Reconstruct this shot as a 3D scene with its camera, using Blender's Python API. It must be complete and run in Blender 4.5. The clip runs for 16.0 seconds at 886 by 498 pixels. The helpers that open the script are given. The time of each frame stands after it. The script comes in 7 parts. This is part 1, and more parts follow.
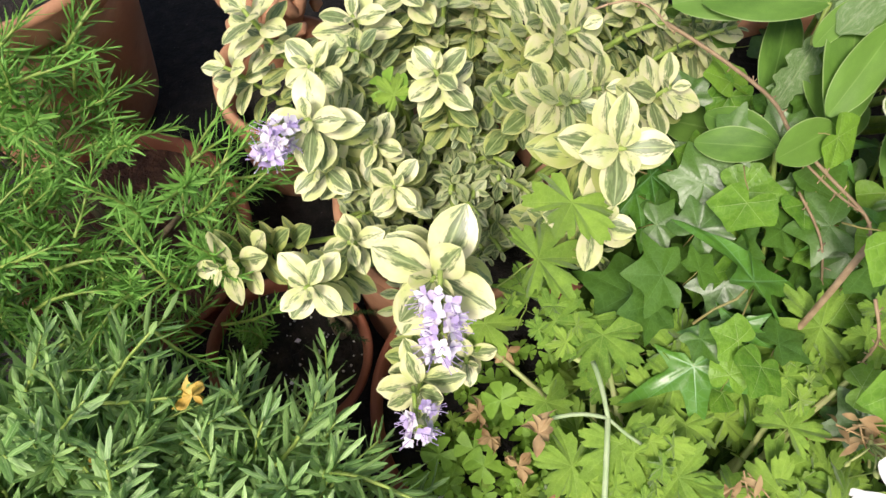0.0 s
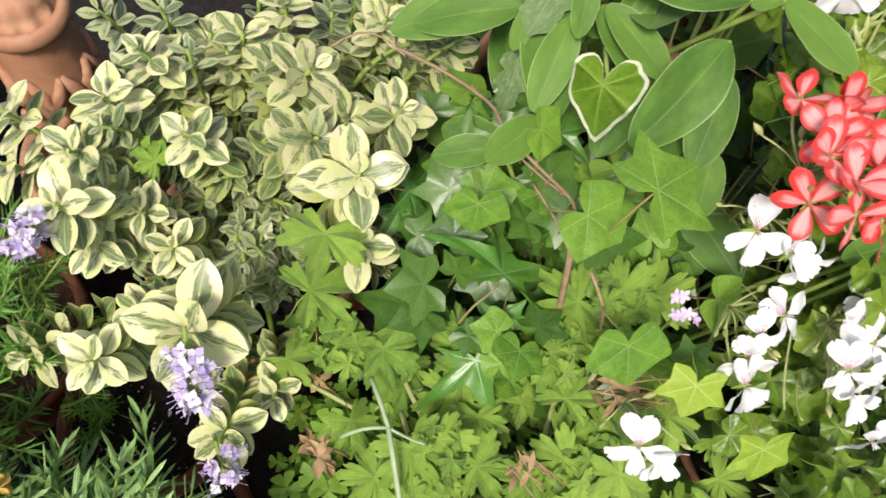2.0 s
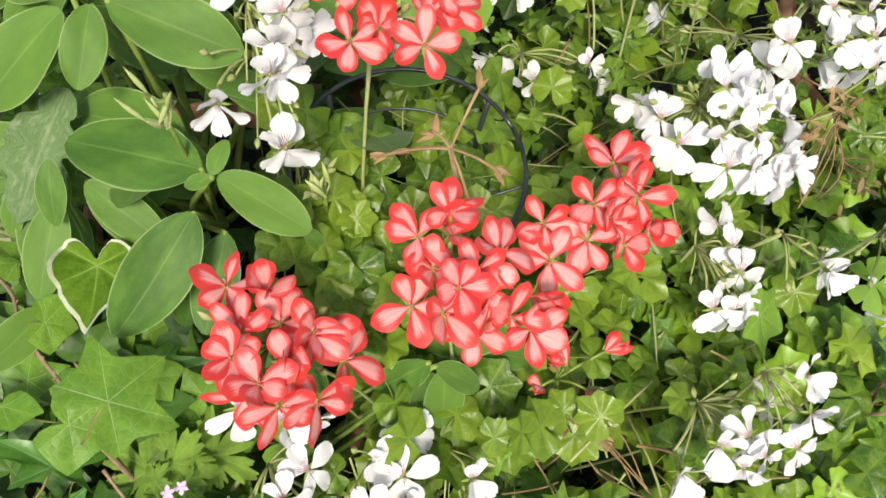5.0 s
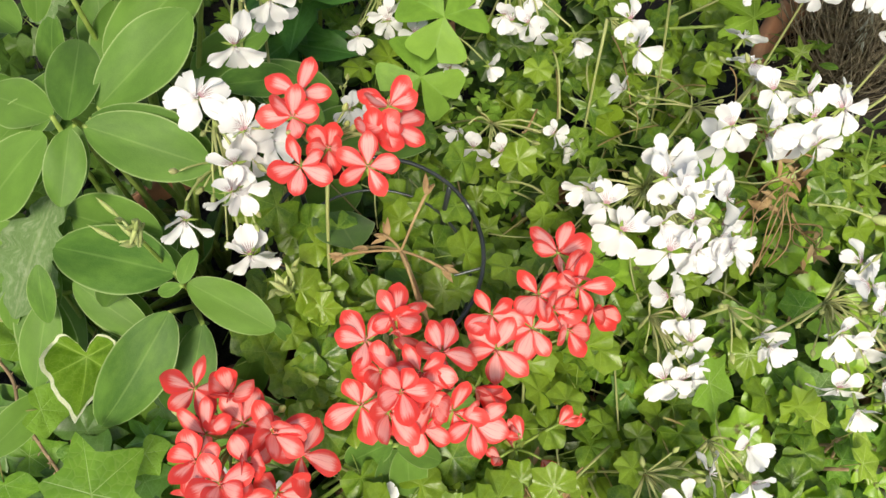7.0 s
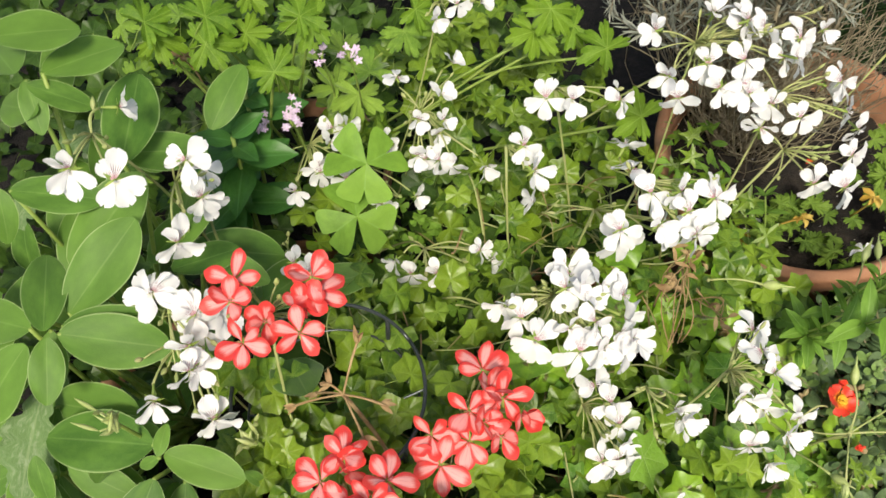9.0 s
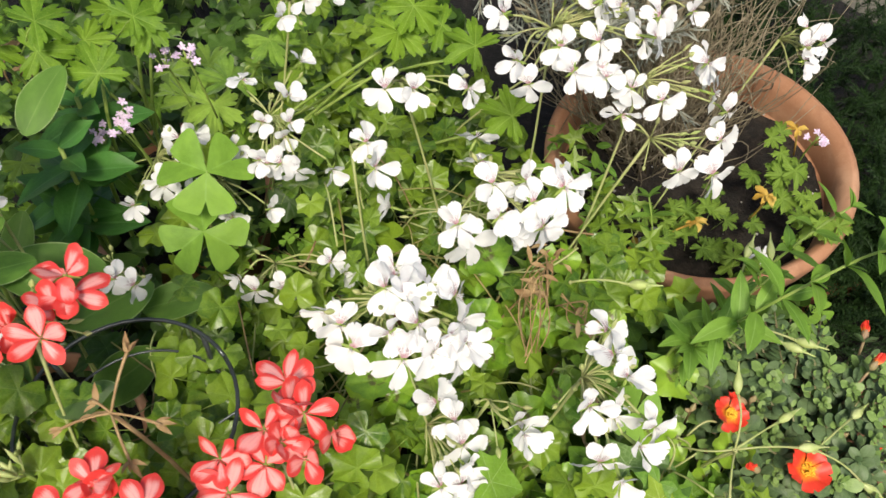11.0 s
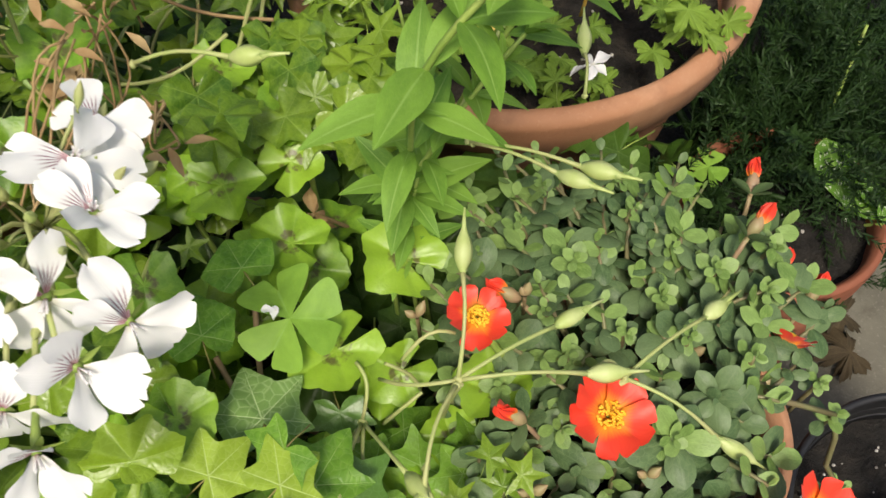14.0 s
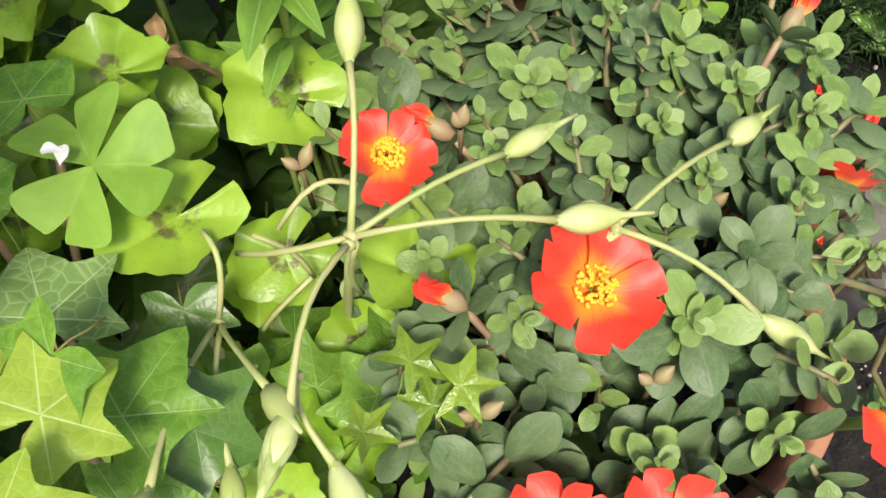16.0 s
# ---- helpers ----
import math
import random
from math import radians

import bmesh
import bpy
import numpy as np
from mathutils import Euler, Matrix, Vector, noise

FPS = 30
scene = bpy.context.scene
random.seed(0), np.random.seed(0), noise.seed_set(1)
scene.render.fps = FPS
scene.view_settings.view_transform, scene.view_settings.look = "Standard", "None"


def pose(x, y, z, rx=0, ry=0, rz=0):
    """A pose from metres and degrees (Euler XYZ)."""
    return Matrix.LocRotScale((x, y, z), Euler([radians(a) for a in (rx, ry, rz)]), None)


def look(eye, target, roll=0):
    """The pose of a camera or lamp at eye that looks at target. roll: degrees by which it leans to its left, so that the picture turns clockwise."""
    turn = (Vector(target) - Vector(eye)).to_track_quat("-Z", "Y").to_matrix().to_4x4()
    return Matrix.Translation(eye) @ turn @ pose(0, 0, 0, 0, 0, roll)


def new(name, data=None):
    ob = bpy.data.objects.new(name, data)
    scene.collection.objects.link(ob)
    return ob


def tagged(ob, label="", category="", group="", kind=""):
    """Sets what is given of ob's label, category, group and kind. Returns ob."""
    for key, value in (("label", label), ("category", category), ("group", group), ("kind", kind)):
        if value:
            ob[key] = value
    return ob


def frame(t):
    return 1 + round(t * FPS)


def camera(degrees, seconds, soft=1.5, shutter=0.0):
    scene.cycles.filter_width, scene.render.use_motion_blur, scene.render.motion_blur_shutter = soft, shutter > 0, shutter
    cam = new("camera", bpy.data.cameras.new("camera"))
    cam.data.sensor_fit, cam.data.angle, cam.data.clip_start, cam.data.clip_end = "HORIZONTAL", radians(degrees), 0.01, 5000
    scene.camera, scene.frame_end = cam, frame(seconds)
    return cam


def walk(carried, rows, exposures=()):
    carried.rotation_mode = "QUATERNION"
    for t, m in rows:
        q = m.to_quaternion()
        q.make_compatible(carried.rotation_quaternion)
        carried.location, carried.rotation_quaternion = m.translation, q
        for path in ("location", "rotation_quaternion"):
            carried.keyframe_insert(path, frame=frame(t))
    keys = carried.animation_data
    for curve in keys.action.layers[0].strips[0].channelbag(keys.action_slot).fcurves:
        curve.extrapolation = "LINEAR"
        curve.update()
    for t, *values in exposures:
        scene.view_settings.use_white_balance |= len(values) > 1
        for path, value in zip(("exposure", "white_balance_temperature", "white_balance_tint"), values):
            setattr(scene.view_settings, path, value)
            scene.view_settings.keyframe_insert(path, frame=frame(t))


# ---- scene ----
cam = camera(54.5, 16.0, shutter=0.2)
PATH = [
    (0, (-0.013, 0.001, 0.772), (0.158, 0.777, -1.064), 12.6),
    (0.5, (0.002, 0.007, 0.786), (0.158, 0.763, -1.059), 9.9),
    (1, (0.028, 0.005, 0.797), (0.197, 0.773, -1.042), 7.5),
    (1.5, (0.056, 0.0, 0.804), (0.279, 0.775, -1.026), 7.8),
    (2, (0.087, -0.014, 0.809), (0.384, 0.776, -1.004), 8.8),
    (2.5, (0.115, -0.018, 0.815), (0.478, 0.751, -0.995), 10.3),
    (3, (0.151, -0.016, 0.825), (0.566, 0.716, -0.99), 11.7),
    (3.5, (0.191, -0.012, 0.833), (0.637, 0.702, -0.981), 12.0),
    (4, (0.232, -0.003, 0.842), (0.718, 0.683, -0.972), 13.4),
    (4.5, (0.268, 0.0, 0.849), (0.786, 0.685, -0.957), 13.7),
    (5, (0.302, 0.006, 0.855), (0.826, 0.691, -0.949), 12.9),
    (5.2, (0.312, 0.009, 0.858), (0.835, 0.692, -0.948), 12.7),
    (7.3, (0.351, 0.018, 0.923), (0.805, 0.737, -0.887), 6.6),
    (7.5, (0.355, 0.012, 0.932), (0.809, 0.752, -0.869), 5.2),
    (8, (0.367, 0.003, 0.957), (0.822, 0.789, -0.825), 1.2),
    (8.5, (0.375, 0.0, 0.976), (0.861, 0.815, -0.784), -0.8),
    (9, (0.385, -0.003, 0.995), (0.919, 0.835, -0.74), -2.2),
    (9.2, (0.389, -0.008, 1.0), (0.944, 0.847, -0.72), -2.9),
    (11.3, (0.496, -0.07, 0.888), (1.118, 0.849, -0.776), -2.6),
    (11.5, (0.513, -0.073, 0.867), (1.121, 0.841, -0.805), -2.7),
    (12, (0.559, -0.084, 0.813), (1.136, 0.822, -0.874), -3.8),
    (12.5, (0.595, -0.101, 0.761), (1.173, 0.835, -0.909), -5.2),
    (13, (0.626, -0.101, 0.71), (1.221, 0.821, -0.962), -4.6),
    (13.5, (0.654, -0.101, 0.671), (1.236, 0.803, -1.016), -4.9),
    (14, (0.682, -0.099, 0.629), (1.243, 0.771, -1.083), -5.4),
    (14.5, (0.694, -0.092, 0.589), (1.274, 0.732, -1.138), -3.9),
    (15, (0.703, -0.091, 0.553), (1.275, 0.723, -1.182), -5.0),
    (15.5, (0.705, -0.088, 0.529), (1.277, 0.688, -1.224), -4.4),
    (16, (0.706, -0.088, 0.511), (1.276, 0.676, -1.247), -4.6),
]
EXPOSURE = [(0.0, 0.18, 6500, 15), (0.8, 0.22, 6500, 15), (1.5, 0.22, 6500, 15), (2.5, -0.1, 6400, 16), (3.5, -0.06, 6400, 16), (4.5, -0.02, 6500, 12),
            (7.3, -0.07, 6900, 7), (9.2, -0.05, 6800, 8), (11.3, -0.06, 6700, 10), (12.5, -0.25, 6700, 9), (13.5, -0.12, 6700, 9), (14.2, -0.02, 6800, 10), (15.0, 0.26, 6700, 12), (16.0, 0.34, 6500, 15)]
walk(cam, [(t, look(eye, target, roll)) for t, eye, target, roll in PATH], EXPOSURE)

# ---- world and sun: soft bright daylight under thin cloud ----
world = bpy.data.worlds.new("sky")
scene.world = world
world.use_nodes = True
wn, wl = world.node_tree.nodes, world.node_tree.links
sky = wn.new("ShaderNodeTexSky")
sky.sky_type = "NISHITA"
sky.sun_disc = False
sky.sun_elevation, sky.sun_rotation = radians(58), radians(215)
sky.air_density, sky.dust_density, sky.ozone_density = 1.0, 4.0, 1.0
wn["Background"].inputs["Strength"].default_value = 0.14
wl.new(sky.outputs[0], wn["Background"].inputs["Color"])
sun = new("sun", bpy.data.lights.new("sun", "SUN"))
sun.data.energy, sun.data.angle, sun.data.color = 3.7, radians(12), (1.0, 0.94, 0.82)
sun.matrix_world = look((-0.31, -0.44, 0.86), (0, 0, 0))
scene.view_settings.exposure = 0.0

# ---- node helpers ----
class Nodes:
    def __init__(self, name):
        self.mat = bpy.data.materials.new(name)
        self.mat.use_nodes = True
        self.t = self.mat.node_tree
        self.t.nodes.clear()

    def put(self, kind, *ins, out=0, operation=None, clamp=False, feature=None):
        n = self.t.nodes.new("ShaderNode" + kind)
        if operation:
            n.operation = operation
        if clamp:
            n.use_clamp = True
        if feature:
            n.feature = feature
        for i, v in enumerate(ins):
            if v is None:
                continue
            if isinstance(v, bpy.types.NodeSocket):
                self.t.links.new(v, n.inputs[i])
            else:
                n.inputs[i].default_value = v
        return n.outputs[out] if isinstance(out, int) else n

    def m(self, op, a, b=0.0, clamp=False):
        return self.put("Math", a, b, operation=op, clamp=clamp)

    def ramp(self, x, lo, hi):
        n = self.put("MapRange", x, lo, hi, 0.0, 1.0, out="n")
        n.interpolation_type = "SMOOTHSTEP"
        return n.outputs[0]

    def mix(self, f, a, b, mode="MIX"):
        n = self.t.nodes.new("ShaderNodeMix")
        n.data_type, n.blend_type = "RGBA", mode
        for i, v in ((0, f), (6, a), (7, b)):
            if isinstance(v, bpy.types.NodeSocket):
                self.t.links.new(v, n.inputs[i])
            else:
                n.inputs[i].default_value = v if i == 0 else (*v, 1)[:4]
        return n.outputs[2]

    def noise(self, scale, detail=3.0, rough=0.55, where=None, stretch=None):
        v = where or self.put("TexCoord", out=3)
        if stretch:
            v = self.put("Mapping", v, None, None, stretch)
        return self.put("TexNoise", v, None, scale, detail, rough)

    def uv(self):
        s = self.put("SeparateXYZ", self.put("TexCoord", out=2), out="n")
        return s.outputs[0], s.outputs[1]

    def rnd(self):
        a = self.put("ObjectInfo", out="n").outputs["Random"]
        b = self.put("NewGeometry", out="n").outputs["Random Per Island"]
        return self.m("FRACT", self.m("ADD", a, b))

    def finish(self, colour, rough=0.5, bump=None, strength=0.3, distance=0.001, trans=0.0, tint=(1.1, 1.15, 0.6), metal=0.0, spec=0.5, coat=0.0, sheen=0.0):
        p = self.put("BsdfPrincipled", out="n")
        for key, v in (("Base Color", colour), ("Roughness", rough), ("Metallic", metal), ("Specular IOR Level", spec), ("Coat Weight", coat), ("Sheen Weight", sheen)):
            if isinstance(v, bpy.types.NodeSocket):
                self.t.links.new(v, p.inputs[key])
            else:
                p.inputs[key].default_value = (*v, 1) if isinstance(v, tuple) else v
        if bump is not None:
            b = self.put("Bump", out="n")
            self.t.links.new(bump, b.inputs["Height"])
            b.inputs["Strength"].default_value, b.inputs["Distance"].default_value = strength, distance
            self.t.links.new(b.outputs[0], p.inputs["Normal"])
        s = p.outputs[0]
        if trans:
            c = self.mix(1.0, colour, tint, "MULTIPLY")
            d = self.put("BsdfTranslucent", c)
            s = self.put("MixShader", trans, s, d)
        self.put("OutputMaterial", s, out="n")
        return self.mat


def ray_mask(n, x, y, angles, width):
    """Pale main veins that run from the leaf's foot towards its lobes."""
    best = None
    for a in angles:
        c, s = math.cos(radians(90 + a)), math.sin(radians(90 + a))
        along = n.m("ADD", n.m("MULTIPLY", x, c), n.m("MULTIPLY", y, s))
        across = n.m("ABSOLUTE", n.m("SUBTRACT", n.m("MULTIPLY", y, c), n.m("MULTIPLY", x, s)))
        thin = n.m("MULTIPLY", n.m("MAXIMUM", n.m("SUBTRACT", 1.15, along), 0.2), width)
        line = n.m("MULTIPLY", n.ramp(n.m("DIVIDE", across, thin), 1.0, 0.3), n.m("GREATER_THAN", along, 0.0))
        best = line if best is None else n.m("MAXIMUM", best, line)
    return best


def leaf_material(name, dark, light, vein=None, rays=None, width=0.02, rough=0.42, trans=0.22, veins=0.6, net=22.0, blotch=None, spots=None, bump=0.12, zone=None, sheen=0.0, spec=0.27, net_mix=0.14, edge=None):
    """A leaf: colour that varies from leaf to leaf and over the leaf, veins, and fine relief between the veins."""
    dark, light = tuple(v * 0.77 for v in dark), tuple(v * 0.8 for v in light)
    n = Nodes(name)
    x, y = n.uv()
    uvw = n.put("TexCoord", out=2)
    big = n.noise(2.2, 3.0, 0.6, uvw)
    c = n.mix(n.rnd(), dark, light)
    c = n.mix(n.m("MULTIPLY", n.ramp(big, 0.35, 0.7), 0.45), c, tuple(v * 1.35 for v in light))
    if zone:
        d = n.m("SQRT", n.m("ADD", n.m("MULTIPLY", x, x), n.m("MULTIPLY", y, y)))
        d = n.m("ADD", d, n.m("MULTIPLY", n.m("SUBTRACT", n.noise(7.0, 2.0, 0.6, uvw), 0.5), 0.35))
        ring = n.m("MULTIPLY", n.ramp(d, 0.08, 0.18), n.ramp(d, 0.34, 0.22))
        patch = n.ramp(n.noise(3.5, 2.0, 0.5, n.put("VectorMath", uvw, n.put("CombineXYZ", n.m("MULTIPLY", n.rnd(), 31.0), 0.0, 0.0), operation="ADD")), 0.38, 0.54)
        c = n.mix(n.m("MULTIPLY", n.m("MULTIPLY", ring, patch), 0.8), c, zone)
    cells = n.put("TexVoronoi", uvw, None, net, feature="DISTANCE_TO_EDGE")
    netline = n.ramp(cells, 0.09, 0.0)
    if vein:
        line = ray_mask(n, x, y, rays, width) if rays else n.ramp(n.m("ABSOLUTE", n.m("SUBTRACT", x, 0.5)), width * 2.2, width * 0.6)
        c = n.mix(n.m("MULTIPLY", netline, net_mix), c, vein)
        c = n.mix(n.m("MULTIPLY", line, veins), c, vein)
        height = n.m("SUBTRACT", n.m("MULTIPLY", cells, 1.2), n.m("MULTIPLY", line, 0.6))
    else:
        height = cells
    if edge:
        c = n.mix(n.m("MULTIPLY", n.ramp(n.m("ABSOLUTE", n.m("SUBTRACT", x, 0.5)), 0.465, 0.497), 0.7), c, edge)
    if blotch:
        k = n.ramp(n.noise(9.0, 5.0, 0.7, uvw), 0.48, 0.66)
        c = n.mix(n.m("MULTIPLY", k, 0.42), c, blotch)
    if spots:
        k = n.ramp(n.noise(14.0, 2.0, 0.5, uvw), 0.58, 0.65)
        c = n.mix(n.m("MULTIPLY", k, 0.8), c, spots)
    fleck = n.noise(90.0, 2.0, 0.6, uvw)
    c = n.mix(n.m("MULTIPLY", n.ramp(fleck, 0.5, 0.8), 0.1), c, tuple(v * 0.6 for v in dark))
    r = n.m("ADD", rough - 0.08, n.m("MULTIPLY", big, 0.2))
    return n.finish(c, r, height, bump, 0.0012, trans, sheen=sheen, spec=spec)


def variegated_material(name, cream, green, grey, cover):
    """Cream leaf with a feathered green stripe along its middle."""
    n = Nodes(name)
    x, y = n.uv()
    uvw = n.put("TexCoord", out=2)
    rnd = n.rnd()
    off = n.put("CombineXYZ", n.m("MULTIPLY", rnd, 37.0), n.m("MULTIPLY", rnd, 11.0), 0.0)
    where = n.put("VectorMath", uvw, off, operation="ADD")
    feather = n.noise(1.0, 3.0, 0.7, where, (8.0, 2.6, 1.0))
    s = n.m("MULTIPLY", n.m("ABSOLUTE", n.m("SUBTRACT", x, 0.5)), 2.0)
    edge = n.m("ADD", s, n.m("MULTIPLY", n.m("SUBTRACT", feather, 0.5), 1.7))
    reach = n.m("ADD", cover, n.m("MULTIPLY", n.m("POWER", rnd, 1.5), 0.55))
    stripe = n.ramp(n.m("SUBTRACT", edge, reach), 0.12, -0.14)
    inner = n.noise(1.0, 2.0, 0.5, where, (9.0, 3.0, 1.0))
    gcol = n.mix(n.ramp(inner, 0.42, 0.6), green, grey)
    ccol = n.mix(n.ramp(n.noise(2.0, 3.0, 0.5, where), 0.3, 0.7), cream, tuple(min(1, v * w) for v, w in zip(cream, (0.82, 0.95, 0.6))))
    c = n.mix(n.m("MULTIPLY", stripe, n.m("ADD", 0.62, n.m("MULTIPLY", inner, 0.5))), ccol, gcol)
    rib = n.ramp(n.m("ABSOLUTE", n.m("SUBTRACT", x, 0.5)), 0.035, 0.01)
    c = n.mix(n.m("MULTIPLY", rib, 0.45), c, (0.62, 0.68, 0.34))
    rim = n.ramp(s, 0.93, 1.0)
    c = n.mix(n.m("MULTIPLY", rim, 0.4), c, (0.75, 0.72, 0.35))
    return n.finish(c, 0.38, n.m("ADD", feather, rib), 0.25, 0.0008, 0.18, (1.0, 1.05, 0.7))


def white_petal_material(name, streaks):
    n = Nodes(name)
    x, y = n.uv()
    uvw = n.put("TexCoord", out=2)
    c = n.mix(n.noise(3.0, 3.0, 0.5, uvw), (0.87, 0.87, 0.88), (0.92, 0.92, 0.92))
    fine = n.noise(1.0, 2.0, 0.5, uvw, (26.0, 1.2, 1.0))
    if streaks:
        s = n.m("ABSOLUTE", n.m("SUBTRACT", x, 0.5))
        fan = n.m("ABSOLUTE", n.m("SINE", n.m("MULTIPLY", n.m("SUBTRACT", x, 0.5), 21.0)))
        fan = n.m("ADD", fan, n.m("MULTIPLY", n.m("SUBTRACT", fine, 0.5), 0.5))
        line = n.ramp(fan, 0.78, 0.3)
        band = n.ramp(y, 0.56, 0.26)
        band = n.m("MULTIPLY", band, n.ramp(s, 0.4, 0.28))
        c = n.mix(n.m("MULTIPLY", n.m("MULTIPLY", line, band), 0.92), c, (0.2, 0.012, 0.07))
        c = n.mix(n.m("MULTIPLY", n.ramp(y, 0.22, 0.05), 0.6), c, (0.4, 0.03, 0.08))
    else:
        c = n.mix(n.m("MULTIPLY", n.ramp(y, 0.16, 0.02), 0.35), c, (0.62, 0.55, 0.3))
    return n.finish(c, 0.5, fine, 0.12, 0.0006, 0.3, (1.0, 1.0, 1.0))


def red_petal_material(name, red, pink):
    """Red at the rim, flushed pink and white along the veins of the middle."""
    n = Nodes(name)
    x, y = n.uv()
    uvw = n.put("TexCoord", out=2)
    rnd = n.rnd()
    fine = n.noise(1.0, 3.0, 0.6, uvw, (15.0, 1.1, 1.0))
    s = n.m("MULTIPLY", n.m("ABSOLUTE", n.m("SUBTRACT", x, 0.5)), 2.0)
    rim = n.m("MAXIMUM", n.m("MAXIMUM", n.m("MULTIPLY", s, 1.1), n.m("POWER", y, 2.2)), n.m("MULTIPLY", n.ramp(y, 0.2, 0.02), 0.45))
    rim = n.m("ADD", rim, n.m("MULTIPLY", n.m("SUBTRACT", fine, 0.5), 0.75))
    k = n.ramp(n.m("ADD", rim, n.m("SUBTRACT", n.m("MULTIPLY", rnd, 0.36), 0.14)), 0.39, 0.79)
    deep = n.mix(n.noise(2.5, 2.0, 0.5, uvw), red, (red[0] * 0.9, red[1] * 2.6, red[2] * 3.5))
    c = n.mix(k, pink, deep)
    line = n.ramp(n.m("ABSOLUTE", n.m("SINE", n.m("MULTIPLY", n.m("SUBTRACT", x, 0.5), 16.0))), 0.3, 0.05)
    c = n.mix(n.m("MULTIPLY", n.m("MULTIPLY", line, n.ramp(y, 0.85, 0.3)), 0.55), c, (0.62, 0.02, 0.13))
    return n.finish(c, 0.5, fine, 0.25, 0.0006, 0.25, (1.1, 0.8, 0.7), sheen=0.15)


def scarlet_petal_material(name):
    """Scarlet petal that turns orange and yellow at its foot."""
    n = Nodes(name)
    x, y = n.uv()
    uvw = n.put("TexCoord", out=2)
    fine = n.noise(1.0, 3.0, 0.6, uvw, (18.0, 1.3, 1.0))
    c = n.mix(fine, (0.8, 0.025, 0.018), (0.88, 0.08, 0.03))
    reach = n.m("ADD", y, n.m("MULTIPLY", n.m("SUBTRACT", fine, 0.5), 0.3))
    c = n.mix(n.ramp(reach, 0.62, 0.2), c, (0.9, 0.36, 0.03))
    return n.finish(c, 0.45, fine, 0.2, 0.0006, 0.25, (1.1, 0.7, 0.6), sheen=0.1)


def plain_material(name, a, b, scale=30.0, rough=0.6, bump=0.3, distance=0.001, trans=0.0, detail=4.0, metal=0.0, stretch=None, spec=0.5):
    n = Nodes(name)
    where = n.put("TexCoord", out=3)
    k = n.noise(scale, detail, 0.6, where, stretch)
    c = n.mix(n.ramp(k, 0.3, 0.7), a, b)
    c = n.mix(n.m("MULTIPLY", n.rnd(), 0.35), c, tuple(v * 0.7 for v in a))
    return n.finish(c, rough, k, bump, distance, trans, metal=metal, spec=spec)


def clay_material(name, base, pale, dark):
    """Fired clay: chalky bloom, damp dark patches, fine grain."""
    n = Nodes(name)
    where = n.put("TexCoord", out=3)
    big, mid, grain = n.noise(11.0, 5.0, 0.65, where), n.noise(45.0, 4.0, 0.6, where), n.noise(420.0, 2.0, 0.6, where)
    c = n.mix(n.ramp(big, 0.42, 0.72), base, pale)
    c = n.mix(n.m("MULTIPLY", n.ramp(mid, 0.52, 0.75), 0.55), c, dark)
    c = n.mix(n.m("MULTIPLY", n.ramp(grain, 0.55, 0.8), 0.3), c, pale)
    h = n.m("ADD", n.m("MULTIPLY", mid, 0.6), n.m("MULTIPLY", grain, 0.5))
    return n.finish(c, n.m("ADD", 0.62, n.m("MULTIPLY", big, 0.3)), h, 0.35, 0.0015)


def soil_material(name, dark, light):
    n = Nodes(name)
    where = n.put("TexCoord", out=3)
    a, b = n.noise(70.0, 5.0, 0.7, where), n.noise(260.0, 3.0, 0.6, where)
    c = n.mix(n.ramp(a, 0.4, 0.75), dark, light)
    cell = n.put("TexVoronoi", where, None, 230.0)
    c = n.mix(n.m("MULTIPLY", n.ramp(cell, 0.2, 0.08), n.m("MULTIPLY", n.ramp(b, 0.55, 0.65), 0.25)), c, (0.3, 0.27, 0.22))
    return n.finish(c, 0.95, n.m("ADD", a, n.m("MULTIPLY", b, 0.6)), 0.9, 0.006)


def concrete_material(name):
    n = Nodes(name)
    where = n.put("TexCoord", out=3)
    a, b, g = n.noise(5.0, 6.0, 0.65, where), n.noise(38.0, 4.0, 0.6, where), n.noise(300.0, 2.0, 0.6, where)
    c = n.mix(n.ramp(a, 0.35, 0.7), (0.095, 0.088, 0.068), (0.155, 0.145, 0.115))
    c = n.mix(n.m("MULTIPLY", n.ramp(b, 0.5, 0.75), 0.5), c, (0.06, 0.055, 0.038))
    c = n.mix(n.m("MULTIPLY", n.ramp(g, 0.55, 0.75), 0.35), c, (0.26, 0.245, 0.21))
    return n.finish(c, 0.88, n.m("ADD", b, n.m("MULTIPLY", g, 0.4)), 0.5, 0.003)


MAT = {}
MAT["hebe"] = variegated_material("hebe_leaf", (0.74, 0.7, 0.45), (0.045, 0.1, 0.025), (0.18, 0.26, 0.1), 0.1)
MAT["hebe_small"] = variegated_material("hebe_small_leaf", (0.45, 0.475, 0.29), (0.035, 0.085, 0.025), (0.16, 0.23, 0.11), 0.2)
MAT["hebe_old"] = variegated_material("hebe_old_leaf", (0.46, 0.475, 0.19), (0.05, 0.11, 0.03), (0.19, 0.27, 0.1), 0.22)
MAT["sage"] = leaf_material("sage_leaf", (0.075, 0.19, 0.025), (0.17, 0.33, 0.05), (0.3, 0.46, 0.14), None, 0.012, 0.5, 0.22, 0.22, 34.0, None, None, 0.12, sheen=0.1, net_mix=0.05, edge=(0.4, 0.52, 0.22))
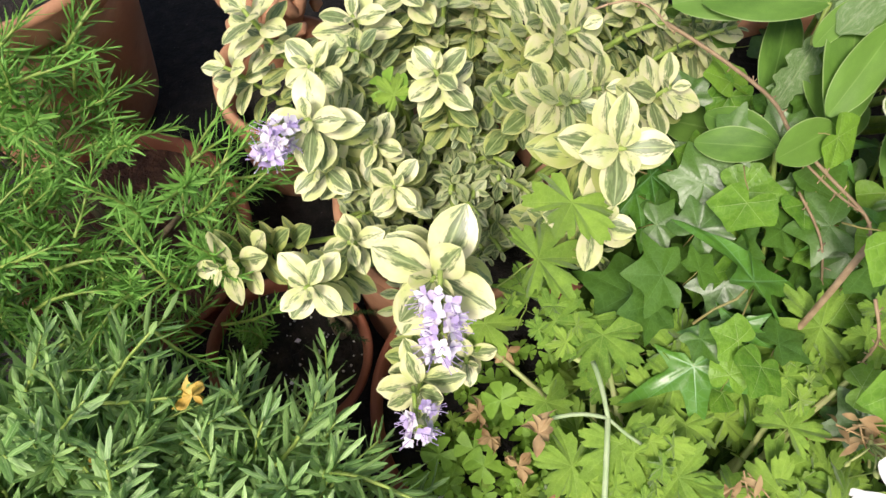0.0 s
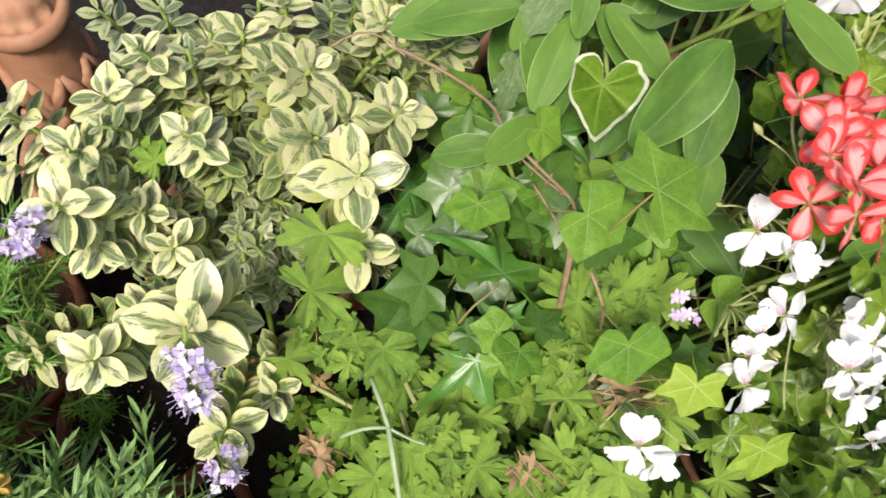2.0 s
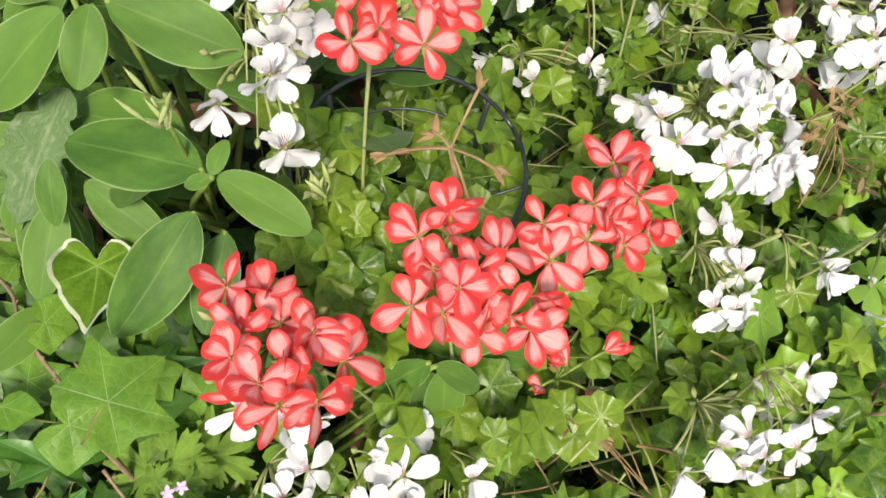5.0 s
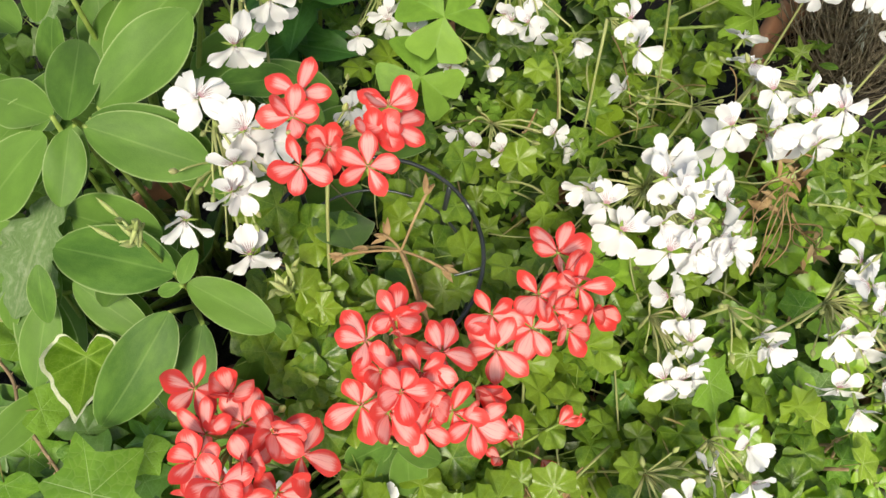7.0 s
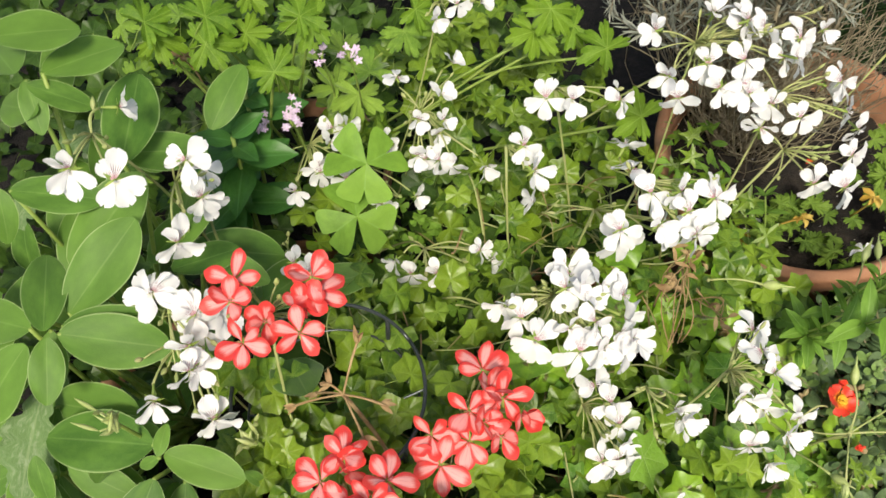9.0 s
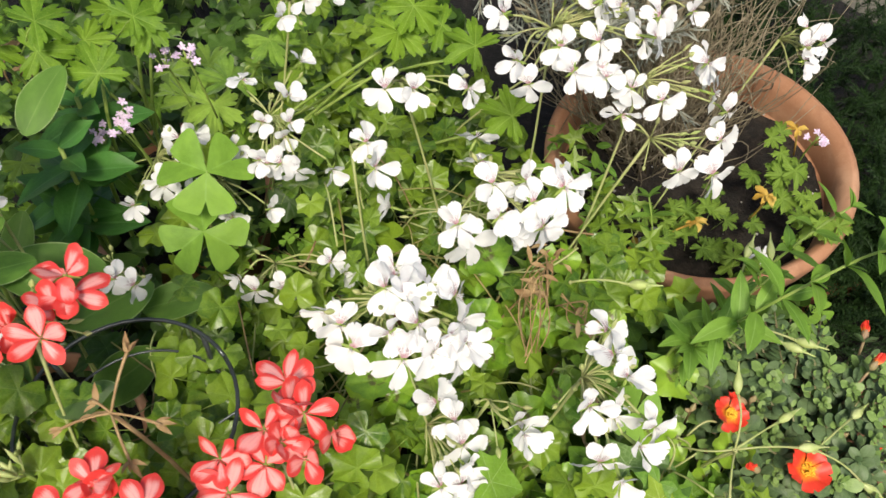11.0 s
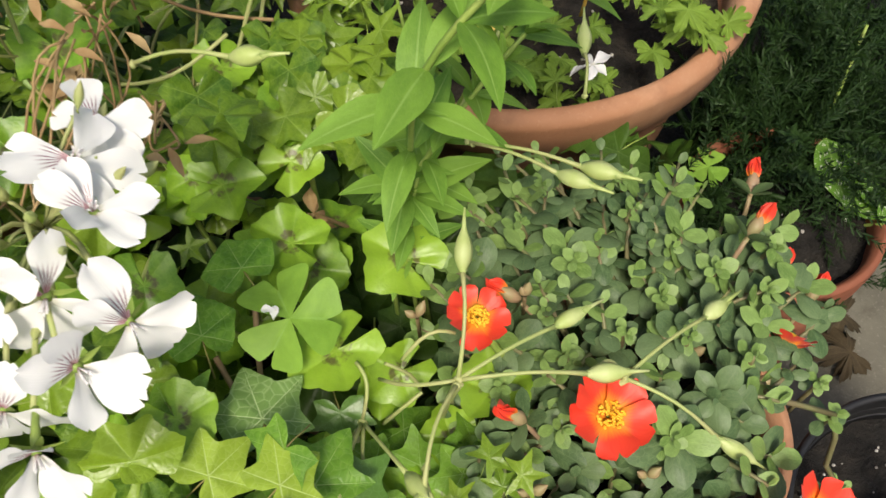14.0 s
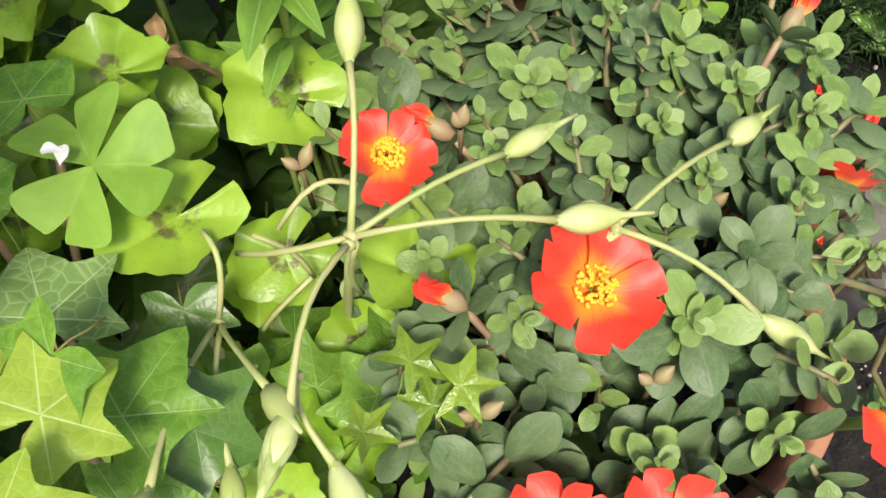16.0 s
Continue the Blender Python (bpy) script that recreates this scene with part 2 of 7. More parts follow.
MAT["mildew"] = leaf_material("mildewed_leaf", (0.11, 0.21, 0.06), (0.17, 0.28, 0.1), (0.3, 0.38, 0.2), None, 0.02, 0.75, 0.15, 0.4, 16.0, (0.36, 0.42, 0.28), None, 0.5)
MAT["scent"] = leaf_material("scented_leaf", (0.13, 0.28, 0.026), (0.3, 0.47, 0.06), (0.42, 0.56, 0.16), (0, 60, -60, 118, -118), 0.012, 0.66, 0.28, 0.22, 13.0, None, None, 0.2, sheen=0.3)
MAT["bright"] = leaf_material("bright_lobed_leaf", (0.11, 0.25, 0.018), (0.23, 0.39, 0.03), (0.42, 0.58, 0.13), (0, 60, -60, 118, -118), 0.016, 0.55, 0.3, 0.35, 13.0, None, None, 0.2)
MAT["ivy"] = leaf_material("ivy_leaf", (0.085, 0.23, 0.024), (0.22, 0.41, 0.045), (0.42, 0.56, 0.24), (0, 58, -58, 118, -118), 0.013, 0.4, 0.22, 0.42, 7.0, None, None, 0.35, net_mix=0.1)
MAT["ivy_veined"] = leaf_material("pale_veined_ivy_leaf", (0.17, 0.31, 0.08), (0.23, 0.38, 0.105), (0.5, 0.62, 0.32), (0, 58, -58, 118, -118), 0.016, 0.42, 0.18, 0.75, 6.0, None, None, 0.4, net_mix=0.3)
MAT["ivy_dark"] = leaf_material("dark_ivy_leaf", (0.035, 0.1, 0.013), (0.085, 0.19, 0.022), (0.17, 0.32, 0.12), (0, 58, -58, 118, -118), 0.012, 0.36, 0.12, 0.25, 8.0, spec=0.5)
MAT["ivy_arrow"] = leaf_material("glossy_ivy_leaf", (0.06, 0.19, 0.022), (0.11, 0.28, 0.032), (0.24, 0.46, 0.24), (0, 58, -58, 118, -118), 0.016, 0.33, 0.15, 0.4, 8.0, spec=0.6)
MAT["ivy_bright"] = leaf_material("young_ivy_leaf", (0.28, 0.45, 0.035), (0.4, 0.56, 0.07), (0.62, 0.74, 0.32), (0, 58, -58, 118, -118), 0.017, 0.42, 0.3, 0.55, 7.0, None, None, 0.2, net_mix=0.12)
MAT["ivy_rim"] = plain_material("cream_leaf_rim", (0.6, 0.66, 0.4), (0.86, 0.86, 0.72), 38.0, 0.42, 0.2, 0.0006, 0.2)
MAT["zonal"] = leaf_material("zonal_leaf", (0.16, 0.36, 0.02), (0.34, 0.56, 0.045), (0.36, 0.52, 0.08), (0, 70, -70, 140, -140), 0.014, 0.37, 0.25, 0.35, 9.0, None, None, 0.12, spec=0.6, net_mix=0.15, zone=(0.09, 0.05, 0.035))
MAT["under"] = leaf_material("ivy_geranium_leaf", (0.055, 0.15, 0.014), (0.24, 0.37, 0.028), (0.34, 0.47, 0.12), (0, 58, -58, 115, -115), 0.016, 0.3, 0.22, 0.3, 8.0, None, None, 0.2, spec=0.45)
# darker copy of the geranium leaf, with the shade put into its colour
MAT["under_shaded"] = leaf_material("shade_leaf", (0.026, 0.07, 0.01), (0.075, 0.15, 0.02), (0.12, 0.2, 0.06), (0, 58, -58, 115, -115), 0.02, 0.35, 0.15, 0.3, 8.0)
MAT["oxalis"] = leaf_material("clover_leaf", (0.19, 0.38, 0.04), (0.28, 0.49, 0.065), (0.3, 0.5, 0.14), None, 0.012, 0.5, 0.25, 0.3, 26.0, None, None, 0.05)
MAT["port"] = leaf_material("purslane_leaf", (0.085, 0.165, 0.062), (0.2, 0.3, 0.132), (0.32, 0.42, 0.2), None, 0.012, 0.4, 0.3, 0.12, 7.0, None, None, 0.12)
MAT["port_young"] = leaf_material("young_purslane_leaf", (0.14, 0.25, 0.055), (0.27, 0.41, 0.12), (0.34, 0.48, 0.16), None, 0.012, 0.4, 0.15, 0.12, 7.0, None, None, 0.12)
MAT["spotted"] = leaf_material("spotted_leaf", (0.09, 0.22, 0.02), (0.14, 0.3, 0.035), (0.3, 0.45, 0.12), None, 0.02, 0.5, 0.2, 0.4, 14.0, None, (0.62, 0.66, 0.55), 0.2)
# seedlings' own dull green; also colours the scented geranium's lower leaves as shaded
MAT["seedling"] = leaf_material("seedling_leaf", (0.1, 0.19, 0.022), (0.2, 0.32, 0.04), (0.26, 0.4, 0.09), (0, 60, -60, 118, -118), 0.014, 0.6, 0.2, 0.3, 13.0)
MAT["lance"] = leaf_material("lance_leaf", (0.13, 0.29, 0.035), (0.24, 0.43, 0.06), (0.32, 0.48, 0.14), None, 0.02, 0.48, 0.25, 0.5, 18.0)
MAT["glossy"] = leaf_material("dark_glossy_leaf", (0.04, 0.135, 0.022), (0.08, 0.23, 0.04), (0.13, 0.28, 0.09), None, 0.02, 0.3, 0.12, 0.4, 12.0)
MAT["rosemary"] = leaf_material("rosemary_leaf", (0.1, 0.27, 0.052), (0.38, 0.6, 0.19), (0.5, 0.66, 0.34), None, 0.05, 0.32, 0.15, 0.45, 20.0, None, None, 0.2, spec=0.5)
MAT["needle"] = leaf_material("needle_leaf", (0.085, 0.29, 0.04), (0.25, 0.53, 0.1), (0.4, 0.55, 0.16), None, 0.06, 0.45, 0.18, 0.3, 20.0, None, None, 0.2)
# near-black green: shade beside the large pot is put into this leaf colour
MAT["thyme"] = leaf_material("shaded_needle_leaf", (0.011, 0.032, 0.007), (0.032, 0.074, 0.017), None, None, 0.06, 0.5, 0.1, 0.3, 20.0, None, None, 0.2)
MAT["silver"] = leaf_material("silver_leaf", (0.3, 0.33, 0.27), (0.45, 0.47, 0.4), None, None, 0.05, 0.75, 0.1, 0.3, 20.0, None, None, 0.2)
MAT["white_streak"] = white_petal_material("streaked_white_petal", True)
MAT["white"] = white_petal_material("white_petal", False)
MAT["red"] = red_petal_material("red_petal", (0.82, 0.03, 0.02), (0.92, 0.43, 0.41))
MAT["port_petal"] = scarlet_petal_material("scarlet_petal")
MAT["port_stem"] = plain_material("reddish_fleshy_stem", (0.2, 0.15, 0.08), (0.24, 0.27, 0.11), 60.0, 0.45, 0.2, 0.0006, 0.1)
MAT["pale_stem"] = plain_material("pale_green_stem", (0.34, 0.47, 0.22), (0.48, 0.57, 0.33), 80.0, 0.55, 0.3, 0.0006, 0.1)
MAT["leaf_stalk"] = plain_material("leaf_stalk", (0.25, 0.27, 0.07), (0.33, 0.22, 0.1), 80.0, 0.55, 0.3, 0.0006, 0.08)
MAT["yellow"] = plain_material("yellow_stamen", (0.85, 0.42, 0.02), (0.9, 0.55, 0.05), 200.0, 0.6, 0.3)
MAT["lilac"] = plain_material("lilac_petal", (0.5, 0.38, 0.74), (0.7, 0.6, 0.84), 160.0, 0.55, 0.2, 0.0005, 0.2)
MAT["lilac_pale"] = plain_material("pale_lilac_petal", (0.75, 0.7, 0.84), (0.84, 0.8, 0.88), 160.0, 0.55, 0.2, 0.0005, 0.2)
MAT["pink"] = plain_material("pink_petal", (0.7, 0.5, 0.74), (0.84, 0.72, 0.86), 150.0, 0.55, 0.2, 0.0005, 0.2)
MAT["stem"] = plain_material("green_stem", (0.22, 0.34, 0.06), (0.36, 0.46, 0.11), 90.0, 0.5, 0.3, 0.0006, 0.08)
MAT["stalk"] = plain_material("pale_stalk", (0.4, 0.48, 0.16), (0.45, 0.44, 0.2), 70.0, 0.5, 0.3, 0.0006, 0.08)
MAT["vine"] = plain_material("brown_vine", (0.27, 0.18, 0.1), (0.42, 0.3, 0.18), 120.0, 0.7, 0.6, 0.0012)
MAT["twig"] = plain_material("grey_twig", (0.16, 0.13, 0.08), (0.38, 0.33, 0.22), 150.0, 0.85, 0.6, 0.001)
MAT["bark"] = plain_material("woody_stem", (0.09, 0.065, 0.04), (0.2, 0.16, 0.09), 110.0, 0.85, 0.6, 0.001)
MAT["pod"] = plain_material("green_pod", (0.42, 0.52, 0.15), (0.6, 0.66, 0.32), 60.0, 0.5, 0.3, 0.001, 0.12, stretch=(1, 1, 0.2))
MAT["sepal"] = plain_material("ribbed_sepal", (0.3, 0.42, 0.1), (0.52, 0.6, 0.24), 240.0, 0.5, 0.4, 0.001, 0.15, stretch=(1, 1, 0.15))
MAT["dry"] = plain_material("dry_leaf", (0.3, 0.18, 0.08), (0.5, 0.36, 0.18), 60.0, 0.8, 0.5, 0.0015, 0.12)
MAT["dead"] = leaf_material("dead_leaf", (0.045, 0.035, 0.02), (0.09, 0.065, 0.035), (0.12, 0.09, 0.05), (0, 60, -60, 118, -118), 0.014, 0.8, 0.1, 0.3, 13.0)
MAT["dry_yellow"] = plain_material("yellowed_leaf", (0.6, 0.36, 0.05), (0.7, 0.55, 0.15), 60.0, 0.7, 0.4, 0.001, 0.2)
MAT["bud"] = plain_material("pink_bud", (0.66, 0.1, 0.1), (0.8, 0.4, 0.38), 80.0, 0.5, 0.3, 0.0008, 0.15)
MAT["port_bud"] = plain_material("scarlet_bud", (0.72, 0.02, 0.03), (0.8, 0.1, 0.03), 80.0, 0.45, 0.3, 0.0008, 0.12)
MAT["port_sepal"] = plain_material("brownish_sepal", (0.33, 0.3, 0.13), (0.42, 0.26, 0.17), 90.0, 0.5, 0.3, 0.0008, 0.12)
MAT["clay"] = clay_material("terracotta", (0.37, 0.175, 0.09), (0.5, 0.29, 0.175), (0.22, 0.1, 0.055))
MAT["clay_dark"] = clay_material("brown_terracotta", (0.22, 0.07, 0.035), (0.3, 0.12, 0.065), (0.12, 0.045, 0.025))
# dark soil, its colour lowered further to stand for shadow
MAT["soil"] = soil_material("potting_soil", (0.006, 0.005, 0.004), (0.02, 0.016, 0.012))
MAT["soil_loam"] = soil_material("pot_loam", (0.01, 0.008, 0.006), (0.042, 0.032, 0.022))
MAT["soil_brown"] = soil_material("dry_brown_soil", (0.05, 0.022, 0.013), (0.14, 0.065, 0.04))
MAT["grit"] = plain_material("pale_grit", (0.35, 0.33, 0.3), (0.62, 0.6, 0.56), 200.0, 0.85, 0.4)
MAT["black"] = plain_material("black_plastic", (0.012, 0.012, 0.013), (0.022, 0.022, 0.024), 40.0, 0.4, 0.1)
MAT["wire"] = plain_material("dark_wire", (0.05, 0.06, 0.062), (0.1, 0.115, 0.115), 60.0, 0.3, 0.2, metal=0.6)
MAT["concrete"] = concrete_material("concrete")

# ---- geometry helpers ----
UP = Vector((0, 0, 1))
WORLD = {}


class Geo:
    """Collects sheets, tubes and lathes, with texture places, into one mesh."""

    def __init__(self):
        self.v, self.f, self.uv, self.mi = [], [], [], []

    def grid(self, rows, uvs, mi=0, closed=False):
        base, nu, nv = len(self.v), len(rows), len(rows[0])
        for r, u in zip(rows, uvs):
            self.v.extend(tuple(p) for p in r)
            self.uv.extend(u)
        for i in range(nu - 1):
            for j in range(nv if closed else nv - 1):
                k = (j + 1) % nv
                self.f.append((base + i * nv + j, base + i * nv + k, base + (i + 1) * nv + k, base + (i + 1) * nv + j))
                self.mi.append(mi)

    def tube(self, pts, radii, n=6, mi=0):
        pts = [Vector(p) for p in pts]
        rows, uvs = [], []
        side = None
        for i, p in enumerate(pts):
            d = (pts[min(i + 1, len(pts) - 1)] - pts[max(i - 1, 0)]).normalized()
            a = d.orthogonal().normalized() if side is None else (side - d * side.dot(d)).normalized()
            side, b = a, d.cross(a)
            r = radii[i] if isinstance(radii, (list, tuple)) else radii
            rows.append([p + (a * math.cos(6.2832 * j / n) + b * math.sin(6.2832 * j / n)) * r for j in range(n)])
            uvs.append([(j / n, i / len(pts)) for j in range(n)])
        self.grid(rows, uvs, mi, True)
        for end, flip in ((0, True), (len(pts) - 1, False)):
            b0 = len(self.v) - (len(pts) - end) * n
            ring = list(range(b0, b0 + n))
            self.f.append(tuple(reversed(ring)) if flip else tuple(ring))
            self.mi.append(mi)

    def lathe(self, profile, n=48, mi=0, centre=(0, 0), wobble=None):
        rows = []
        for i, (r, z) in enumerate(profile):
            rows.append([(centre[0] + r * (1 + (wobble(j / n, z) if wobble else 0)) * math.cos(6.2832 * j / n), centre[1] + r * (1 + (wobble(j / n, z) if wobble else 0)) * math.sin(6.2832 * j / n), z) for j in range(n)])
        self.grid(rows, [[(j / n, i / len(profile)) for j in range(n)] for i in range(len(profile))], mi, True)

    def egg(self, at, axis, length, width, mi=0, n=8, rings=6, taper=0.0, ridge=0.0):
        axis = Vector(axis).normalized()
        a = axis.orthogonal().normalized()
        b = axis.cross(a)
        rows = []
        for i in range(rings + 1):
            t = i / rings
            r = width * max(0.03, math.sin(math.pi * min(0.985, max(0.015, t)))) * (1 - taper * t)
            rows.append([Vector(at) + axis * (t * length) + (a * math.cos(6.2832 * j / n) + b * math.sin(6.2832 * j / n)) * r * (1 + (ridge if j % 2 else 0.0)) for j in range(n)])
        self.grid(rows, [[(j / n, i / rings) for j in range(n)] for i in range(rings + 1)], mi, True)

    def blade(self, m, length, ratio, prof, fold=0.2, droop=0.15, wave=0.0, nu=8, nv=4, mi=0, thick=0.0, twist=0.0, notch=0.0, phase=0.0):
        """A leaf or petal that starts at m's origin and runs along its y."""
        for side in ((1, -1) if thick else (1,)):
            rows, uvs = [], []
            for i in range(nu + 1):
                u = i / nu
                w = ratio * prof(u)
                r, q = [], []
                for j in range(nv + 1):
                    s = (2 * j / nv - 1) * side
                    y = u - notch * u * u * (1 - abs(s)) ** 2
                    z = fold * abs(s) * w - droop * u * u + wave * math.sin(7 * u + phase + 2.2 * s) * s * s * w + thick * side * (1 - s * s) * math.sin(math.pi * min(1, u * 0.96 + 0.03))
                    x = s * w
                    a = twist * u
                    r.append(m @ Vector(((x * math.cos(a) - z * math.sin(a)) * length, y * length, (x * math.sin(a) + z * math.cos(a)) * length)))
                    q.append((s * 0.5 + 0.5, u))
                rows.append(r)
                uvs.append(q)
            self.grid(rows, uvs, mi)

    def palm(self, m, size, outline, cup=0.1, crease=0.06, lobes=(), wave=0.04, phase=0.0, mi=0, rings=4, rim=None, frill=0.0):
        """A lobed leaf round the point where its stalk meets it; the tip points along y."""
        c = len(self.v)
        self.v.append(tuple(m @ Vector((0, 0, 0))))
        self.uv.append((0.0, 0.0))
        n = len(outline)
        steps = [((k + 1) / rings) ** 0.8 for k in range(rings)]
        if rim:
            steps = [s * (1 - rim) for s in steps] + [1.0]
        for k, s in enumerate(steps):
            for j, (x, y) in enumerate(outline):
                ang = math.atan2(x, y)
                near = min((abs((ang - radians(a) + math.pi) % (2 * math.pi) - math.pi) for a in lobes), default=0.3)
                r = s * math.hypot(x, y)
                z = -cup * r * r + crease * r * math.sin(min(1.57, near * 2.4)) + wave * s * s * math.sin(j * 6.2832 * 4 / n + phase) * r + frill * s ** 4 * math.sin(j * 6.2832 * 15 / n + 2 * phase)
                self.v.append(tuple(m @ (Vector((x * s, y * s, z)) * size)))
                self.uv.append((x * s, y * s))
        for j in range(n):
            k = (j + 1) % n
            self.f.append((c, c + 1 + k, c + 1 + j))
            self.mi.append(mi)
            for q in range(len(steps) - 1):
                a = c + 1 + q * n
                self.f.append((a + j, a + k, a + n + k, a + n + j))
                self.mi.append(mi + (1 if rim and q == len(steps) - 2 else 0))

    def mesh(self, name, mats, smooth=True):
        me = bpy.data.meshes.new(name)
        me.from_pydata(self.v, [], self.f)
        layer = me.uv_layers.new(name="uv")
        idx = np.empty(len(me.loops), dtype=np.int32)
        me.loops.foreach_get("vertex_index", idx)
        layer.data.foreach_set("uv", np.array(self.uv, dtype=np.float32)[idx].ravel())
        for k in mats:
            me.materials.append(MAT[k])
        me.polygons.foreach_set("material_index", np.array(self.mi, dtype=np.int32))
        me.polygons.foreach_set("use_smooth", np.full(len(me.polygons), smooth))
        me.update()
        return me


def joined(name, meshes, mats):
    """Many copies of a few meshes as one mesh: (mesh, matrix) pairs."""
    cache, vs, ls, ps, uvs, mis = {}, [], [], [], [], []
    off = 0
    for me, m in meshes:
        if me not in cache:
            v = np.empty(len(me.vertices) * 3, dtype=np.float32)
            me.vertices.foreach_get("co", v)
            l = np.empty(len(me.loops), dtype=np.int32)
            me.loops.foreach_get("vertex_index", l)
            p = np.empty(len(me.polygons), dtype=np.int32)
            me.polygons.foreach_get("loop_total", p)
            u = np.empty(len(me.loops) * 2, dtype=np.float32)
            me.uv_layers[0].data.foreach_get("uv", u)
            k = np.empty(len(me.polygons), dtype=np.int32)
            me.polygons.foreach_get("material_index", k)
            cache[me] = (v.reshape(-1, 3), l, p, u, k)
        v, l, p, u, k = cache[me]
        a = np.array(m, dtype=np.float32)
        vs.append(v @ a[:3, :3].T + a[:3, 3])
        ls.append(l + off)
        off += len(v)
        ps.append(p), uvs.append(u), mis.append(k)
    out = bpy.data.meshes.new(name)
    vs, ls, ps = np.concatenate(vs), np.concatenate(ls), np.concatenate(ps)
    out.vertices.add(len(vs))
    out.vertices.foreach_set("co", vs.ravel())
    out.loops.add(len(ls))
    out.loops.foreach_set("vertex_index", ls)
    out.polygons.add(len(ps))
    out.polygons.foreach_set("loop_start", np.concatenate(([0], np.cumsum(ps)[:-1])).astype(np.int32))
    out.polygons.foreach_set("material_index", np.concatenate(mis))
    out.polygons.foreach_set("use_smooth", np.full(len(ps), True))
    out.uv_layers.new(name="uv").data.foreach_set("uv", np.concatenate(uvs))
    for k in mats:
        out.materials.append(MAT[k])
    out.update(calc_edges=True)
    return out


def thing(name, at, label, category, group="", kind="", me=None):
    ob = new(name, me)
    m = Matrix.Translation(at)
    ob.matrix_basis = m
    WORLD[ob] = m
    return tagged(ob, label, category, group, kind)


def part(name, me, parent, m=None, label="", kind=""):
    """One mesh under a thing or a part; m is its place in the world."""
    ob = new(name, me)
    m = m or Matrix()
    WORLD[ob] = m
    ob.parent = parent
    ob.matrix_basis = WORLD[parent].inverted() @ m
    return tagged(ob, label, kind=kind)


def aim(at, along, normal=UP, size=1.0):
    """The place of a leaf whose y runs along a direction and whose z leans to the normal."""
    y = Vector(along).normalized()
    x = y.cross(Vector(normal))
    if x.length < 1e-4:
        x = y.orthogonal()
    x.normalize()
    z = x.cross(y)
    return Matrix.Translation(at) @ Matrix((x, y, z)).transposed().to_4x4() @ Matrix.Scale(size, 4)


def face(at, normal, spin=0.0, size=1.0):
    """The place of a flower or round leaf that faces along the normal."""
    return Matrix.Translation(at) @ Vector(normal).normalized().to_track_quat("Z", "Y").to_matrix().to_4x4() @ Matrix.Rotation(spin, 4, "Z") @ Matrix.Scale(size, 4)


def jitter(r, a=1.0):
    return Vector((r.uniform(-a, a), r.uniform(-a, a), r.uniform(-a, a)))


def bow(a, b, sag=0.0, n=7, r=None, wild=0.0):
    """Points of a gently bent stem from a to b; sag lifts its middle."""
    a, b = Vector(a), Vector(b)
    off = jitter(r, wild) if r else Vector()
    return [a.lerp(b, i / (n - 1)) + (UP * sag + off) * math.sin(math.pi * i / (n - 1)) for i in range(n)]


def rounded(points, steps):
    """A closed outline through points, softened; points are one half, mirrored."""
    full = points + [(-x, y) for x, y in reversed(points) if abs(x) > 1e-6]
    n, out = len(full), []
    for i in range(n):
        p0, p1, p2, p3 = full[i - 1], full[i], full[(i + 1) % n], full[(i + 2) % n]
        for k in range(steps):
            t = k / steps
            q = []
            for a, b, c, d in zip(p0, p1, p2, p3):
                curve = b + 0.5 * ((c - a) * t + (2 * a - 5 * b + 4 * c - d) * t * t + (3 * b - a - 3 * c + d) * t ** 3)
                q.append(0.62 * curve + 0.38 * (b + (c - b) * t))
            out.append(tuple(q))
    return out


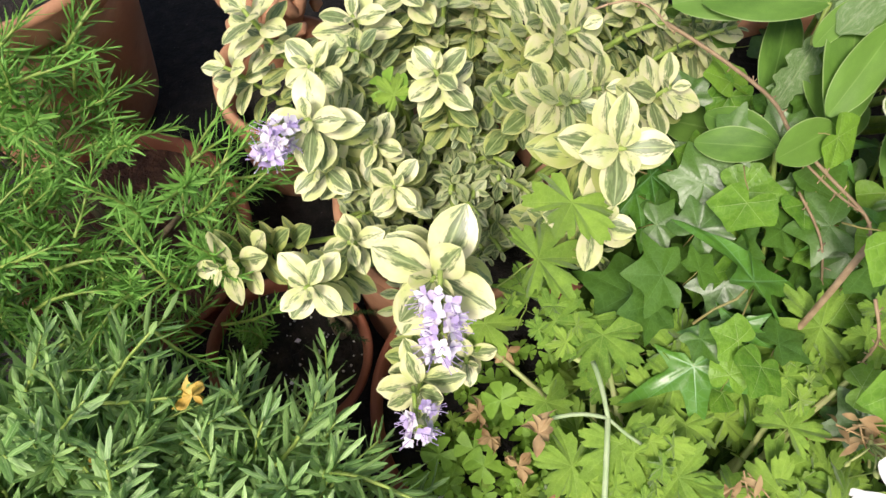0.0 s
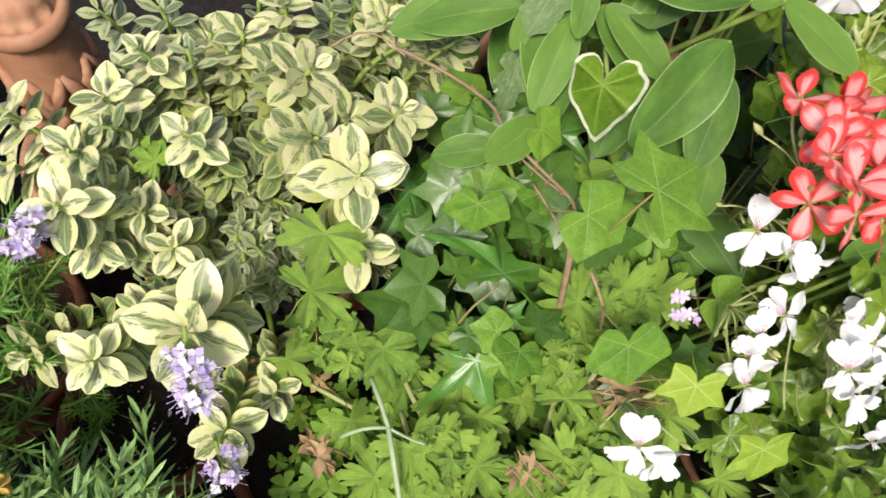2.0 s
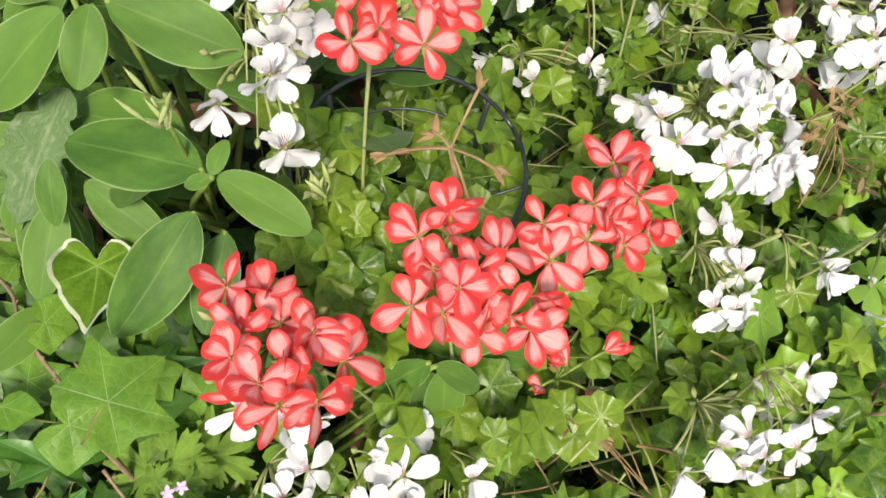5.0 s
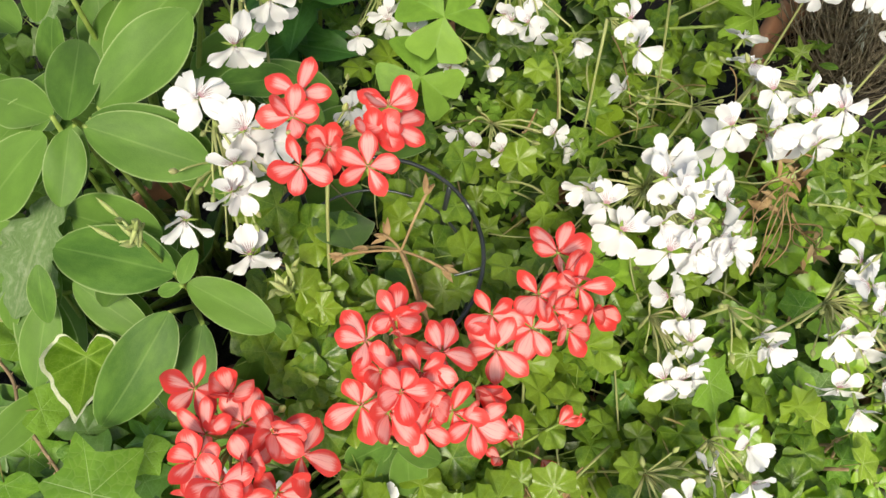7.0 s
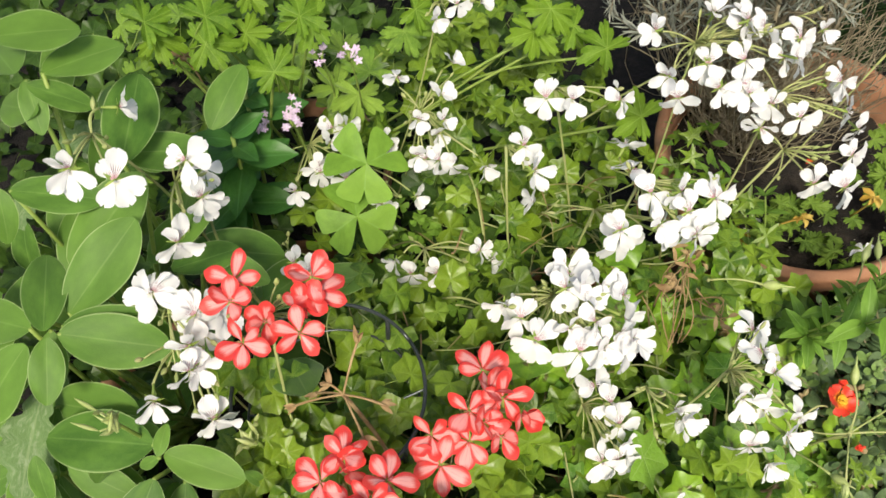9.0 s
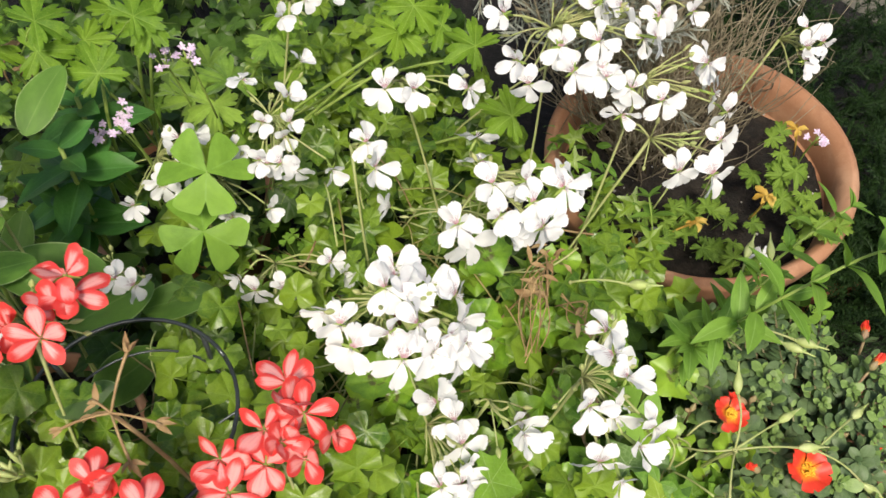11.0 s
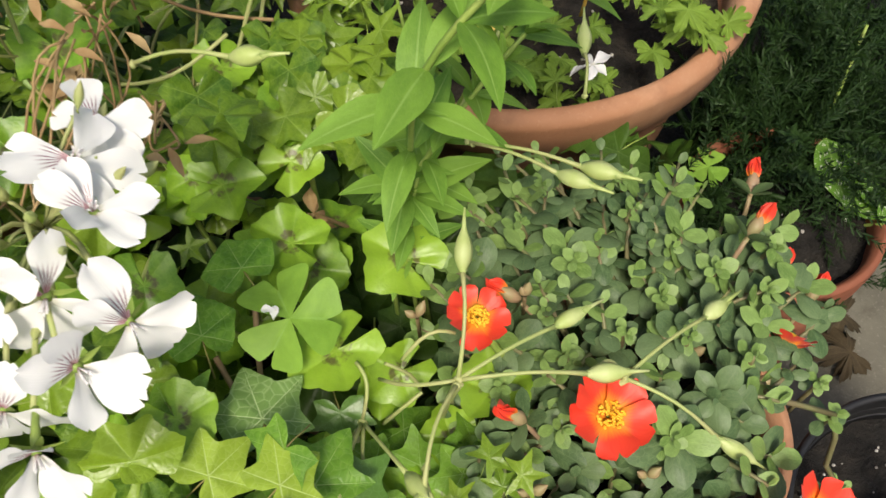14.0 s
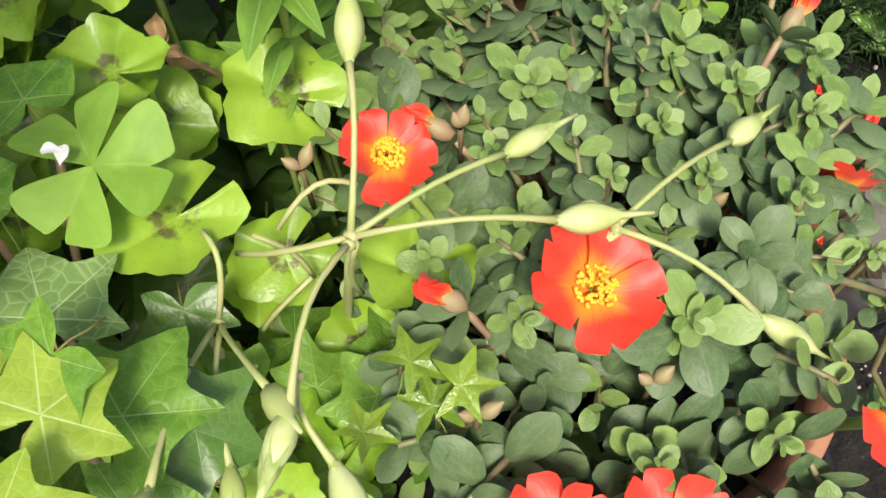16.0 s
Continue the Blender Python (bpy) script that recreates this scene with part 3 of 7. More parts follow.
def leaf_outline(kind):
    if kind == "ivy":
        return rounded([(0, 1.0), (0.29, 0.6), (0.42, 0.46), (0.86, 0.46), (0.68, 0.12), (0.6, -0.08), (0.66, -0.42), (0.34, -0.46), (0.12, -0.3), (0, -0.08)], 3)
    if kind == "ivy_broad":
        return rounded([(0, 0.95), (0.28, 0.66), (0.5, 0.5), (0.74, 0.34), (0.68, 0.05), (0.6, -0.2), (0.42, -0.46), (0.22, -0.42), (0.08, -0.28), (0, -0.1)], 3)
    if kind == "ivy_long":
        return rounded([(0, 1.25), (0.12, 0.7), (0.2, 0.34), (0.5, 0.42), (1.0, 0.52), (0.6, 0.16), (0.34, 0.0), (0.5, -0.36), (0.26, -0.24), (0.1, -0.2), (0, -0.06)], 3)
    if kind == "under":
        return rounded([(0, 0.82), (0.22, 0.66), (0.36, 0.56), (0.66, 0.52), (0.7, 0.26), (0.72, 0.06), (0.8, -0.22), (0.58, -0.42), (0.36, -0.56), (0.14, -0.38), (0, -0.08)], 3)
    if kind == "heart":
        return rounded([(0, 1.0), (0.24, 0.72), (0.5, 0.46), (0.66, 0.2), (0.66, -0.1), (0.5, -0.34), (0.28, -0.38), (0.1, -0.24), (0, -0.08)], 3)
    if kind == "star":
        return rounded([(0, 1.0), (0.17, 0.42), (0.36, 0.36), (0.82, 0.4), (0.46, 0.04), (0.42, -0.16), (0.6, -0.6), (0.2, -0.34), (0, -0.14)], 3)
    if kind == "zonal":
        half = []
        for i in range(15):
            a = math.pi * i / 15.3
            r = 0.86 + 0.075 * math.cos(a * 5.14) + 0.02 * math.cos(a * 15) - 0.1 * (a / math.pi)
            half.append((r * math.sin(a), r * math.cos(a)))
        return rounded(half + [(0, -0.08)], 2)
    # broad lobes cut halfway in, each cut again into three, with small blunt teeth
    half = []
    for i in range(61):
        a = 148 * i / 60
        d = min((a - c for c in (0, 59, 117)), key=abs)
        sub = min((abs(d - e) for e in (-19, 0, 19)))
        reach = (1.0, 0.95, 0.8)[min(2, int((a + 29) / 59))]
        r = reach * (0.3 + 0.7 * max(0.0, math.cos(math.pi * min(1, abs(d) / 30) / 2)) ** 0.55)
        r *= 1.0 - 0.26 * min(1.0, (sub / 9.5) ** 3.5) + 0.04 * math.cos(math.radians(a * 52))
        half.append((r * math.sin(radians(a)), r * math.cos(radians(a))))
    return rounded(half + [(0.1, -0.22), (0, -0.07)], 1)


LOBES = {"ivy": (0, 58, -58, 118, -118), "scent": (0, 60, -60, 118, -118), "zonal": (0, 70, -70, 140, -140)}


def lobed_meshes(name, outline, mats, count=4, cup=0.12, crease=0.1, wave=0.05, lobes="ivy", rings=3, rim=None, stalk=0.0, rag=0.015, frill=0.0):
    out = []
    for i in range(count):
        g, r = Geo(), random.Random(f"{name}{i}")
        pts = leaf_outline(outline)
        k = [1 + r.uniform(-0.1, 0.1) for _ in range(8)]
        pts = [(x * (1 + 0.05 * math.sin(3 * j / len(pts) * 6.28 + k[0] * 30)) * k[1] * (1 + r.uniform(-rag, rag)), y * k[2] * (1 + r.uniform(-rag, rag))) for j, (x, y) in enumerate(pts)]
        g.palm(Matrix(), 1.0, pts, cup * r.uniform(0.5, 1.6), crease * r.uniform(0.6, 1.3), LOBES[lobes], wave * r.uniform(0.6, 1.5), r.uniform(0, 6), 0, rings, rim, frill)
        if stalk:
            d = Vector((r.uniform(-0.3, 0.3), -0.6, -1.0)).normalized()
            g.tube([(0, 0, -0.005), d * stalk * 0.3 + Vector((0, -0.08, 0.02)), d * stalk * 0.65, d * stalk], [0.016, 0.016, 0.018, 0.02], 5, len(mats) - 1)
        out.append(g.mesh(name, mats))
    return out


def blade_meshes(name, mats, ratio, prof, count=4, fold=0.2, droop=0.15, wave=0.05, nu=8, nv=4, thick=0.0, stalk=0.0, twist=0.25):
    out = []
    for i in range(count):
        g, r = Geo(), random.Random(f"{name}{i}")
        g.blade(Matrix.Translation((0, stalk, 0)), 1.0 - stalk, ratio * r.uniform(0.88, 1.12), prof, fold * r.uniform(0.5, 1.4), droop * r.uniform(0.2, 1.8), wave * r.uniform(0.5, 1.5), nu, nv, 0, thick, r.uniform(-twist, twist), 0.0, r.uniform(0, 6))
        if stalk:
            g.tube([(0, 0, 0), (0, stalk * 0.5, 0.003), (0, stalk * 1.05, 0)], 0.016, 5, len(mats) - 1)
        out.append(g.mesh(name, mats))
    return out


def oval(p=0.5, q=1.0):
    """A half-width profile: p is where it is widest, q how blunt."""
    def prof(u):
        t = u ** (math.log(0.5) / math.log(p))
        return max(0.02, math.sin(math.pi * min(0.995, max(0.004, t)))) ** q
    return prof


def inside(p, poly):
    x, y, hit = p[0], p[1], False
    for (x1, y1), (x2, y2) in zip(poly, poly[1:] + poly[:1]):
        if (y1 > y) != (y2 > y) and x < (x2 - x1) * (y - y1) / (y2 - y1) + x1:
            hit = not hit
    return hit


def spread(r, poly, count, gap=0.0):
    """Random places inside an outline on the plan."""
    xs, ys = [p[0] for p in poly], [p[1] for p in poly]
    out = []
    for _ in range(count * 30):
        p = (r.uniform(min(xs), max(xs)), r.uniform(min(ys), max(ys)))
        if inside(p, poly) and (not gap or all((p[0] - q[0]) ** 2 + (p[1] - q[1]) ** 2 > gap * gap for q in out)):
            out.append(p)
            if len(out) == count:
                break
    return out

# ---- ground and pots ----
GROUND = -0.03
g = Geo()
g.grid([[(x, y, GROUND + 0.002 * noise.noise(Vector((x * 3, y * 3, 0)))) for x in (-60, -20, -5, -2, *[i * 0.25 - 1.5 for i in range(17)], 3.5, 6, 20, 60)] for y in (-60, -20, -5, -2, *[i * 0.25 - 1.5 for i in range(17)], 3.5, 6, 20, 60)], [[(i, j) for i in range(25)] for j in range(25)])
ground = thing("ground", (0, 0, 0), "worn grey concrete yard floor under the pots", "floor", kind="structure", me=g.mesh("ground", ["concrete"]))

# soil sheet over the concrete, partly added to put dark shade in gaps
g = Geo()
rows = [[(x, y + 0.02 * noise.noise(Vector((x * 7, y * 7, 1))), GROUND + 0.018 + 0.008 * noise.noise(Vector((x * 14, y * 14, 5)))) for x in [-0.7 + 0.05 * i for i in range(47)]] for y in [0.3 + 0.05 * j for j in range(23)]]
g.grid(rows, [[(i, j) for i in range(47)] for j in range(23)])
# this stretch is added only to darken the ground between the pots
rows = [[(x, y, GROUND + 0.014 + 0.008 * noise.noise(Vector((x * 14, y * 14, 5)))) for x in [-0.7 + 0.05 * i for i in range(30)]] for y in [-0.35 + 0.05 * j for j in range(14)]]
g.grid(rows, [[(i, j) for i in range(30)] for j in range(14)])
rows = [[(x, y, GROUND + 0.02 + 0.012 * noise.noise(Vector((x * 11, y * 11, 8)))) for x in [0.92 + 0.05 * i for i in range(15)]] for y in [0.03 + 0.03 * j for j in range(10)]]
g.grid(rows, [[(i, j) for i in range(15)] for j in range(10)])
tagged(thing("soil_bed", (0, 0, 0), "dark soil bed around and behind the pots, partly added as shade", "soil", kind="structure", me=g.mesh("soil_bed", ["soil"])))


def pot(name, label, at, top, radius, mat, lip=0.04, wall=0.012, sink=0.03, waist=0.72, bottom=GROUND, roll=True, crumbs=0, category="plant pot", fill="soil", neck=0.93):
    """A round pot: body, lip and the soil inside."""
    ob = thing(name, (at[0], at[1], bottom), label, category)
    h = top - bottom
    foot = radius * waist
    r = random.Random(name + label)
    g = Geo()
    side = [(0.0, 0.0), (foot * 0.9, 0.0), (foot, 0.006)] + [(foot + (radius * neck - foot) * i / 6, 0.006 + (h - lip - 0.006) * i / 6) for i in range(1, 7)]
    inner = [(radius - wall - 0.002, h - lip), (radius - wall - 0.006, h - sink - 0.01), (radius * 0.8, h - sink - 0.03)]
    g.lathe(side + inner, 56, 0, wobble=lambda a, z: 0.003 * math.sin(6.28 * 3 * a + z * 30))
    part("body", g.mesh("pot_body", [mat]), ob, Matrix.Translation((at[0], at[1], bottom)))
    g = Geo()
    if roll:
        ring = []
        for i in range(13):
            a = -math.pi / 2 + math.pi * i / 12
            ring.append((radius - wall * 0.5 + math.cos(a) * wall * 0.62, h - wall * 0.5 + math.sin(a) * wall * 0.5))
        ring = [(radius * (neck - 0.005), h - lip - 0.002), (radius * (neck + 0.055), h - lip + 0.002), (radius * min(1.0, neck + 0.1), h - lip + 0.008), (radius + 0.001, h - wall)] + ring[5:] + [(radius - wall * 1.1, h - wall), (radius - wall * 1.2, h - lip)]
    else:
        ring = [(radius * 0.94, h - 0.012), (radius, h - 0.011), (radius + 0.001, h - 0.003), (radius, h), (radius - 0.003, h), (radius - 0.004, h - 0.004), (radius - 0.005, h - lip)]
    g.lathe(ring, 64, 0, wobble=lambda a, z: 0.004 * math.sin(6.28 * 2 * a) + 0.002 * math.sin(6.28 * 7 * a))
    part("rim", g.mesh("pot_rim", [mat]), ob, Matrix.Translation((at[0], at[1], bottom)))
    g = Geo()
    rows = [[((radius - wall) * 0.99 * q / 12 * math.cos(6.2832 * j / 40), (radius - wall) * 0.99 * q / 12 * math.sin(6.2832 * j / 40), h - sink + 0.007 * noise.noise(Vector((at[0] * 90 + q * math.cos(6.2832 * j / 40) * 0.9, at[1] * 90 + q * math.sin(6.2832 * j / 40) * 0.9, 3))) - 0.004 * (q / 12) ** 2) for j in range(40)] for q in range(13)]
    g.grid(rows, [[(q / 12, j / 40) for j in range(40)] for q in range(13)], 0, True)
    part("soil", g.mesh("soil", [fill]), ob, Matrix.Translation((at[0], at[1], bottom)), "crumbly potting soil")
    if crumbs:
        g = Geo()
        for _ in range(crumbs):
            a, q = r.uniform(0, 6.28), radius * 0.88 * math.sqrt(r.random())
            s = r.uniform(0.0005, 0.0015)
            g.egg((q * math.cos(a), q * math.sin(a), h - sink + 0.001), jitter(r), s * 2, s, 0, 5, 3)
        part("grit", g.mesh("grit", ["grit"]), ob, Matrix.Translation((at[0], at[1], bottom)), "pale grit on the soil", "stuff")
    return ob


pot("flower_pot", "large terracotta pot with a thick pale rim, filled with soil", (0.972, 0.229), 0.277, 0.147, "clay", 0.044, 0.015, 0.042, 0.55, crumbs=60, fill="soil_loam", neck=0.87)
pot("flower_pot", "small brown terracotta pot of bare dark soil", (-0.075, 0.196), 0.093, 0.066, "clay_dark", 0.022, 0.006, 0.014, crumbs=60, fill="soil_loam")
pot("flower_pot", "brown terracotta pot of soil, clover and withered leaves", (0.106, 0.151), 0.113, 0.115, "clay_dark", 0.03, 0.008, 0.02, crumbs=70)
pot("flower_pot", "terracotta pot hidden under a variegated shrub", (0.045, 0.285), 0.2, 0.085, "clay", 0.03, 0.008, 0.02)
pot("flower_pot", "terracotta pot overgrown by fleshy purslane", (0.815, -0.035), 0.255, 0.07, "clay", 0.03, 0.008, 0.015)
pot("flower_pot", "thin-rimmed terracotta pot with dark soil and clover", (0.995, 0.016), 0.2, 0.06, "clay_dark", 0.03, 0.006, 0.012, crumbs=25)
pot("nursery_pot", "black plastic nursery pot of gritty soil", (0.937, -0.16), 0.15, 0.078, "black", 0.02, 0.003, 0.02, 0.8, roll=False, crumbs=80)
pot("flower_pot", "terracotta pot under a sage plant", (0.33, 0.36), 0.22, 0.1, "clay", 0.03, 0.008, 0.02)
pot("flower_pot", "terracotta pot under red and white geraniums", (0.43, 0.06), 0.2, 0.11, "clay", 0.03, 0.008, 0.02)
pot("flower_pot", "terracotta pot under trailing white geraniums", (0.65, 0.2), 0.2, 0.11, "clay", 0.03, 0.008, 0.02)
pot("flower_pot", "terracotta pot of scented geranium and ivy", (0.2, 0.02), 0.17, 0.1, "clay", 0.03, 0.008, 0.02)
pot("flower_pot", "terracotta pot of rosemary", (-0.17, 0.03), 0.17, 0.09, "clay", 0.03, 0.008, 0.02)
pot("flower_pot", "wide brown terracotta bowl under fine needle foliage", (-0.215, 0.3), 0.085, 0.1, "clay_dark", 0.03, 0.008, 0.012, fill="soil_brown")
pot("flower_pot", "tall orange terracotta pot behind the needle plant", (-0.33, 0.5), 0.235, 0.118, "clay", 0.04, 0.012, 0.03, 0.8)
pot("flower_pot", "terracotta pot in the shade behind the shrub", (-0.085, 0.435), 0.13, 0.066, "clay", 0.03, 0.008, 0.05)
pot("flower_pot", "terracotta pot at the back among geranium leaves", (0.56, 0.56), 0.2, 0.1, "clay", 0.03, 0.008, 0.02)


def ornate_pot(at, top, radius):
    """A small terracotta urn with a rolled lip, swags and a boss."""
    ob = thing("terracotta_urn", (at[0], at[1], GROUND), "orange terracotta urn with a domed, moulded lid", "urn")
    m = Matrix.Translation((at[0], at[1], GROUND))
    h = top - GROUND
    g = Geo()
    prof = [(0.0, 0.0), (radius * 0.75, 0.0), (radius * 0.78, 0.012), (radius * 0.5, 0.05), (radius * 0.55, h * 0.35), (radius * 0.88, h * 0.62), (radius * 0.98, h * 0.76), (radius * 0.86, h * 0.88), (radius * 0.8, h * 0.93)]
    g.lathe(prof, 48, 0, wobble=lambda a, z: 0.03 * math.sin(6.28 * 8 * a) * (1 if h * 0.4 < z < h * 0.85 else 0))
    part("body", g.mesh("urn_body", ["clay"]), ob, m)
    g = Geo()
    g.lathe([(radius * 0.8, h * 0.92), (radius * 1.02, h * 0.94), (radius * 1.1, h * 0.965), (radius * 1.05, h * 0.99), (radius * 0.92, h), (radius * 0.8, h * 0.985), (radius * 0.78, h * 0.97), (radius * 0.7, h * 1.03), (radius * 0.5, h * 1.09), (radius * 0.44, h * 1.08), (radius * 0.3, h * 1.12), (radius * 0.12, h * 1.15), (0.0, h * 1.15)], 48, wobble=lambda a, z: 0.05 * math.sin(6.28 * 10 * a) if z > h else 0.0)
    part("rim", g.mesh("urn_rim", ["clay"]), ob, m)
    for k in range(8):
        a = 6.2832 * k / 8
        g = Geo()
        pts = [((radius * 1.0) * math.cos(a + s * 0.36), (radius * 1.0) * math.sin(a + s * 0.36), h * (0.8 - 0.1 * (1 - s * s))) for s in (-1, -0.6, -0.2, 0.2, 0.6, 1)]
        g.tube(pts, [0.003, 0.006, 0.008, 0.008, 0.006, 0.003], 8)
        g.egg((radius * 0.97 * math.cos(a), radius * 0.97 * math.sin(a), h * 0.63), (math.cos(a), math.sin(a), 0), 0.012, 0.008, 0)
        part("swag", g.mesh("swag", ["clay"]), ob, m)
    return ob


ornate_pot((-0.105, 0.495), 0.26, 0.036)

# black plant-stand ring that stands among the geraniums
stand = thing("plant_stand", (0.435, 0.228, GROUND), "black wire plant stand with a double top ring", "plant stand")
for rad, z, w in ((0.067, 0.434, 0.0014), (0.062, 0.4, 0.0009)):
    g = Geo()
    g.tube([(0.429 + rad * math.cos(6.2832 * i / 48), 0.22 + rad * math.sin(6.2832 * i / 48), z) for i in range(49)], w, 8)
    part("ring", g.mesh("ring", ["wire"]), stand)
for a in (20, 110, 200, 290):
    c, s = math.cos(radians(a)), math.sin(radians(a))
    g = Geo()
    g.tube([(0.429 + 0.067 * c, 0.22 + 0.067 * s, 0.432), (0.429 + 0.064 * c, 0.22 + 0.064 * s, 0.4), (0.429 + 0.08 * c, 0.22 + 0.08 * s, GROUND)], 0.0018, 6)
    part("leg", g.mesh("leg", ["wire"]), stand)
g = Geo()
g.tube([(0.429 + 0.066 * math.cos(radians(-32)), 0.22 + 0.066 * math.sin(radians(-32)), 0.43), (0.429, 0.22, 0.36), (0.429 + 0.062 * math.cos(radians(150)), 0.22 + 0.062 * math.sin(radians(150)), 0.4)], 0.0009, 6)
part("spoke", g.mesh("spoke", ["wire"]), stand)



def stem_part(plant, pts, thick, thin, mat, name="stem"):
    g = Geo()
    g.tube(pts, [thick + (thin - thick) * i / (len(pts) - 1) for i in range(len(pts))], 6)
    return part(name, g.mesh(name, [mat]), plant)


# ---- leaf shapes ----
HEBE_LEAF = blade_meshes("hebe_leaf", ["hebe"], 0.33, oval(0.57, 0.6), 5, 0.16, 0.2, 0.04, 9, 6)
HEBE_OLD = blade_meshes("hebe_leaf", ["hebe_old"], 0.31, oval(0.57, 0.62), 4, 0.16, 0.25, 0.04, 8, 4)
HEBE_SMALL_LEAF = blade_meshes("hebe_leaf", ["hebe_small"], 0.24, oval(0.55, 0.75), 4, 0.25, 0.1, 0.05, 7, 4)
SAGE_LEAF = blade_meshes("sage_leaf", ["sage"], 0.24, oval(0.5, 0.52), 6, 0.1, 0.16, 0.09, 16, 8)
MILDEW_LEAF = blade_meshes("mildewed_leaf", ["mildew"], 0.2, lambda u: oval(0.5, 0.6)(u) * (1 + 0.22 * math.sin(23 * u) + 0.1 * math.sin(51 * u)), 2, 0.1, 0.1, 0.12, 40, 8)
SPOTTED_LEAF = blade_meshes("spotted_leaf", ["spotted"], 0.3, oval(0.45, 0.75), 3, 0.2, 0.15, 0.06, 12, 6)
LANCE_LEAF = blade_meshes("lance_leaf", ["lance"], 0.19, oval(0.45, 0.85), 4, 0.2, 0.32, 0.08, 10, 4)
GLOSSY_LEAF = blade_meshes("glossy_leaf", ["glossy"], 0.26, oval(0.42, 0.85), 3, 0.25, 0.25, 0.12, 12, 6)
PORT_LEAF = blade_meshes("purslane_leaf", ["port"], 0.33, oval(0.58, 0.5), 4, -0.02, 0.1, 0.02, 8, 6, 0.075)
PORT_YOUNG = blade_meshes("purslane_leaf", ["port_young"], 0.32, oval(0.58, 0.5), 3, 0.15, 0.0, 0.02, 7, 4, 0.05)
SCENT_LEAF = lobed_meshes("scented_leaf", "scent", ["scent", "stem"], 8, 0.12, 0.22, 0.16, "scent", 5, None, 1.1, 0.012, 0.03)
SEEDLING_AND_SHADED_LEAF = lobed_meshes("seedling_leaf", "scent", ["seedling", "stem"], 4, 0.16, 0.2, 0.2, "scent", 4, None, 1.1, 0.012, 0.05)
BRIGHT_LEAF = lobed_meshes("lobed_leaf", "scent", ["bright", "stem"], 4, 0.14, 0.18, 0.12, "scent", 5, None, 1.1, 0.012, 0.02)
IVY_LEAF = lobed_meshes("ivy_leaf", "ivy", ["ivy", "leaf_stalk"], 5, 0.1, 0.1, 0.04, "ivy", 4, None, 0.9)
IVY_BROAD = lobed_meshes("ivy_leaf", "ivy_broad", ["ivy", "leaf_stalk"], 3, 0.1, 0.12, 0.04, "ivy", 4, None, 0.9)
IVY_VEINED = lobed_meshes("ivy_leaf", "ivy", ["ivy_veined", "leaf_stalk"], 1, 0.1, 0.1, 0.04, "ivy", 5, None, 0.9)
IVY_BRIGHT = lobed_meshes("ivy_leaf", "ivy", ["ivy_bright", "leaf_stalk"], 3, 0.12, 0.12, 0.06, "ivy", 4, None, 0.9)
IVY_DARK = lobed_meshes("ivy_leaf", "ivy", ["ivy_dark", "leaf_stalk"], 3, 0.1, 0.1, 0.05, "ivy", 4, None, 0.9)
IVY_LONG_LEAF = lobed_meshes("ivy_leaf", "ivy_long", ["ivy_arrow", "leaf_stalk"], 2, 0.2, 0.25, 0.1, "ivy", 5, None, 0.9)
IVY_CREAM = lobed_meshes("ivy_leaf", "heart", ["bright", "ivy_rim", "leaf_stalk"], 1, -0.3, 0.55, 0.2, "ivy", 4, 0.09, 0.9)
ZONAL_LEAF = lobed_meshes("zonal_leaf", "zonal", ["zonal", "stem"], 6, -0.12, 0.2, 0.12, "zonal", 6, None, 1.2, 0.02)
UNDER_LEAF = lobed_meshes("geranium_leaf", "under", ["under", "stem"], 6, 0.18, 0.24, 0.1, "ivy", 3, None, 1.3, 0.03)
SHADE_LEAF = lobed_meshes("shade_leaf", "under", ["under_shaded", "stem"], 4, 0.15, 0.12, 0.08, "ivy", 2, None, 1.3)
STAR_LEAF = lobed_meshes("star_leaf", "star", ["under", "stem"], 3, 0.15, 0.25, 0.04, "ivy", 3, None, 1.2)


def clover_meshes():
    """Three heart-shaped leaflets on a thin stalk."""
    out = []
    for i in range(3):
        g, r = Geo(), random.Random(f"clover{i}")
        for k in range(3):
            m = Matrix.Rotation(radians(120 * k + r.uniform(-10, 10)), 4, "Z") @ Matrix.Rotation(radians(r.uniform(-22, 6)), 4, "X")
            g.blade(m, 1.0, 0.76, lambda u: 0.04 + 0.96 * math.sin(math.pi * 0.5 * min(1, u * 1.15)) ** 1.15 * (1 if u < 0.7 else math.sqrt(max(0.02, 1 - ((u - 0.7) / 0.305) ** 2.2))), 0.22, 0.1, 0.03, 10, 6, 0, notch=0.34)
        g.tube([(0, 0, 0), (0.05, -0.05, -0.7), (0.2, -0.2, -1.6), (0.25, -0.3, -2.4)], 0.03, 5, 1)
        out.append(g.mesh("clover_leaf", ["oxalis", "stem"]))
    return out


CLOVER = clover_meshes()
LEAFLET = []
for i in range(3):
    g = Geo()
    g.blade(Matrix(), 1.0, 0.74 + 0.03 * i, lambda u: 0.04 + 0.96 * math.sin(math.pi * 0.5 * min(1, u * 1.15)) ** 1.15 * (1 if u < 0.7 else math.sqrt(max(0.02, 1 - ((u - 0.7) / 0.305) ** 2.2))), 0.16 + 0.06 * i, 0.08 + 0.04 * i, 0.03, 12, 8, 0, notch=0.34)
    LEAFLET.append(g.mesh("leaflet", ["oxalis"]))
g = Geo()
g.tube([(0, 0, 0), (0.05, -0.05, -0.7), (0.2, -0.2, -1.6), (0.25, -0.3, -2.4)], 0.03, 5)
CLOVER_STALK = g.mesh("clover_stalk", ["stem"])


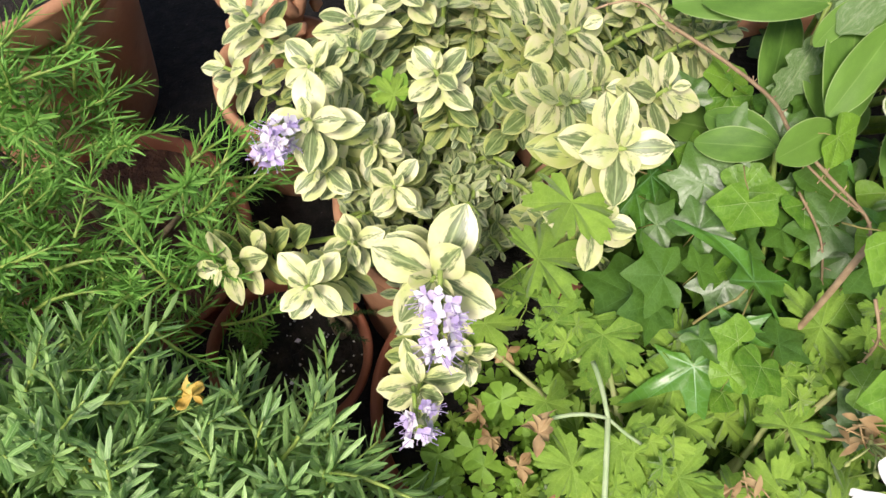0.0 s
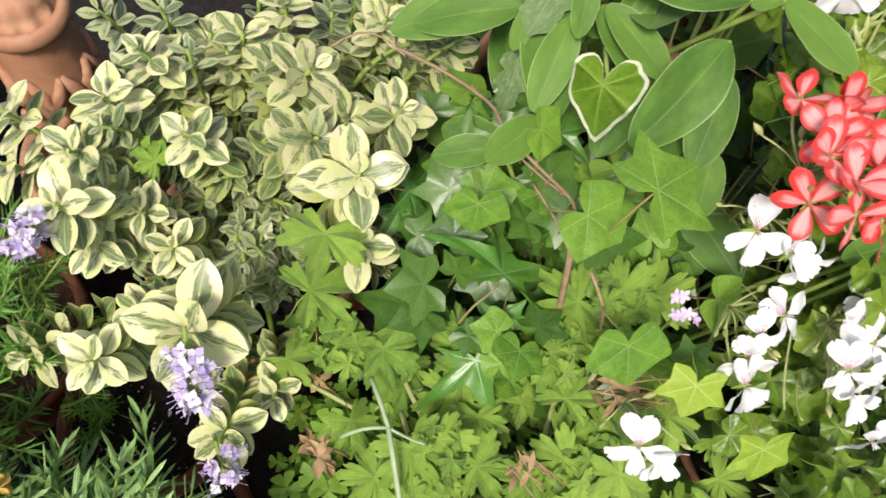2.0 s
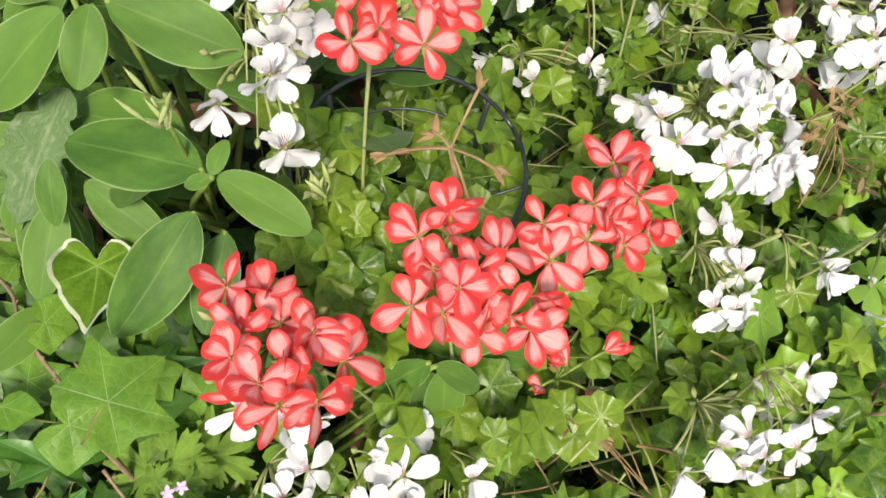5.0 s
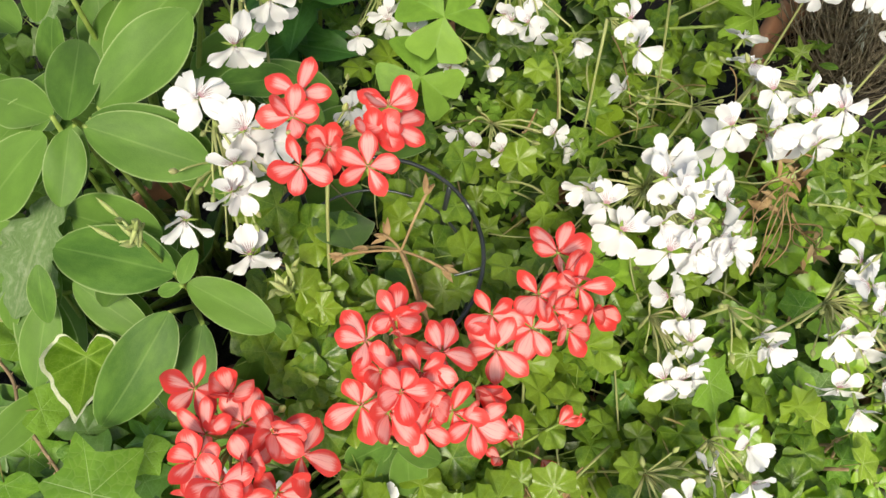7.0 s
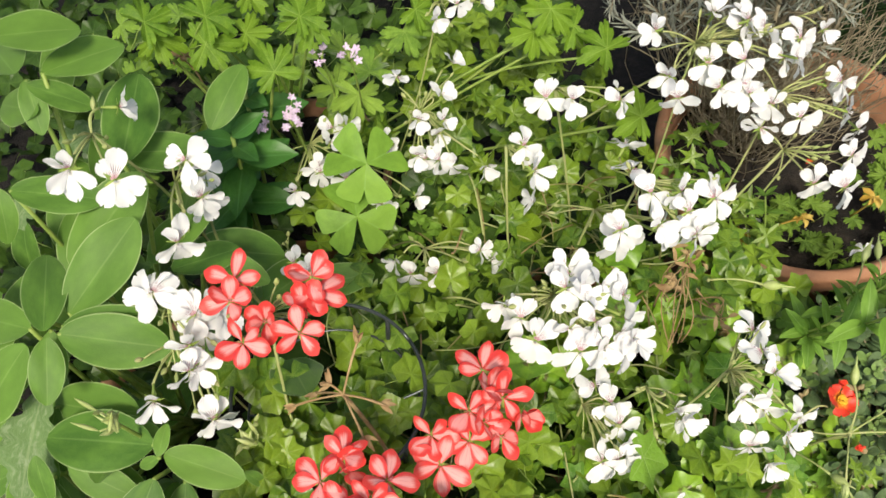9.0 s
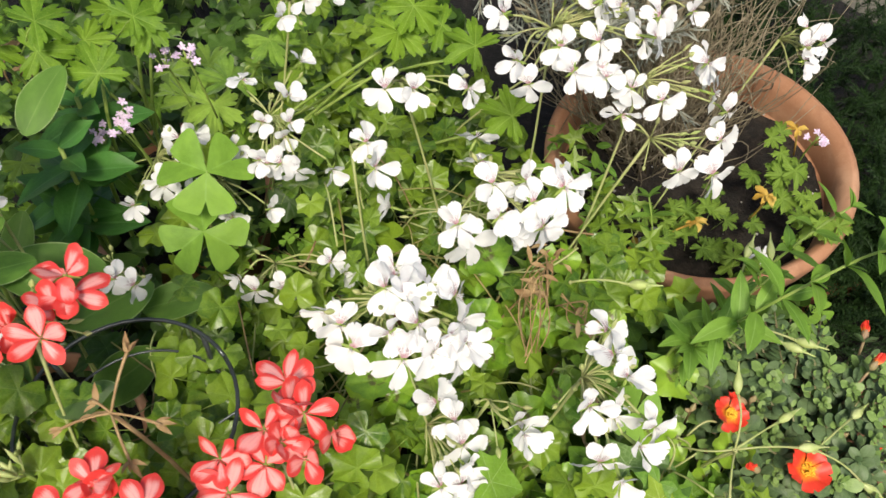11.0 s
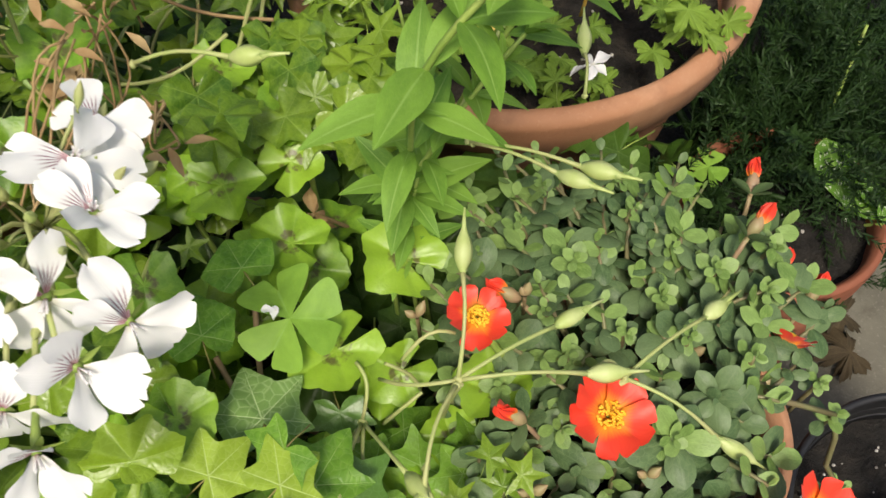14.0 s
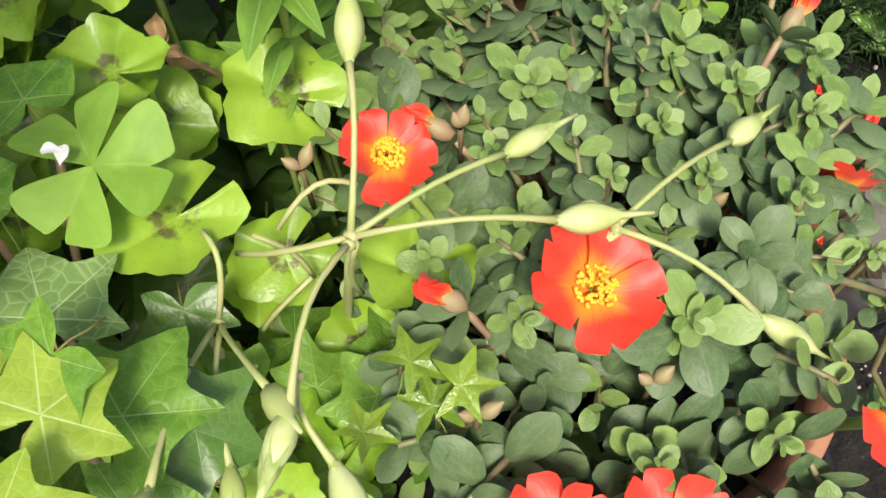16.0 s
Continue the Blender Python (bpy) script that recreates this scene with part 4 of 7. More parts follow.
def foliage(plant, meshes, poly, count, low, high, small, big, name="leaf", tilt=0.5, limit=260, seed=1, gap=0.0, lean=(0, -0.25, 1), mats=None):
    """Leaves spread through a stretch of the plan; the nearest ones are parts, the rest one joined part."""
    r = random.Random(f"{name}{seed}")
    rest = []
    for i, (x, y) in enumerate(spread(r, poly, count, gap)):
        z = low + (high - low) * math.sqrt(r.random())
        n = Vector(lean) + jitter(r, tilt)
        m = face((x, y, z), n, r.uniform(0, 6.28), r.uniform(small, big))
        me = r.choice(meshes)
        if i < limit:
            part(name, me, plant, m)
        else:
            rest.append((me, m))
    if rest:
        keys = [k.name for k in rest[0][0].materials]
        part("undergrowth", joined("undergrowth", rest, [k for n in keys for k in MAT if MAT[k].name == n]), plant, Matrix(), kind="stuff")


# ---- variegated shrub ----
HEBE_TIPS = [
    (-0.047, 0.163, 0.331), (0.023, 0.292, 0.351), (0.1, 0.271, 0.36), (-0.047, 0.241, 0.376),
    (0.015, 0.113, 0.294), (-0.112, 0.338, 0.279), (-0.051, 0.301, 0.337), (0.154, 0.271, 0.374),
    (0.108, 0.313, 0.369), (-0.108, 0.205, 0.249),
]
HEBE_TIPS_B = [
    (0.017, 0.145, 0.393), (0.12, 0.224, 0.385), (0.117, 0.2, 0.344), (-0.094, 0.346, 0.33),
    (-0.026, 0.337, 0.34), (0.207, 0.345, 0.33), (0.001, 0.361, 0.35), (0.045, 0.383, 0.33),
    (0.124, 0.285, 0.35), (0.162, 0.359, 0.35), (0.202, 0.339, 0.34), (0.067, 0.371, 0.34),
    (0.019, 0.361, 0.32), (0.054, 0.366, 0.33),
]
HEBE_TIPS_C = [
    (-0.025, 0.199, 0.31), (-0.013, 0.255, 0.33), (-0.045, 0.236, 0.33), (0.001, 0.236, 0.31),
    (0.047, 0.139, 0.27), (0.124, 0.305, 0.34), (0.098, 0.383, 0.36), (0.182, 0.376, 0.36),
    (0.148, 0.386, 0.36), (0.102, 0.262, 0.37), (0.113, 0.207, 0.33), (0.071, 0.293, 0.33),
    (0.095, 0.331, 0.36), (0.129, 0.387, 0.33),
]
HEBE_TIPS_D = [
    (-0.027, 0.414, 0.33), (-0.013, 0.364, 0.33), (0.017, 0.393, 0.35), (-0.028, 0.313, 0.34),
    (0.031, 0.357, 0.35), (-0.038, 0.276, 0.33), (-0.031, 0.248, 0.31),
]
HEBE_SMALL = [
    (0.017, 0.276, 0.28), (0.038, 0.248, 0.28), (0.056, 0.232, 0.28), (0.069, 0.286, 0.28),
    (0.088, 0.311, 0.29), (0.076, 0.343, 0.3), (0.062, 0.365, 0.3), (0.024, 0.364, 0.3),
    (-0.002, 0.349, 0.3), (-0.017, 0.305, 0.3), (0.037, 0.286, 0.3), (0.088, 0.244, 0.29),
    (0.071, 0.213, 0.27), (0.058, 0.29, 0.28), (0.038, 0.249, 0.28), (0.07, 0.258, 0.28),
    (0.064, 0.213, 0.26), (-0.003, 0.242, 0.28), (-0.033, 0.234, 0.26), (0.07, 0.324, 0.28),
    (0.019, 0.291, 0.27),
]
HEBE_SMALL_B = [
    (0.052, 0.281, 0.28), (0.054, 0.25, 0.27), (0.041, 0.237, 0.27), (0.06, 0.218, 0.26),
    (0.064, 0.351, 0.3), (0.15, 0.23, 0.28), (0.133, 0.21, 0.28), (0.039, 0.205, 0.26),
    (0.027, 0.156, 0.25), (0.013, 0.179, 0.24), (0.103, 0.431, 0.34), (0.125, 0.443, 0.33),
    (0.189, 0.341, 0.34), (0.207, 0.326, 0.36), (0.094, 0.443, 0.34),
]
HEBE_FLOWERS = [
    (-0.057, 0.24, 0.372, -0.067, 0.216, 0.374), (0.02, 0.136, 0.402, 0.021, 0.108, 0.393), (0.014, 0.107, 0.3, 0.016, 0.089, 0.298),
]


def hebe_shoot(plant, base, tip, r, meshes, size, pairs, spacing, bare=0.3, mats=("stem",), rise=0.95):
    """A shoot: a stem that bends up at its end, with crossed pairs of leaves that close to a rosette."""
    base, tip = Vector(base), Vector(tip)
    side = tip - base
    side.z = 0
    d_end = (side.normalized() * 0.4 + UP * rise + Vector((0, -0.35, 0)) + jitter(r, 0.22)).normalized()
    mid = tip - d_end * (tip - base).length * 0.42
    pts = []
    for i in range(12):
        t = i / 11
        pts.append(base * (1 - t) ** 2 + mid * 2 * t * (1 - t) + tip * t * t)
    g = Geo()
    g.tube(pts, [0.0026 - 0.0012 * i / 11 for i in range(12)], 6)
    stem = part("shoot", g.mesh("shoot", list(mats)), plant)
    spin = r.uniform(0, 3.14)
    for k in range(pairs):
        back = spacing * (k ** 1.12)
        if back > (tip - base).length * (1 - bare):
            break
        # find the point that lies that far back along the stem
        q, left, j = pts[-1], back, len(pts) - 1
        while j > 0 and left > (pts[j] - pts[j - 1]).length:
            left -= (pts[j] - pts[j - 1]).length
            j -= 1
        d = (pts[j] - pts[j - 1]).normalized() if j else d_end
        q = pts[j] - d * left
        a = d.orthogonal().normalized()
        b = d.cross(a)
        grow = (0.5, 0.82, 1.0, 1.05, 1.02, 0.95)[min(k, 5)] * r.uniform(0.9, 1.08)
        out = (0.6, 1.3, 1.9, 2.3, 2.5, 2.6)[min(k, 5)]
        for s in (0, math.pi):
            th = spin + k * math.pi / 2 + s + r.uniform(-0.15, 0.15)
            w = a * math.cos(th) + b * math.sin(th)
            along = (d + w * out).normalized()
            me = r.choice(meshes[0] if k < 4 + r.randint(0, 3) else meshes[1])
            part("leaf", me, stem, aim(q + w * 0.001, along, d, size * grow))
    return d_end


hebe = thing("hebe", (0.045, 0.285, 0.18), "variegated hebe shrub with cream-edged leaves and lilac flowers", "shrub")
r = random.Random(11)
for i, tip in enumerate(HEBE_TIPS + HEBE_TIPS_B + HEBE_TIPS_C + HEBE_TIPS_D):
    base = Vector((0.045, 0.285, 0.18)).lerp(Vector((tip[0], tip[1], 0.2)), 0.3)
    big = 0.031 if i in (10, 11) else r.uniform(0.021, 0.026) if i < 24 else r.uniform(0.018, 0.022)
    hebe_shoot(hebe, base, tip, r, (HEBE_LEAF, HEBE_OLD) if i < 32 else (HEBE_SMALL_LEAF, HEBE_SMALL_LEAF), big, 11, 0.0056, 0.25)
for i, tip in enumerate(HEBE_SMALL + HEBE_SMALL_B):
    base = Vector((0.045, 0.285, 0.17)).lerp(Vector((tip[0], tip[1], 0.18)), 0.45)
    for k in range(1 + (i % 3 == 0)):
        q = Vector(tip) + jitter(r, 0.012) * k
        hebe_shoot(hebe, base, q, r, (HEBE_SMALL_LEAF, HEBE_SMALL_LEAF), r.uniform(0.013, 0.018), 9, 0.008, 0.2, ("stem",), 0.25)


def hebe_flower(a, b, r):
    """A short spike of small lilac florets with long stamens."""
    a, b = Vector(a), Vector(b)
    d = (b - a).normalized()
    g = Geo()
    g.tube([a - d * 0.01, a, b], [0.0014, 0.0013, 0.0006], 6, 2)
    n = max(22, int((b - a).length * 1300))
    for i in range(n):
        t = (i + 0.5) / n
        w = jitter(r).normalized()
        w = (w - d * w.dot(d)).normalized() * (1 - 0.4 * t) + d * 0.25 + UP * 0.35
        q = a.lerp(b, t)
        p = q + w * r.uniform(0.005, 0.009)
        g.tube([q, p], 0.0005, 4, 2)
        f = face(p, w + jitter(r, 0.4), r.uniform(0, 6))
        for k in range(4):
            m = f @ Matrix.Rotation(k * math.pi / 2, 4, "Z") @ Matrix.Rotation(radians(r.uniform(10, 40)), 4, "X")
            g.blade(m, r.uniform(0.0042, 0.006), 0.42, oval(0.55, 0.7), 0.3, 0.1, 0, 3, 2, 1 if r.random() < 0.55 else 0)
        for k in range(2):
            e = p + (w + jitter(r, 0.5)).normalized() * r.uniform(0.006, 0.01)
            g.tube([p, e], 0.00022, 3, 0)
            g.egg(e, w, 0.001, 0.0005, 0, 4, 3)
    return part("flower_spike", g.mesh("flower_spike", ["lilac", "lilac_pale", "stem"]), hebe, None, "lilac flower spike with long stamens")


for s in HEBE_FLOWERS:
    hebe_flower(s[:3], s[3:], r)

# ---- rosemary and fine needle plant ----


def sprig_meshes(name, mats, length, leaf, width, leaves, count, bend=0.3, spread_angle=0.9, thin=1.0):
    out = []
    for i in range(count):
        g, r = Geo(), random.Random(f"{name}{i}")
        pts = [Vector((bend * length * t * t * 0.6 * math.sin(i * 2.1), bend * length * t * t * math.cos(i * 2.1), length * t)) for t in (0, 0.15, 0.3, 0.45, 0.6, 0.75, 0.9, 1.0)]
        g.tube(pts, [thin * k for k in (0.0016, 0.0015, 0.0014, 0.0013, 0.0011, 0.0009, 0.0007, 0.0005)], 5, 1)
        for k in range(leaves):
            t = (k + 0.5) / leaves
            x = min(6.99, t * 7)
            j = int(x)
            q = pts[j].lerp(pts[j + 1], x - j)
            d = (pts[j + 1] - pts[j]).normalized()
            th = k * 2.4 + r.uniform(-0.4, 0.4)
            a = d.orthogonal().normalized()
            w = a * math.cos(th) + d.cross(a) * math.sin(th)
            open_up = spread_angle * (1.25 - 0.85 * t) * r.uniform(0.6, 1.4)
            size = leaf * r.uniform(0.75, 1.15) * (1 - 0.35 * t ** 3)
            g.blade(aim(q, d + w * open_up, d, 1.0), size, width, lambda u: min(1, u * 6 + 0.3) * (1 if u < 0.75 else max(0.12, 1 - ((u - 0.75) / 0.26) ** 2)), -0.35, r.uniform(-0.12, 0.22), 0, 4, 2, 0)
        out.append(g.mesh(name, mats))
    return out


ROSEMARY = sprig_meshes("rosemary_sprig", ["rosemary", "stem"], 0.065, 0.026, 0.078, 34, 7, 0.8, 1.6)
NEEDLE = sprig_meshes("needle_sprig", ["needle", "stem"], 0.06, 0.02, 0.046, 46, 8, 0.8, 1.3)
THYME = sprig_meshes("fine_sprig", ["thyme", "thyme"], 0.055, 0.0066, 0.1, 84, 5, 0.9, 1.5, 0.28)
SILVER = sprig_meshes("silver_sprig", ["silver", "twig"], 0.08, 0.02, 0.05, 40, 4, 0.5, 1.0)


ROSEMARY_LEAF = blade_meshes("rosemary_leaf", ["rosemary"], 0.078, lambda u: min(1, u * 6 + 0.3) * (1 if u < 0.75 else max(0.12, 1 - ((u - 0.75) / 0.26) ** 2)), 4, -0.35, 0.12, 0.0, 5, 2)


def parts_of_sprig(plant, m, seed):
    """One rosemary sprig whose leaves can be picked apart."""
    r = random.Random(seed)
    pts = [m @ Vector((0.02 * t * t, 0.03 * t * t, 0.07 * t)) for t in (0, 0.2, 0.4, 0.6, 0.8, 1.0)]
    stem = stem_part(plant, pts, 0.0012, 0.0006, "stem", "sprig")
    for k in range(34):
        t = (k + 0.5) / 34
        j = min(4, int(t * 5))
        d = (pts[j + 1] - pts[j]).normalized()
        a = d.orthogonal().normalized()
        th = k * 2.4 + r.uniform(-0.4, 0.4)
        w = a * math.cos(th) + d.cross(a) * math.sin(th)
        part("leaf", r.choice(ROSEMARY_LEAF), stem, aim(pts[j].lerp(pts[j + 1], t * 5 - j), d + w * 1.7 * (1.25 - 0.85 * t), d, 0.026 * r.uniform(0.75, 1.15) * (1 - 0.35 * t ** 3)))


def sprig_plant(name, label, category, at, poly, count, low, high, meshes, lean, tilt, seed, base_mat, size=(0.8, 1.15), limit=0, stems=3):
    plant = thing(name, at, label, category)
    r = random.Random(seed)
    rest = []
    for i, (x, y) in enumerate(spread(r, poly, count)):
        z = low + (high - low) * r.random() ** 0.7
        n = Vector(lean) + jitter(r, tilt)
        m = face((x, y, z), n, r.uniform(0, 6.28), r.uniform(*size))
        if i < limit:
            parts_of_sprig(plant, m, seed + i)
        else:
            rest.append((r.choice(meshes), m))
        if i % stems == 0:
            g = Geo()
            g.tube(bow(at, (x, y, z + 0.004), 0.02, 7, r, 0.015), [0.004, 0.0034, 0.003, 0.0026, 0.0022, 0.0018, 0.0014], 5)
            part("branch", g.mesh("branch", [base_mat]), plant)
    if rest:
        keys = [k.name for k in rest[0][0].materials]
        part("undergrowth", joined("undergrowth", rest, [k for n in keys for k in MAT if MAT[k].name == n]), plant, kind="stuff")
    return plant


sprig_plant("rosemary", "dense green rosemary bush with narrow leaves", "shrub", (-0.17, 0.03, 0.14), [(-0.36, -0.1), (-0.022, -0.1), (-0.026, 0.068), (-0.06, 0.08), (-0.12, 0.085), (-0.19, 0.12), (-0.36, 0.155)], 640, 0.14, 0.275, ROSEMARY, (0.12, 0.05, 0.5), 0.75, 21, "bark", stems=8, limit=16)
sprig_plant("rosemary", "leafy rosemary shoots that lean over the small pot", "shrub", (-0.09, 0.03, 0.14), [(-0.2, 0.02), (-0.032, 0.01), (-0.032, 0.068), (-0.06, 0.08), (-0.12, 0.09), (-0.2, 0.105)], 165, 0.17, 0.262, ROSEMARY, (0.15, 0.12, 0.5), 0.7, 28, "bark", stems=9, limit=6)
sprig_plant("needle_plant", "fine bright green needle-leaved plant", "shrub", (-0.2, 0.26, 0.11), [(-0.36, 0.17), (-0.2, 0.15), (-0.12, 0.2), (-0.09, 0.27), (-0.13, 0.3), (-0.19, 0.32), (-0.22, 0.37), (-0.3, 0.39), (-0.4, 0.37)], 170, 0.12, 0.25, NEEDLE, (0.3, -0.1, 0.45), 0.8, 22, "bark", stems=30)
sprig_plant("needle_plant", "small sprigs of fine green needles", "shrub", (-0.1, 0.215, 0.07), [(-0.115, 0.19), (-0.08, 0.2), (-0.085, 0.235), (-0.115, 0.23)], 5, 0.08, 0.11, NEEDLE, (0.2, -0.2, 0.5), 0.6, 23, "bark", (0.6, 0.85))
sprig_plant("needle_plant", "thin dark sprigs in the small pot", "shrub", (-0.035, 0.215, 0.07), [(-0.045, 0.21), (-0.025, 0.21), (-0.025, 0.235), (-0.045, 0.23)], 4, 0.075, 0.09, THYME, (0.1, -0.2, 0.6), 0.4, 24, "bark", (0.7, 0.9))
sprig_plant("fine_shrub", "dark fine-leaved shrub beside the large pot, shade in its colour", "shrub", (1.09, 0.12, 0.05), [(0.99, 0.03), (1.06, -0.02), (1.35, -0.06), (1.5, 0.3), (1.35, 0.7), (1.18, 0.55), (1.19, 0.22), (1.13, 0.09), (1.05, 0.045)], 760, 0.02, 0.15, THYME, (0, -0.1, 0.6), 0.8, 25, "thyme", (0.8, 1.5), stems=40)
# part of this tuft stands in for the shadow below the pot's rim
sprig_plant("fine_shrub", "dark fine-leaved tuft between two pots, partly added as rim shadow", "shrub", (1.02, 0.1, 0.1), [(0.85, 0.11), (0.9, 0.072), (0.93, 0.045), (0.99, 0.01), (1.08, 0.01), (1.16, 0.1), (1.08, 0.115), (1.03, 0.09), (0.98, 0.07), (0.91, 0.085)], 380, 0.1, 0.215, THYME, (0, -0.3, 0.5), 0.8, 27, "thyme", (0.8, 1.3), stems=12)
sprig_plant("lavender", "leggy grey lavender with bare twigs and silver leaves", "shrub", (0.93, 0.3, 0.22), [(0.87, 0.27), (1.0, 0.26), (1.09, 0.3), (1.1, 0.45), (0.97, 0.55), (0.86, 0.4)], 150, 0.36, 0.52, SILVER, (0, 0, 0.3), 0.9, 26, "twig", (0.8, 1.2), limit=0, stems=60)

lav = thing("lavender_twigs", (0.93, 0.29, 0.22), "tangle of bare grey lavender twigs in the large pot", "shrub")
r = random.Random(31)
for k in range(230):
    a = Vector((0.975 + r.uniform(-0.045, 0.045), 0.29 + r.uniform(-0.035, 0.035), 0.225))
    b = Vector((0.985 + r.uniform(-0.12, 0.1), 0.29 + r.uniform(-0.11, 0.22), r.uniform(0.31, 0.47)))
    g = Geo()
    g.tube(bow(a, b, r.uniform(-0.05, 0.06), 8, r, 0.045), [0.0007, 0.0007, 0.0006, 0.0006, 0.0005, 0.0005, 0.0004, 0.0003], 4)
    part("twig", g.mesh("twig", ["twig"]), lav)

g = Geo()
for k in range(320):
    a = Vector((0.99 + r.uniform(-0.06, 0.06), 0.3 + r.uniform(-0.04, 0.05), 0.23))
    b = Vector((1.0 + r.uniform(-0.11, 0.1), 0.3 + r.uniform(-0.1, 0.14), r.uniform(0.3, 0.46)))
    g.tube(bow(a, b, r.uniform(-0.04, 0.05), 7, r, 0.05), [0.0007, 0.0007, 0.0006, 0.0006, 0.0005, 0.0004, 0.0003], 4)
part("twig_mass", g.mesh("twig_mass", ["twig"]), lav, None, "mass of fine dry straw-grey twigs", "stuff")

# ---- sage ----
SAGE_A = [
    (0.309, 0.218, 0.47, 0.256, 0.176, 0.455), (0.325, 0.216, 0.5, 0.356, 0.18, 0.485), (0.32, 0.231, 0.485, 0.265, 0.28, 0.475), (0.32, 0.263, 0.47, 0.266, 0.309, 0.46),
    (0.301, 0.323, 0.51, 0.285, 0.295, 0.49), (0.287, 0.324, 0.5, 0.24, 0.318, 0.48), (0.312, 0.308, 0.53, 0.363, 0.279, 0.5), (0.254, 0.274, 0.47, 0.243, 0.248, 0.45),
    (0.292, 0.266, 0.455, 0.27, 0.25, 0.445), (0.265, 0.267, 0.45, 0.29, 0.223, 0.44), (0.248, 0.269, 0.44, 0.219, 0.228, 0.42), (0.322, 0.214, 0.505, 0.334, 0.228, 0.51),
    (0.322, 0.213, 0.505, 0.308, 0.217, 0.5),
]
SAGE_B = [
    (0.357, 0.194, 0.46, 0.364, 0.182, 0.45), (0.321, 0.217, 0.44, 0.292, 0.176, 0.42), (0.336, 0.319, 0.45, 0.376, 0.295, 0.44), (0.35, 0.318, 0.44, 0.383, 0.279, 0.43),
    (0.231, 0.283, 0.44, 0.215, 0.268, 0.42), (0.273, 0.308, 0.45, 0.243, 0.284, 0.43), (0.301, 0.312, 0.53, 0.324, 0.373, 0.525), (0.308, 0.305, 0.53, 0.358, 0.269, 0.51),
    (0.3, 0.31, 0.525, 0.281, 0.278, 0.51), (0.294, 0.321, 0.525, 0.261, 0.366, 0.51), (0.287, 0.316, 0.52, 0.229, 0.302, 0.49), (0.317, 0.321, 0.52, 0.379, 0.346, 0.54),
    (0.314, 0.428, 0.53, 0.303, 0.399, 0.51), (0.322, 0.412, 0.54, 0.37, 0.379, 0.53),
]
SAGE_C = [
    (0.36, 0.453, 0.62, 0.412, 0.453, 0.6), (0.377, 0.445, 0.585, 0.431, 0.452, 0.575), (0.365, 0.447, 0.58, 0.394, 0.426, 0.56), (0.366, 0.452, 0.58, 0.357, 0.423, 0.56),
    (0.39, 0.399, 0.53, 0.432, 0.456, 0.54), (0.391, 0.418, 0.52, 0.446, 0.4, 0.5), (0.362, 0.432, 0.57, 0.34, 0.478, 0.55), (0.398, 0.383, 0.53, 0.328, 0.357, 0.51),
    (0.327, 0.441, 0.5, 0.37, 0.413, 0.49), (0.405, 0.353, 0.46, 0.435, 0.311, 0.45), (0.382, 0.339, 0.48, 0.431, 0.341, 0.46), (0.291, 0.338, 0.52, 0.257, 0.337, 0.5),
    (0.363, 0.438, 0.6, 0.357, 0.505, 0.58), (0.301, 0.265, 0.48, 0.325, 0.236, 0.47), (0.286, 0.276, 0.45, 0.271, 0.252, 0.44),
]
SAGE_C += [
    (0.265, 0.274, 0.44, 0.293, 0.228, 0.42), (0.253, 0.293, 0.44, 0.245, 0.264, 0.43), (0.237, 0.29, 0.43, 0.233, 0.227, 0.41), (0.229, 0.317, 0.41, 0.155, 0.314, 0.4),
    (0.246, 0.325, 0.42, 0.198, 0.339, 0.41), (0.276, 0.32, 0.43, 0.29, 0.299, 0.42), (0.286, 0.246, 0.42, 0.251, 0.204, 0.4),
]
SAGE_D = [
    (0.206, 0.23, 0.38, 0.165, 0.237, 0.375), (0.208, 0.232, 0.38, 0.174, 0.261, 0.37), (0.244, 0.298, 0.39, 0.238, 0.25, 0.38), (0.269, 0.261, 0.42, 0.307, 0.276, 0.41),
    (0.229, 0.297, 0.42, 0.167, 0.31, 0.41), (0.25, 0.29, 0.43, 0.271, 0.269, 0.42), (0.313, 0.189, 0.41, 0.303, 0.163, 0.38), (0.399, 0.108, 0.42, 0.391, 0.084, 0.38),
    (0.446, 0.114, 0.42, 0.397, 0.133, 0.4), (0.425, 0.115, 0.4, 0.455, 0.099, 0.39), (0.391, 0.112, 0.43, 0.364, 0.117, 0.4), (0.393, 0.109, 0.43, 0.417, 0.091, 0.41),
    (0.388, 0.11, 0.42, 0.386, 0.087, 0.37), (0.391, 0.151, 0.4, 0.372, 0.171, 0.39),
]
SAGE_MILDEW = [
    (0.274, 0.312, 0.47, 0.221, 0.266, 0.44), (0.238, 0.323, 0.44, 0.23, 0.291, 0.41), (0.233, 0.292, 0.4, 0.215, 0.259, 0.37), (0.396, 0.464, 0.5, 0.343, 0.482, 0.48),
    (0.331, 0.462, 0.47, 0.287, 0.461, 0.45),
]

